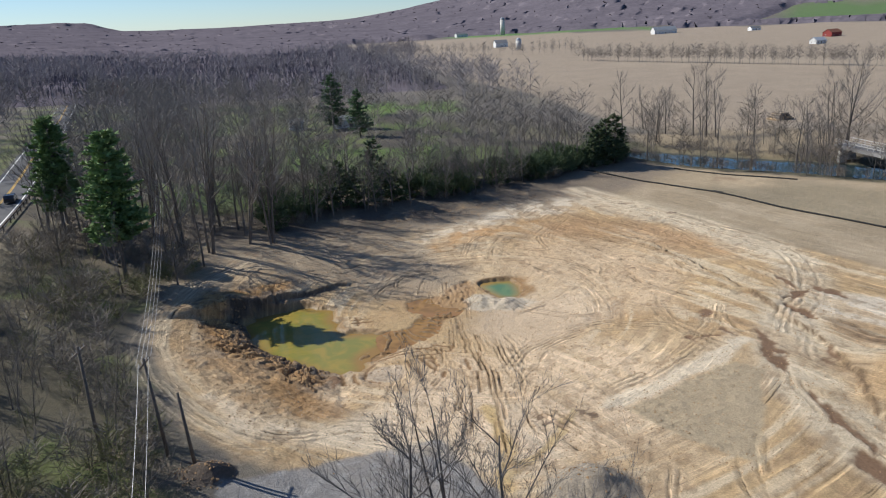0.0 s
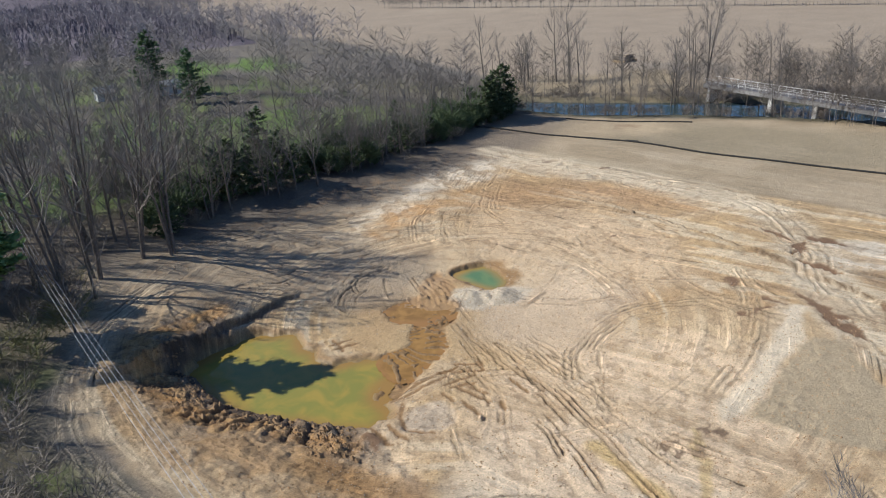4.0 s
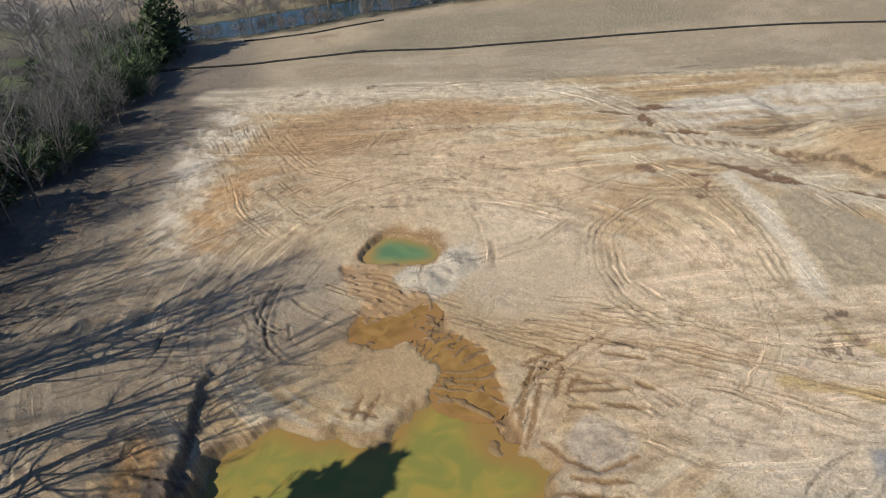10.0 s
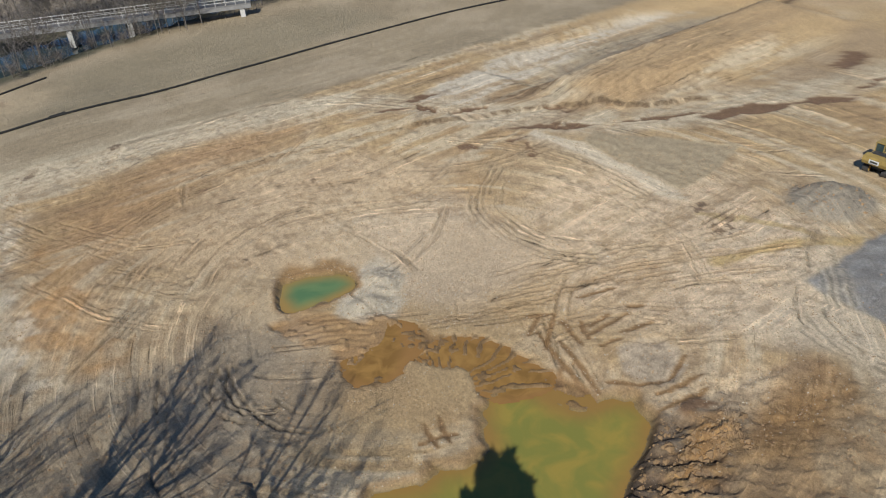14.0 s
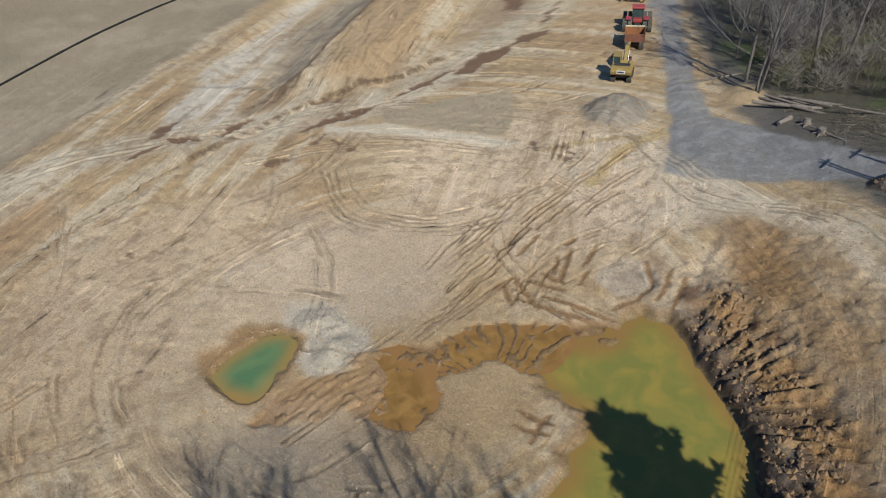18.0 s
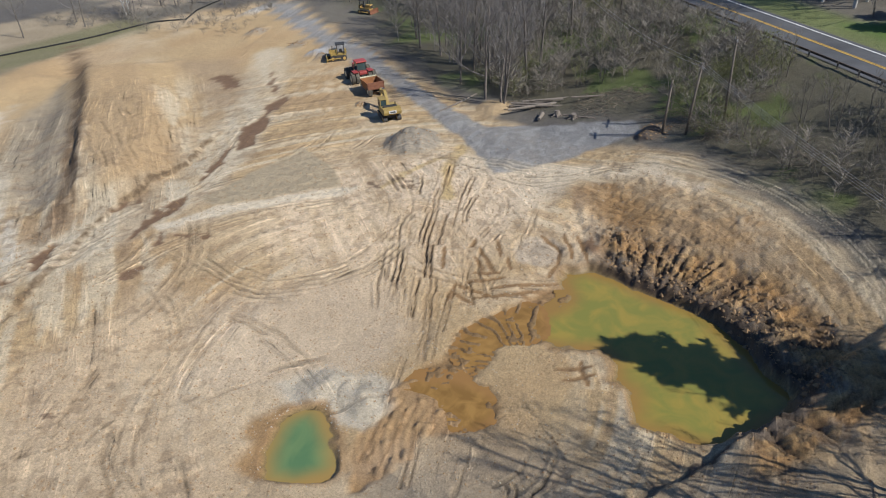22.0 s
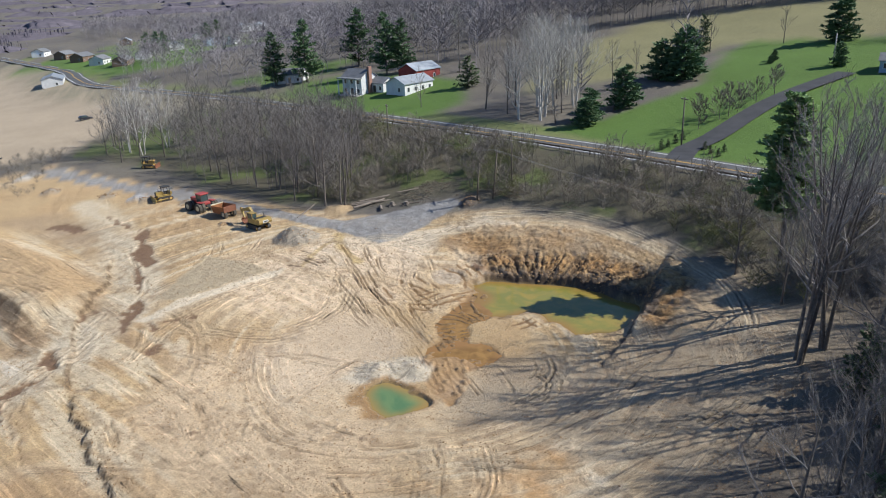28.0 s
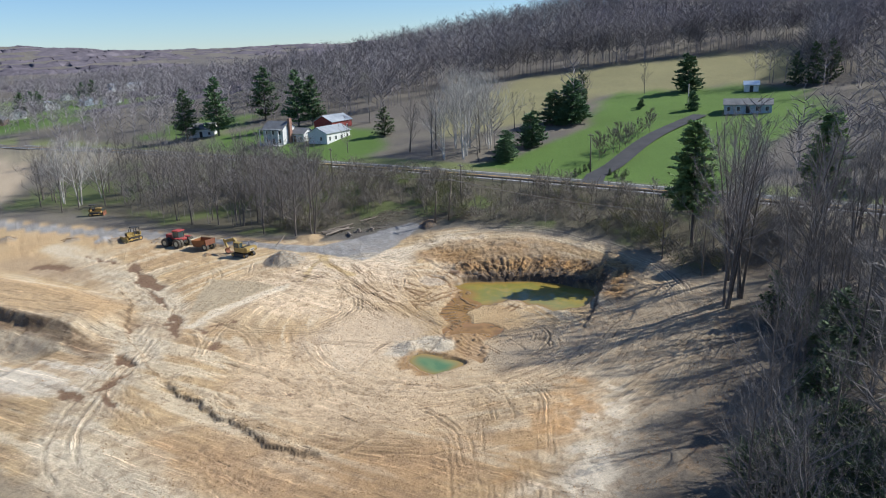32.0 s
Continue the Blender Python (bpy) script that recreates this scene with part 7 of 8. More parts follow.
def beam(s, a, b, w0, h0, w1, h1):
    """A tapered box beam between two points in the x, z plane."""
    a, b = Vector(a), Vector(b)
    d = (b - a).normalized()
    n = Vector((-d.z, 0, d.x))
    vs = []
    for p, w, h in ((a, w0, h0), (b, w1, h1)):
        for sy, sn in ((-1, -1), (1, -1), (1, 1), (-1, 1)):
            vs.append(p + Vector((0, sy * w / 2, 0)) + n * sn * h / 2)
    return s.add(vs, [(3, 2, 1, 0), (4, 5, 6, 7), (0, 1, 5, 4), (1, 2, 6, 5), (2, 3, 7, 6), (3, 0, 4, 7)])


def excavator(x, y, rz):
    ob = thing("excavator", "yellow tracked excavator with folded boom parked on bare earth", "excavator", (x, y, gz(x, y)), rz)
    for sd in (-1.05, 1.05):
        crawler(ob, 4.0, 0.62, 0.85, sd)
    s = Soup().box(0, 0, 0.62, 2.4, 1.6, 0.5)
    part("undercarriage", s, M_DARK, ob)
    s = rounded(Soup(), -0.5, 0, 1.55, 3.0, 2.6, 0.9, 0.12)
    s.tube((0, 0, 0.8), (0, 0, 1.12), 0.75, 0.75, 18)
    part("house", s, M_YELLOW, ob)
    s = Soup()
    prof = [(-2.0, 1.15), (-2.45, 1.3), (-2.6, 1.7), (-2.45, 2.15), (-1.7, 2.25), (-1.7, 1.15)]
    s.prism(prof, -1.32, 1.32)
    cw = part("counterweight", s, M_YELLOW, ob)
    part("badge", Soup().box(-2.58, 0, 1.72, 0.05, 1.1, 0.42), M_BADGE, cw, "plain pale maker's plate")
    part("badge", Soup().box(-2.61, 0, 1.72, 0.04, 0.8, 0.2), M_DARK, cw, "plain dark mark")
    part("engine_cover", rounded(Soup(), -1.2, 0, 2.08, 1.3, 2.0, 0.28, 0.08), M_DARK, ob)
    s = Soup().tube((-1.0, -0.8, 2.1), (-1.0, -0.8, 2.75), 0.07, 0.07, 8)
    part("exhaust_pipe", s, M_DARK, ob)
    s = Soup()
    for px, py in ((1.15, 1.25), (1.15, 0.35), (-0.3, 1.25), (-0.3, 0.35)):
        s.box(px, py, 2.1, 0.1, 0.1, 1.75)
    rounded(s, 0.42, 0.8, 2.98, 1.65, 1.05, 0.12, 0.04)
    s.box(0.42, 0.8, 1.32, 1.5, 0.95, 0.3)
    cab = part("cab", s, M_YELLOW, ob)
    for a in (Soup().box(1.17, 0.8, 2.2, 0.03, 0.82, 1.4), Soup().box(-0.31, 0.8, 2.4, 0.03, 0.82, 0.9), Soup().box(0.42, 1.27, 2.2, 1.38, 0.03, 1.35), Soup().box(0.42, 0.34, 2.2, 1.38, 0.03, 1.35)):
        part("window", a, M_GLASS, cab)
    s = Soup()
    beam(s, (0.9, -0.15, 1.6), (2.5, -0.15, 3.2), 0.42, 0.6, 0.42, 0.7)
    beam(s, (2.4, -0.15, 3.18), (5.2, -0.15, 2.5), 0.42, 0.7, 0.36, 0.45)
    boom = part("boom", s, M_YELLOW, ob)
    for sy in (-0.45, 0.15):
        part("hydraulic_cylinder", Soup().tube((1.35, sy, 1.3), (2.6, sy, 2.75), 0.08, 0.06, 8), M_CHROME, boom)
    s = Soup()
    beam(s, (5.4, -0.15, 2.9), (4.5, -0.15, 1.0), 0.32, 0.5, 0.28, 0.3)
    part("stick", s, M_YELLOW, ob)
    part("stick_cylinder", Soup().tube((3.2, -0.15, 3.55), (5.3, -0.15, 3.0), 0.07, 0.06, 8), M_CHROME, ob)
    s = Soup()
    prof = [(4.5, 1.25), (4.85, 0.9), (4.7, 0.35), (4.1, 0.1), (3.6, 0.35), (3.7, 0.42), (4.1, 0.25), (4.55, 0.5), (4.6, 0.9), (4.3, 1.2)]
    s.prism(prof, -0.7, 0.4)
    bucket = part("bucket", s, M_RUSTY, ob)
    for ty in (-0.65, -0.4, -0.15, 0.1, 0.35):
        part("tooth", Soup().box(3.55, ty, 0.33, 0.25, 0.1, 0.08), M_DARK, bucket)
    return ob


def dozer(x, y, rz, paint_m, label):
    ob = thing("bulldozer", label, "bulldozer", (x, y, gz(x, y)), rz)
    for sd in (-0.95, 0.95):
        crawler(ob, 3.1, 0.5, 0.95, sd)
    part("chassis", rounded(Soup(), 0.0, 0, 0.95, 2.8, 1.3, 0.7, 0.08), paint_m, ob)
    part("hood", rounded(Soup(), 0.85, 0, 1.6, 1.5, 1.05, 0.75, 0.14), paint_m, ob)
    part("grille", Soup().box(1.62, 0, 1.55, 0.05, 0.9, 0.6), M_DARK, ob)
    part("seat", rounded(Soup(), -0.5, 0, 1.6, 0.6, 0.6, 0.6, 0.1), M_DARK, ob)
    s = Soup()
    for px in (-1.15, 0.1):
        for py in (-0.75, 0.75):
            s.box(px, py, 2.05, 0.11, 0.11, 1.6)
    rounded(s, -0.5, 0, 2.9, 1.7, 1.75, 0.12, 0.04)
    part("roll_cage", s, M_DARK, ob, "dark protective canopy on four posts")
    part("fuel_tank", rounded(Soup(), -1.35, 0, 1.5, 0.5, 1.3, 0.75, 0.15), paint_m, ob)
    s = Soup()
    prof = [(2.2, 0.05), (2.05, 0.5), (2.15, 1.15), (2.25, 1.15), (2.17, 0.5), (2.32, 0.05)]
    s.prism(prof, -1.6, 1.6)
    part("blade", s, paint_m if paint_m is M_YELLOW else M_RUSTY, ob)
    for py in (-1.28, 1.28):
        part("push_arm", Soup().tube((-0.4, py, 0.55), (2.1, py, 0.4), 0.1, 0.1, 6), paint_m, ob)
    part("exhaust_pipe", Soup().tube((1.0, 0.25, 1.9), (1.0, 0.25, 2.7), 0.05, 0.05, 8), M_DARK, ob)
    return ob


def wheel(parent, x, y, z, r, w, rim_m, label=""):
    s, n = Soup(), 20
    s.tube((x, y - w / 2, z), (x, y + w / 2, z), r, r, n)
    ty = part("tyre", s, M_TYRE, parent, label)
    lug = Soup()
    for k in range(n):
        a = 2 * math.pi * k / n
        lug.box(x + math.cos(a) * r, y, z + math.sin(a) * r, 0.07, w * 0.95, 0.07)
    part("tread_lug", lug, M_TYRE, ty)
    for sd in (-1, 1):
        part("rim", Soup().tube((x, y + sd * (w / 2 - 0.02), z), (x, y + sd * (w / 2 + 0.02), z), r * 0.55, r * 0.5, 14), rim_m, ty)


def tractor(x, y, rz):
    ob = thing("tractor", "large red tractor with dual dusty wheels parked on bare earth", "tractor", (x, y, gz(x, y)), rz)
    for px in (-1.55, 1.75):
        for py in (-1.85, -1.1, 1.1, 1.85):
            wheel(ob, px, py, 0.95, 0.95, 0.6, M_CREAM)
        part("axle", Soup().tube((px, -1.9, 0.95), (px, 1.9, 0.95), 0.14, 0.14, 8), M_DARK, ob)
    part("frame", Soup().box(0, 0, 1.15, 4.4, 0.8, 0.5), M_DARK, ob)
    part("hood", rounded(Soup(), 1.55, 0, 1.95, 2.5, 1.15, 1.0, 0.2), M_REDPAINT, ob)
    part("rear_body", rounded(Soup(), -1.2, 0, 1.65, 1.7, 1.3, 0.6, 0.15), M_REDPAINT, ob)
    cab = part("cab_floor", rounded(Soup(), -0.38, 0, 1.86, 1.6, 1.6, 0.14, 0.04), M_DARK, ob)
    for px in (0.35, -1.1):
        for py in (-0.75, 0.75):
            part("cab_post", Soup().box(px, py, 2.55, 0.1, 0.1, 1.5), M_DARK, cab)
    part("roof", rounded(Soup(), -0.38, 0, 3.38, 1.9, 1.85, 0.26, 0.1), M_REDPAINT, ob)
    for a in (Soup().box(0.36, 0, 2.6, 0.03, 1.4, 1.3), Soup().box(-1.11, 0, 2.6, 0.03, 1.4, 1.3), Soup().box(-0.38, 0.76, 2.6, 1.36, 0.03, 1.3), Soup().box(-0.38, -0.76, 2.6, 1.36, 0.03, 1.3)):
        part("window", a, M_GLASS, cab)
    for py in (-1.3, 1.3):
        part("fender", rounded(Soup(), -1.5, py, 2.0, 1.6, 0.9, 0.08, 0.03), M_REDPAINT, ob)
    part("exhaust_pipe", Soup().tube((0.7, 0.65, 2.2), (0.7, 0.65, 3.4), 0.07, 0.07, 8), M_CHROME, ob)
    for py in (-0.4, 0.4):
        part("headlight", Soup().box(2.82, py, 2.05, 0.04, 0.25, 0.16), M_BADGE, ob)
    return ob


def wagon(x, y, rz):
    ob = thing("scraper_wagon", "rusty orange and cream earth-moving wagon behind the tractor", "wagon", (x, y, gz(x, y)), rz)
    s = Soup()
    rim = [(-2.0, -1.45, 2.3), (1.9, -1.45, 2.1), (1.9, 1.45, 2.1), (-2.0, 1.45, 2.3)]
    bot = [(-1.3, -1.2, 0.75), (1.6, -1.2, 0.7), (1.6, 1.2, 0.7), (-1.3, 1.2, 0.75)]
    inn = [(p[0] * 0.95, p[1] * 0.94, p[2] - 0.02) for p in rim]
    inb = [(p[0] * 0.93, p[1] * 0.93, p[2] + 0.1) for p in bot]
    s.add(rim + bot + inn + inb, [(0, 1, 5, 4), (1, 2, 6, 5), (2, 3, 7, 6), (3, 0, 4, 7), (4, 5, 6, 7), (1, 0, 8, 9), (2, 1, 9, 10), (3, 2, 10, 11), (0, 3, 11, 8),
                                  (9, 8, 12, 13), (10, 9, 13, 14), (11, 10, 14, 15), (8, 11, 15, 12), (13, 12, 15, 14)])
    part("bowl", s, M_ORANGEPAINT, ob)
    part("front_apron", rounded(Soup(), 1.95, 0, 1.6, 0.25, 2.8, 1.3, 0.08), M_CREAM, ob)
    part("tailgate", rounded(Soup(), -2.05, 0, 1.75, 0.14, 2.8, 1.2, 0.05), M_RUSTY, ob)
    for py in (-1.0, 1.0):
        wheel(ob, -1.5, py, 0.75, 0.75, 0.6, M_CREAM)
    part("axle", Soup().tube((-1.5, -1.2, 0.75), (-1.5, 1.2, 0.75), 0.12, 0.12, 8), M_DARK, ob)
    part("drawbar", Soup().tube((1.8, 0, 0.9), (3.6, 0, 0.95), 0.14, 0.12, 6), M_CREAM, ob)
    for py in (-1.2, 1.2):
        part("hydraulic_cylinder", Soup().tube((2.0, py, 1.0), (2.0, py, 2.4), 0.07, 0.07, 8), M_CHROME, ob)
    return ob


excavator(16.6, 40.2, -62)
wagon(22.0, 29.4, -57)
tractor(25.8, 23.0, -57)
dozer(33.2, 11.9, 20, M_YELLOW, "yellow bulldozer with raised canopy parked by gravel heaps")
dozer(37.3, -23.2, 160, M_YELLOW_OLD, "faded yellow-brown bulldozer parked at the wood's edge")


def car(x, y, z, rz, paint_m, label):
    ob = thing("car", label, "car", (x, y, z), rz)
    s = Soup()
    s.prism([(-2.2, 0.35), (2.2, 0.35), (2.25, 0.75), (1.2, 0.95), (0.55, 1.5), (-1.6, 1.55), (-2.2, 1.0)], -0.88, 0.88)
    part("body", s, paint_m, ob)
    part("windscreen", Soup().add([(1.16, -0.75, 0.98), (1.16, 0.75, 0.98), (0.58, 0.68, 1.48), (0.58, -0.68, 1.48)], [(0, 1, 2, 3)]), M_GLASS, ob)
    for sd in (-1, 1):
        part("window", Soup().box(-0.5, sd * 0.885, 1.22, 1.9, 0.02, 0.42), M_GLASS, ob)
        part("headlight", Soup().box(2.22, sd * 0.65, 0.7, 0.06, 0.3, 0.14), M_BADGE, ob)
        for px in (-1.35, 1.4):
            t = part("wheel", Soup().tube((px, sd * 0.72, 0.34), (px, sd * 0.92, 0.34), 0.34, 0.34, 14), M_TYRE, ob)
            part("rim", Soup().tube((px, sd * 0.9, 0.34), (px, sd * 0.94, 0.34), 0.2, 0.18, 10), M_CHROME, t)
    return ob


M_CARDARK = surface("dark_car_paint", (0.01, 0.012, 0.018), (0.03, 0.032, 0.04), 0.5, 0.25, spec=0.6, bump=0)
car(-83.4, 136.5, 9.1, 112, M_CARDARK, "dark car driving on the country road")
car(62, -118, gz(62, -118), 200, M_CARDARK, "dark pickup truck parked on the field")

# ---- buildings ----
M_SIDING = surface("white_siding", (0.55, 0.56, 0.56), (0.78, 0.78, 0.76), 0.6, 0.7, fine=30)
M_BLUE_SIDING = surface("pale_blue_siding", (0.28, 0.36, 0.45), (0.42, 0.50, 0.58), 0.6, 0.7, fine=30)
M_ROOF = surface("grey_shingles", (0.10, 0.105, 0.11), (0.22, 0.225, 0.235), 0.8, 0.85, fine=20)
M_METALROOF = surface("pale_metal_roof", (0.20, 0.22, 0.245), (0.34, 0.37, 0.40), 0.4, 0.6)
M_REDBARN = surface("barn_red", (0.17, 0.03, 0.03), (0.28, 0.06, 0.05), 0.8, 0.8)
M_BRICK = surface("chimney_brick", (0.20, 0.11, 0.08), (0.32, 0.19, 0.15), 3.0, 0.9)
M_BROWN = surface("brown_siding", (0.14, 0.09, 0.06), (0.24, 0.16, 0.12), 0.8, 0.8)
M_CONCRETE = surface("pale_concrete", (0.36, 0.35, 0.33), (0.55, 0.53, 0.5), 0.8, 0.85)
M_WINDOW = surface("window_glass", (0.03, 0.035, 0.04), (0.07, 0.08, 0.09), 0.5, 0.12, spec=0.6, bump=0)


def house(name, label, x, y, rz, L, W, H, rise, wall_m, roof_m, category="house", windows=3, storeys=1, porch=False, chimney=False, door_m=None, ends=True):
    z0 = min(gz(x + dx, y + dy) for dx in (-3, 0, 3) for dy in (-3, 0, 3))
    ob = thing(name, label, category, (x, y, z0 - 0.2), rz)
    H += 0.5
    s = Soup().box(0, 0, H / 2, L, W, H)
    s.add([(-L / 2, -W / 2, H), (-L / 2, W / 2, H), (-L / 2, 0, H + rise), (L / 2, -W / 2, H), (L / 2, W / 2, H), (L / 2, 0, H + rise)], [(0, 1, 2), (3, 5, 4)])
    wall = part("wall", s, wall_m, ob)
    s = Soup()
    e, t = 0.4, 0.16
    for sd in (-1, 1):
        k = rise / (W / 2)
        vs = []
        for px in (-L / 2 - e, L / 2 + e):
            for py, pz in ((0, H + rise), (sd * (W / 2 + e), H - k * e)):
                vs += [(px, py, pz + 0.03), (px, py, pz + 0.03 + t)]
        s.add(vs, [(0, 2, 3, 1), (4, 5, 7, 6), (0, 1, 5, 4), (2, 6, 7, 3), (1, 3, 7, 5), (0, 4, 6, 2)])
    roof = part("roof", s, roof_m, ob)
    for st in range(storeys):
        zc = 1.7 + 2.8 * st
        for k in range(windows):
            px = -L / 2 + L * (k + 0.5) / windows
            for sd in (-1, 1):
                if st == 0 and k == windows // 2 and sd < 0:
                    continue
                f = part("window", Soup().box(px, sd * (W / 2 + 0.02), zc, 1.1, 0.08, 1.4), M_SIDING, ob)
                part("pane", Soup().box(px, sd * (W / 2 + 0.06), zc, 0.9, 0.04, 1.2), M_WINDOW, f)
        for sd in (-1, 1) if ends else ():
            f = part("window", Soup().box(sd * (L / 2 + 0.02), W * 0.2, zc, 0.08, 1.0, 1.3), M_SIDING, ob)
            part("pane", Soup().box(sd * (L / 2 + 0.06), W * 0.2, zc, 0.04, 0.8, 1.1), M_WINDOW, f)
    part("door", Soup().box(-L / 2 + L * (windows // 2 + 0.5) / windows, -(W / 2 + 0.03), 1.45, 1.1 if not door_m else 3.0, 0.08, 2.1 if not door_m else 2.4), door_m or M_DARK, ob)
    if chimney:
        part("chimney", Soup().box(L / 2 + 0.45, 0, (H + rise + 1.0) / 2, 0.9, 1.3, H + rise + 1.0), M_BRICK, ob, "red brick chimney")
    if porch:
        part("porch_roof", Soup().box(0, -(W / 2 + 1.2), H - 0.2, L + 0.6, 2.4, 0.3), roof_m, ob)
        part("porch_floor", Soup().box(0, -(W / 2 + 1.2), 0.35, L, 2.3, 0.3), M_CONCRETE, ob)
        for k in range(4):
            part("column", Soup().tube((-L / 2 + 0.3 + (L - 0.6) * k / 3, -(W / 2 + 2.2), 0.4), (-L / 2 + 0.3 + (L - 0.6) * k / 3, -(W / 2 + 2.2), H - 0.3), 0.2, 0.17, 10), M_SIDING, ob, "white porch column")
    return ob


# homestead across the road
house("farmhouse", "white two-storey farmhouse with tall porch columns and brick chimney", -27.5, -65, 122, 8.6, 7.0, 5.4, 2.2, M_SIDING, M_ROOF, storeys=2, porch=True, chimney=True)
house("garden_room", "low white wing beside the farmhouse", -33.6, -61.5, 122, 7.5, 5.6, 2.8, 1.6, M_SIDING, M_ROOF)
house("garage", "long white garage with a grey roof on the lawn", -40.5, -51.5, 30, 13, 8.0, 3.0, 1.9, M_SIDING, M_METALROOF, "garage", windows=4, door_m=M_BADGE)
house("barn", "red barn with a pale metal roof", -49, -68, 30, 12, 8.0, 3.4, 2.0, M_REDBARN, M_METALROOF, "barn", windows=2)
house("cottage", "white cottage half hidden behind pines", -13, -116, 150, 10, 7, 3.0, 2.0, M_SIDING, M_ROOF)
house("ranch_house", "long low blue-grey house at the top of the driveway", -137, 41, 128, 13, 7.0, 2.4, 1.4, M_BLUE_SIDING, M_ROOF, windows=5)
house("garden_shed", "small white shed with a blue roof on the hill", -164, 22, 130, 4.4, 3.4, 2.3, 1.1, M_SIDING, M_BLUE_SIDING, "shed", windows=1)
# village to the south
for x, y, rz, L, W, wm, rm in ((85, -332, 70, 15, 8, M_BROWN, M_ROOF), (58, -276, 80, 16, 8, M_BROWN, M_ROOF), (48, -300, 85, 14, 8, M_SIDING, M_ROOF), (30, -335, 95, 16, 9, M_SIDING, M_METALROOF), (72, -300, 75, 13, 8, M_SIDING, M_ROOF),
                               (8, -330, 100, 12, 8, M_BLUE_SIDING, M_METALROOF), (-4, -316, 60, 9, 8, M_SIDING, M_ROOF), (42, -392, 90, 15, 9, M_SIDING, M_METALROOF), (98, -360, 65, 12, 8, M_BROWN, M_ROOF), (14, -420, 90, 14, 8, M_SIDING, M_ROOF),
                               (118, -400, 80, 14, 8, M_SIDING, M_ROOF), (66, -440, 90, 13, 8, M_BROWN, M_METALROOF)):
    house("village_house", "distant village house with a pitched roof among bare trees", x, y, rz, L, W, 3.0, 2.0, wm, rm, windows=3)
house("long_building", "long pale flat-looking building on the far hillside", -50, -470, 10, 60, 14, 4.5, 1.5, M_SIDING, M_METALROOF, "building", windows=8)
house("farm_store", "long white building beside the field", 86, -222, 95, 20, 9, 3.2, 1.6, M_SIDING, M_METALROOF, "building", windows=4)
# north wood and far farms
house("wood_shed", "small white shed in the wood clearing", -51, 262, 20, 5, 4, 2.4, 1.4, M_SIDING, M_METALROOF, "shed", windows=1)
house("white_trailer", "low white outbuilding in the wood clearing", -33, 261, 10, 8, 4.5, 2.6, 1.3, M_SIDING, M_METALROOF, "outbuilding", windows=2)
house("dark_roofed_house", "dark-roofed house among bare trees", -112, 300, 60, 14, 9, 3.0, 2.2, M_BROWN, M_ROOF)
house("dark_roofed_house", "dark-roofed house among bare trees", -126, 340, 60, 14, 9, 3.0, 2.2, M_BROWN, M_ROOF)
house("church", "white church hall with a long pale roof on the far field", 335, 1070, 10, 34, 13, 5, 4.5, M_SIDING, M_METALROOF, "church", windows=7)
house("far_farmhouse", "far white farmhouse with dark roof", 88, 950, 15, 16, 10, 5, 3.5, M_SIDING, M_ROOF, windows=3)
house("far_barn", "far red barn beside the hedgerow", 423, 780, 30, 18, 10, 4, 3, M_REDBARN, M_RUSTY, "barn", windows=3)
house("far_house", "far white house below the wooded ridge", 440, 1010, 10, 14, 9, 3, 2.4, M_SIDING, M_ROOF, windows=3)
house("far_house", "far white house below the wooded ridge", 350, 668, 20, 12, 8, 3, 2.4, M_SIDING, M_METALROOF, windows=3)
house("far_house", "far white house below the wooded ridge", 60, 1500, 20, 24, 12, 5, 3, M_SIDING, M_ROOF, windows=3)


def silo(x, y, h, r):
    ob = thing("silo", "tall pale concrete silo on a far farm", "silo", (x, y, gz(x, y) - 1))
    part("shaft", Soup().tube((0, 0, 0), (0, 0, h), r, r, 20), M_CONCRETE, ob, soft=True)
    dome = Soup()
    for k in range(4):
        a, b = k * math.pi / 8, (k + 1) * math.pi / 8
        dome.tube((0, 0, h + r * math.sin(a)), (0, 0, h + r * math.sin(b) + 0.01), r * math.cos(a), max(0.02, r * math.cos(b)), 20, False)
    part("dome", dome, M_METALROOF, ob, soft=True)


silo(140, 1460, 30, 4.5)
silo(101, 863, 11, 3.2)

# ---- bridge over the creek ----
M_BRIDGE = surface("grey_bridge_steel", (0.17, 0.165, 0.16), (0.32, 0.31, 0.30), 0.7, 0.6, 0.3)
bridge = thing("bridge", "grey steel footbridge-like truss bridge crossing the creek on concrete piers", "bridge", (102.8, 179, 0), math.degrees(math.atan2(-58, 8)))
BL = 58.0
part("deck", Soup().box(BL / 2, 0, 3.4, BL, 4.2, 0.35), M_BRIDGE, bridge)
for py in (-2.1, 2.1):
    part("girder", Soup().box(BL / 2, py, 2.95, BL, 0.25, 0.7), M_BRIDGE, bridge)
    part("top_rail", Soup().box(BL / 2, py, 4.85, BL, 0.14, 0.14), M_CONCRETE, bridge)
    part("middle_rail", Soup().box(BL / 2, py, 4.25, BL, 0.08, 0.1), M_CONCRETE, bridge)
    up = Soup().box(0, 0, 4.2, 0.12, 0.12, 1.3).mesh("railing_post", M_CONCRETE)
    for k in range(28):
        o = part("railing_post", up, None, bridge)
        o.location = (BL * (k + 0.5) / 28, py, 0)
for px in (2, 21, 33, 56):
    part("pier", Soup().box(px, 0, 0.9, 1.1, 4.6, 3.6, taper=0.85), M_CONCRETE, bridge)

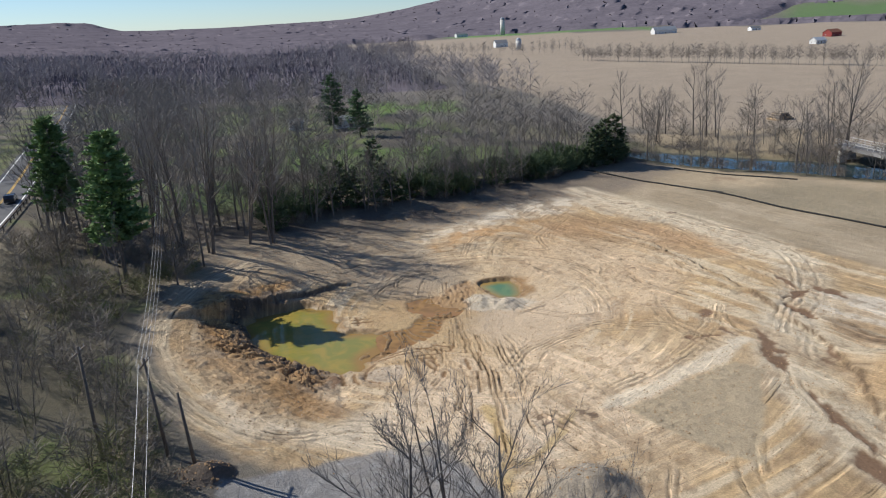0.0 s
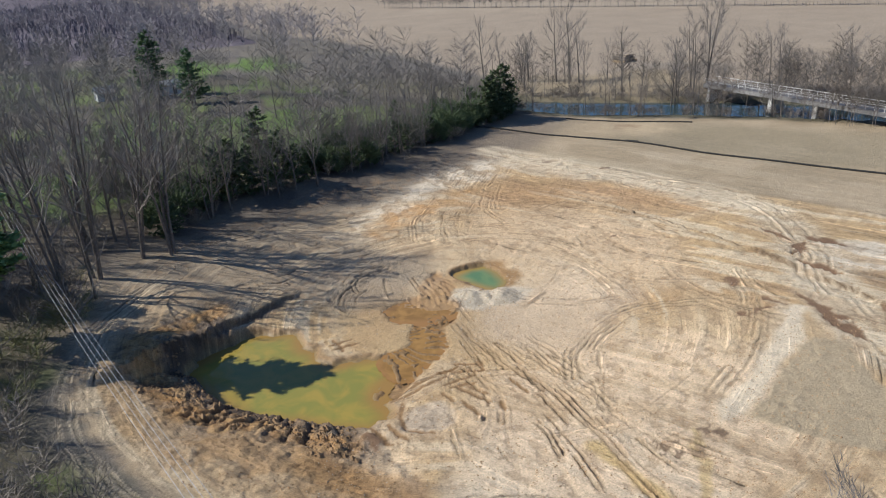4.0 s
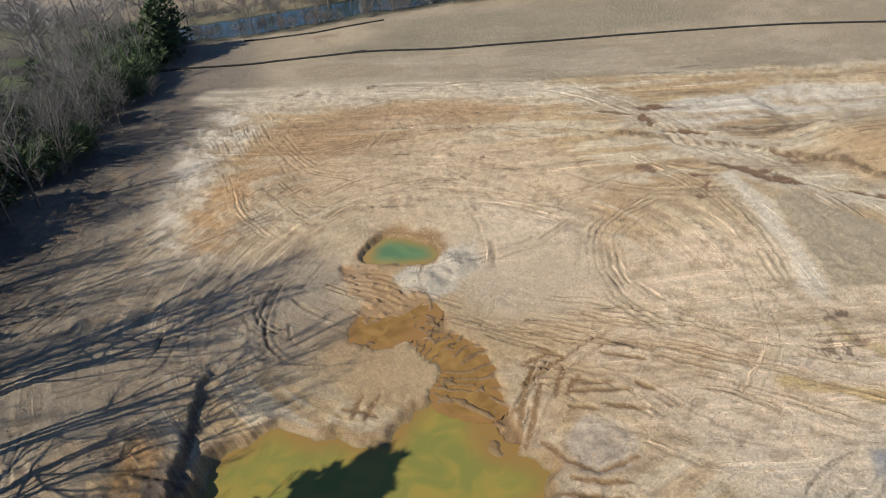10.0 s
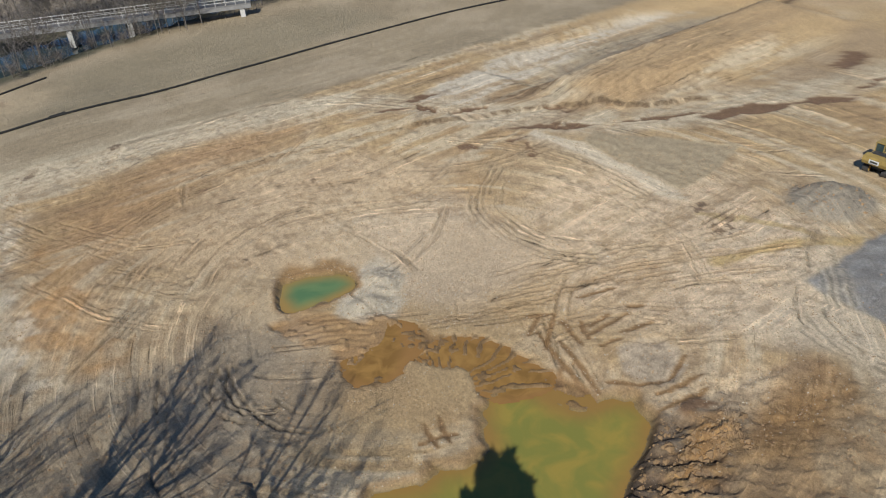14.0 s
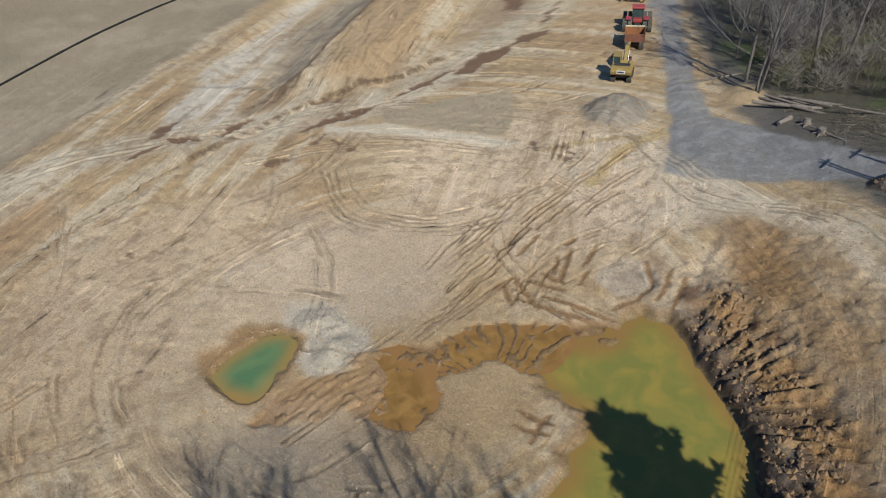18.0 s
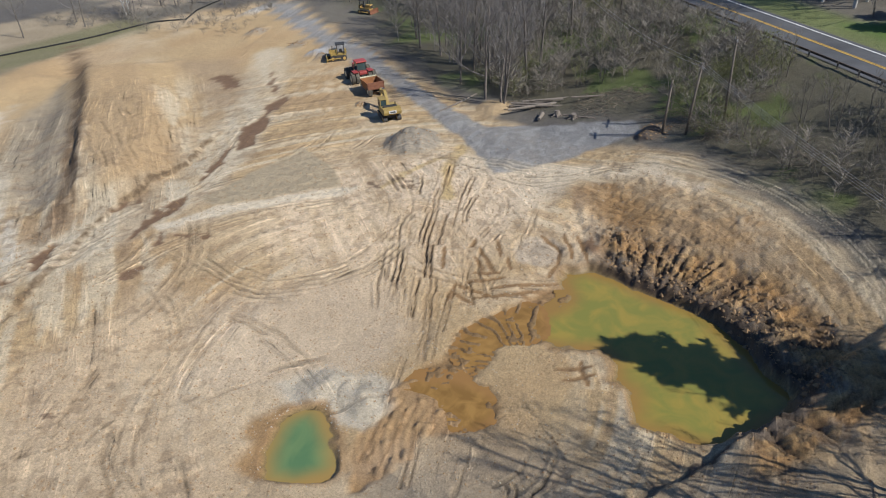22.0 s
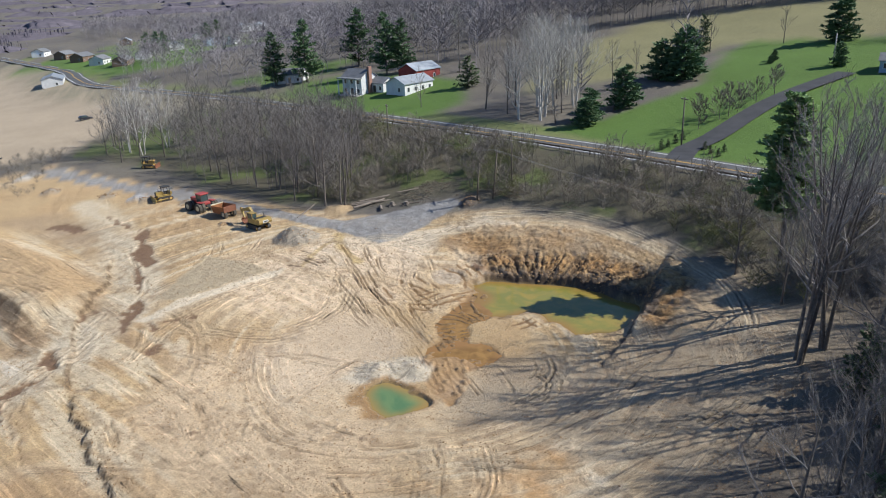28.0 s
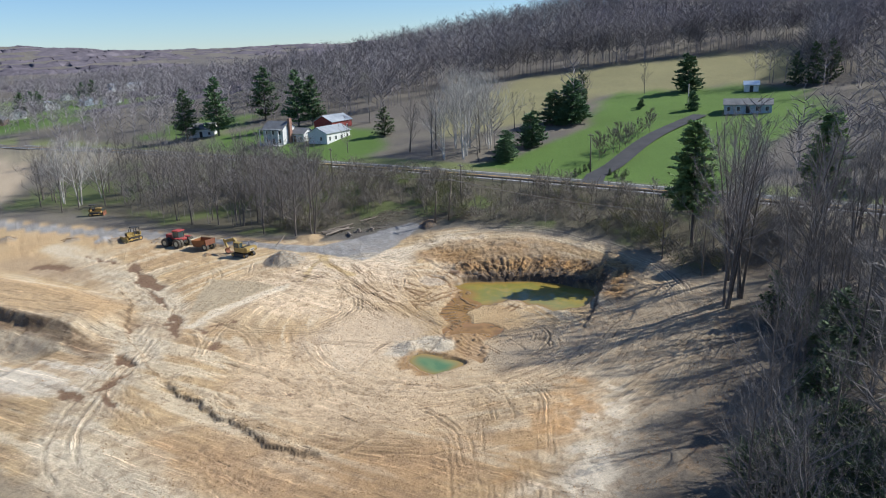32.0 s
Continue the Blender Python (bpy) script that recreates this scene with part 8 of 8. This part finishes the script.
# ---- wood heaps, logs, stumps, brush ----
M_LOG = surface("cut_log_bark", (0.11, 0.09, 0.075), (0.26, 0.22, 0.18), 3.0, 0.9)
M_LOGEND = surface("pale_cut_wood", (0.32, 0.22, 0.12), (0.5, 0.38, 0.24), 4.0, 0.85)


def log(x, y, L, r, rz, lift=0.0, tilt=0.0):
    ob = thing("log", "felled dark log with a pale cut end lying on the ground", "log", (x, y, gz(x, y) + r + lift), rz, group="felled logs")
    part("bark", Soup().tube((-L / 2, 0, -tilt), (L / 2, 0, tilt), r, r * 0.72, 9), M_LOG, ob, soft=False)
    part("cut_end", Soup().tube((-L / 2 - 0.01, 0, -tilt), (-L / 2 + 0.01, 0, -tilt), r * 0.88, r * 0.88, 9), M_LOGEND, ob)


for k in range(9):
    log(-6.5 + rnd.uniform(-2.2, 2.2), 36.6 + rnd.uniform(-1.1, 1.1) + 0.15 * k, rnd.uniform(4, 8), rnd.uniform(0.14, 0.26), rnd.uniform(-14, 14) + 10, 0.28 * (k // 4))
log(-13.5, 37.6, 7, 0.16, 12)
log(-6, 41.8, 2.2, 0.3, 80)
log(-12, 43.6, 6, 0.12, -15)
log(7, 34.5, 9, 0.17, 60)
for x, y in ((-8.3, 41.6), (-10.6, 43.2)):
    ob = thing("tree_stump", "dark uprooted stump beside the gravel yard", "stump", (x, y, gz(x, y) - 0.1), rnd.uniform(0, 360))
    part("bole", Soup().tube((0, 0, 0), (0.1, 0, 0.8), 0.5, 0.36, 10), M_LOG, ob)
    for k in range(6):
        a = k * 1.05
        part("root", Soup().tube((0.3 * math.cos(a), 0.3 * math.sin(a), 0.3), (1.0 * math.cos(a), 1.0 * math.sin(a), 0.02), 0.14, 0.04, 5), M_LOG, ob)
heap = thing("log_pile", "big stack of cut logs beyond the creek", "log pile", (116, 241, gz(116, 241)), 15)
for row in range(4):
    for k in range(10 - 2 * row):
        o = Soup()
        zz, xx = 0.35 + row * 0.62, (k - (9 - 2 * row) / 2) * 0.72 + rnd.uniform(-.1, .1)
        r = rnd.uniform(0.26, 0.38)
        o.tube((xx, -2.4 + rnd.uniform(-.4, .4), zz), (xx, 2.4 + rnd.uniform(-.4, .4), zz), r, r * 0.9, 8)
        part("log", o, M_LOGEND if rnd.random() < 0.45 else M_LOG, heap)


def rubble(name, spots, material, label, category):
    """Loose stones or clods as one mesh."""
    s = Soup()
    q = random.Random(len(spots))
    for x, y, r in spots:
        z = gz(x, y)
        j = lambda: q.uniform(0.7, 1.2)
        v = [(x + r * j(), y, z), (x - r * j(), y + r * 0.2, z), (x, y + r * j(), z), (x + r * .1, y - r * j(), z), (x + q.uniform(-.3, .3) * r, y + q.uniform(-.3, .3) * r, z + r * 0.75 * j()), (x, y, z - r * 0.5)]
        v = [(a + q.uniform(-.15, .15) * r, b + q.uniform(-.15, .15) * r, c + q.uniform(-.1, .1) * r) for a, b, c in v]
        s.add(v, [(0, 2, 4), (2, 1, 4), (1, 3, 4), (3, 0, 4), (2, 0, 5), (1, 2, 5), (3, 1, 5), (0, 3, 5)])
    return solo(name, s, material, label, category, "stuff")


M_CLOD = surface("dark_clods", (0.18, 0.118, 0.066), (0.38, 0.245, 0.13), 0.8, 0.95)
M_OCHRE = surface("ochre_clods", (0.22, 0.13, 0.06), (0.42, 0.27, 0.14), 0.8, 0.95)
M_STUBBLE = surface("dry_stubble", (0.25, 0.2, 0.13), (0.5, 0.41, 0.28), 0.8, 0.95, bump=0)
M_STONE = surface("pale_stones", (0.27, 0.235, 0.185), (0.5, 0.45, 0.375), 1.5, 0.85)
in_spoil = pd(SPOIL)
size = lambda lo, hi, k=2.5: lo + (hi - lo) * random.random() ** k
rubble("clods", [(x, y, size(0.04, 0.36, 4.0)) for x, y, _ in scatter(1500, (-36, 58, -6, 98), lambda x, y: (in_spoil(x, y) < 0.8) & (x < -14) & (poly_dist(x, y, BIG_POND) > 0.2) & (poly_dist(x, y, BIG_POND) < 6 * fbm(x, y, 4, 3) + 2), 1, 1)], M_CLOD, "dark lumps of dug earth on the pond bank", "clods")
rubble("clods", [(x, y, size(0.03, 0.13, 3)) for x, y, _ in scatter(500, (-36, 58, -6, 98), lambda x, y: (in_spoil(x, y) < 0.8) & (x < -14) & (poly_dist(x, y, BIG_POND) > 0.2), 1, 1)], M_OCHRE, "ochre lumps of dug earth on the pond bank", "clods")
in_site = pd(SITE)
any_pond = lambda x, y: np.minimum(np.minimum(poly_dist(x, y, BIG_POND), poly_dist(x, y, ORANGE_POND)), np.minimum(poly_dist(x, y, GREEN_POND), poly_dist(x, y, FLOW)))
rubble("clods", [(x, y, size(0.03, 0.15, 4)) for x, y, _ in scatter(1800, (-36, 46, 60, 145), lambda x, y: (in_site(x, y) < -1) & (any_pond(x, y) > 0.3) & (fbm(x, y, 9, 3) > 0.47), 1, 1)], M_CLOD, "scattered crumbs of dark earth on worked ground", "clods")
rubble("stones", [(x, y, size(0.025, 0.085, 3)) for x, y, _ in scatter(2200, (-4, 76, 26, 102), lambda x, y: (np.hypot(x - 12, y - 89) < 14 * (0.5 + fbm(x, y, 6, 2))) & (any_pond(x, y) > 0.3), 1, 1)], M_STONE, "pale stones strewn beside the green pool", "stones")
rubble("stones", [(x, y, size(0.03, 0.12)) for x, y, _ in scatter(700, (2, 93, 14, 102), lambda x, y: (np.hypot(x - 7.5, y - 97) < 4.4) & (any_pond(x, y) > 0.2), 1, 1)], M_STONE, "pale rubble heaped beside the green pool", "stones")
rubble("clods", [(x, y, size(0.03, 0.12, 3)) for x, y, _ in scatter(220, (30, 88, 46, 122), lambda x, y: np.abs(line_dist(x, y, BERM)[1] + 0.2) < 0.9, 1, 1)], M_CLOD, "ridge of crumbled dark earth along the haul road", "clods")
rubble("stones", [(hx + math.cos(a) * hr * q, hy + math.sin(a) * hr * q, size(0.06, 0.25)) for hx, hy, hr, hh, hue in HEAPS if hue[0] < 0.4 for a, q in [(random.uniform(0, 6.28), random.random() ** 0.5 * 1.1) for _ in range(90)]], M_CLOD, "loose crumbs on the earth heaps", "clods")


def crumbs(n, box, test, lo, hi, material, label):
    """A strewn layer of small broken lumps, each a low pyramid, as one mesh."""
    p = np.array(scatter(n, box, test, 0, 1))
    x, y, r = p[:, 0], p[:, 1], lo + (hi - lo) * p[:, 2] ** 3
    z, k, q = gz_many(x, y), len(x), np.random.RandomState(n)
    a = q.uniform(0, 6.28, k)
    cols = [np.stack([x + r * q.uniform(0.7, 1.3, k) * np.cos(a + j * 2.09), y + r * q.uniform(0.7, 1.3, k) * np.sin(a + j * 2.09), z - 0.02], -1) for j in range(3)]
    cols.append(np.stack([x + 0.3 * r * q.uniform(-1, 1, k), y + 0.3 * r * q.uniform(-1, 1, k), z + r * q.uniform(0.6, 1.1, k)], -1))
    v = np.stack(cols, 1).reshape(-1, 3)
    f = (np.array([[0, 1, 3], [1, 2, 3], [2, 0, 3]])[None] + 4 * np.arange(k)[:, None, None]).reshape(-1, 3)
    me = bpy.data.meshes.new("crumbs")
    me.from_pydata(v.tolist(), [], f.tolist())
    me.materials.append(material)
    tagged(new("crumbs", me), label, "crumbs", kind="stuff")


crumbs(30000, (-34, 50, 50, 142), lambda x, y: (in_site(x, y) < -2) & (any_pond(x, y) > 0.2) & (in_pad(x, y) > 1) & (fbm(x, y, 7, 3) > 0.42), 0.03, 0.13, M_CLOD, "brown crumbs of earth strewn over the worked ground")
crumbs(7000, (-20, 62, 34, 112), lambda x, y: (any_pond(x, y) > 0.15) & (in_site(x, y) < -2) & (fbm(x + 30, y, 8, 3) > 0.44), 0.025, 0.1, M_STONE, "pale gravel strewn over the pit floor")
crumbs(20000, (26, 60, 110, 180), lambda x, y: (poly_dist(x, y, FIELD) < -1), 0.04, 0.11, M_STUBBLE, "short stubble and clods of the harvested field")
M_BRUSHWOOD = surface("broken_branches", (0.10, 0.08, 0.06), (0.26, 0.21, 0.16), 1.0, 0.9, bump=0)
s = Soup()
for x, y, _ in scatter(900, (-30, 30, 2, 62), lambda x, y: (in_west(x, y) < 1) & (in_pad(x, y) > 1) & (vnoise(x, y, 5) > 0.4), 1, 1) + scatter(900, (-60, 60, -26, 118), lambda x, y: (in_west(x, y) < 0.5) & (vnoise(x, y, 6) > 0.5), 1, 1):
    a, L = random.uniform(0, 6.28), random.uniform(0.5, 2.6)
    p = Vector((x, y, gz(x, y) + 0.05))
    s.spike(p, p + Vector((math.cos(a) * L, math.sin(a) * L, random.uniform(0, 0.5))), 0.03)
solo("fallen_branches", s, M_BRUSHWOOD, "broken branches strewn over the cleared ground", "brushwood", "stuff")
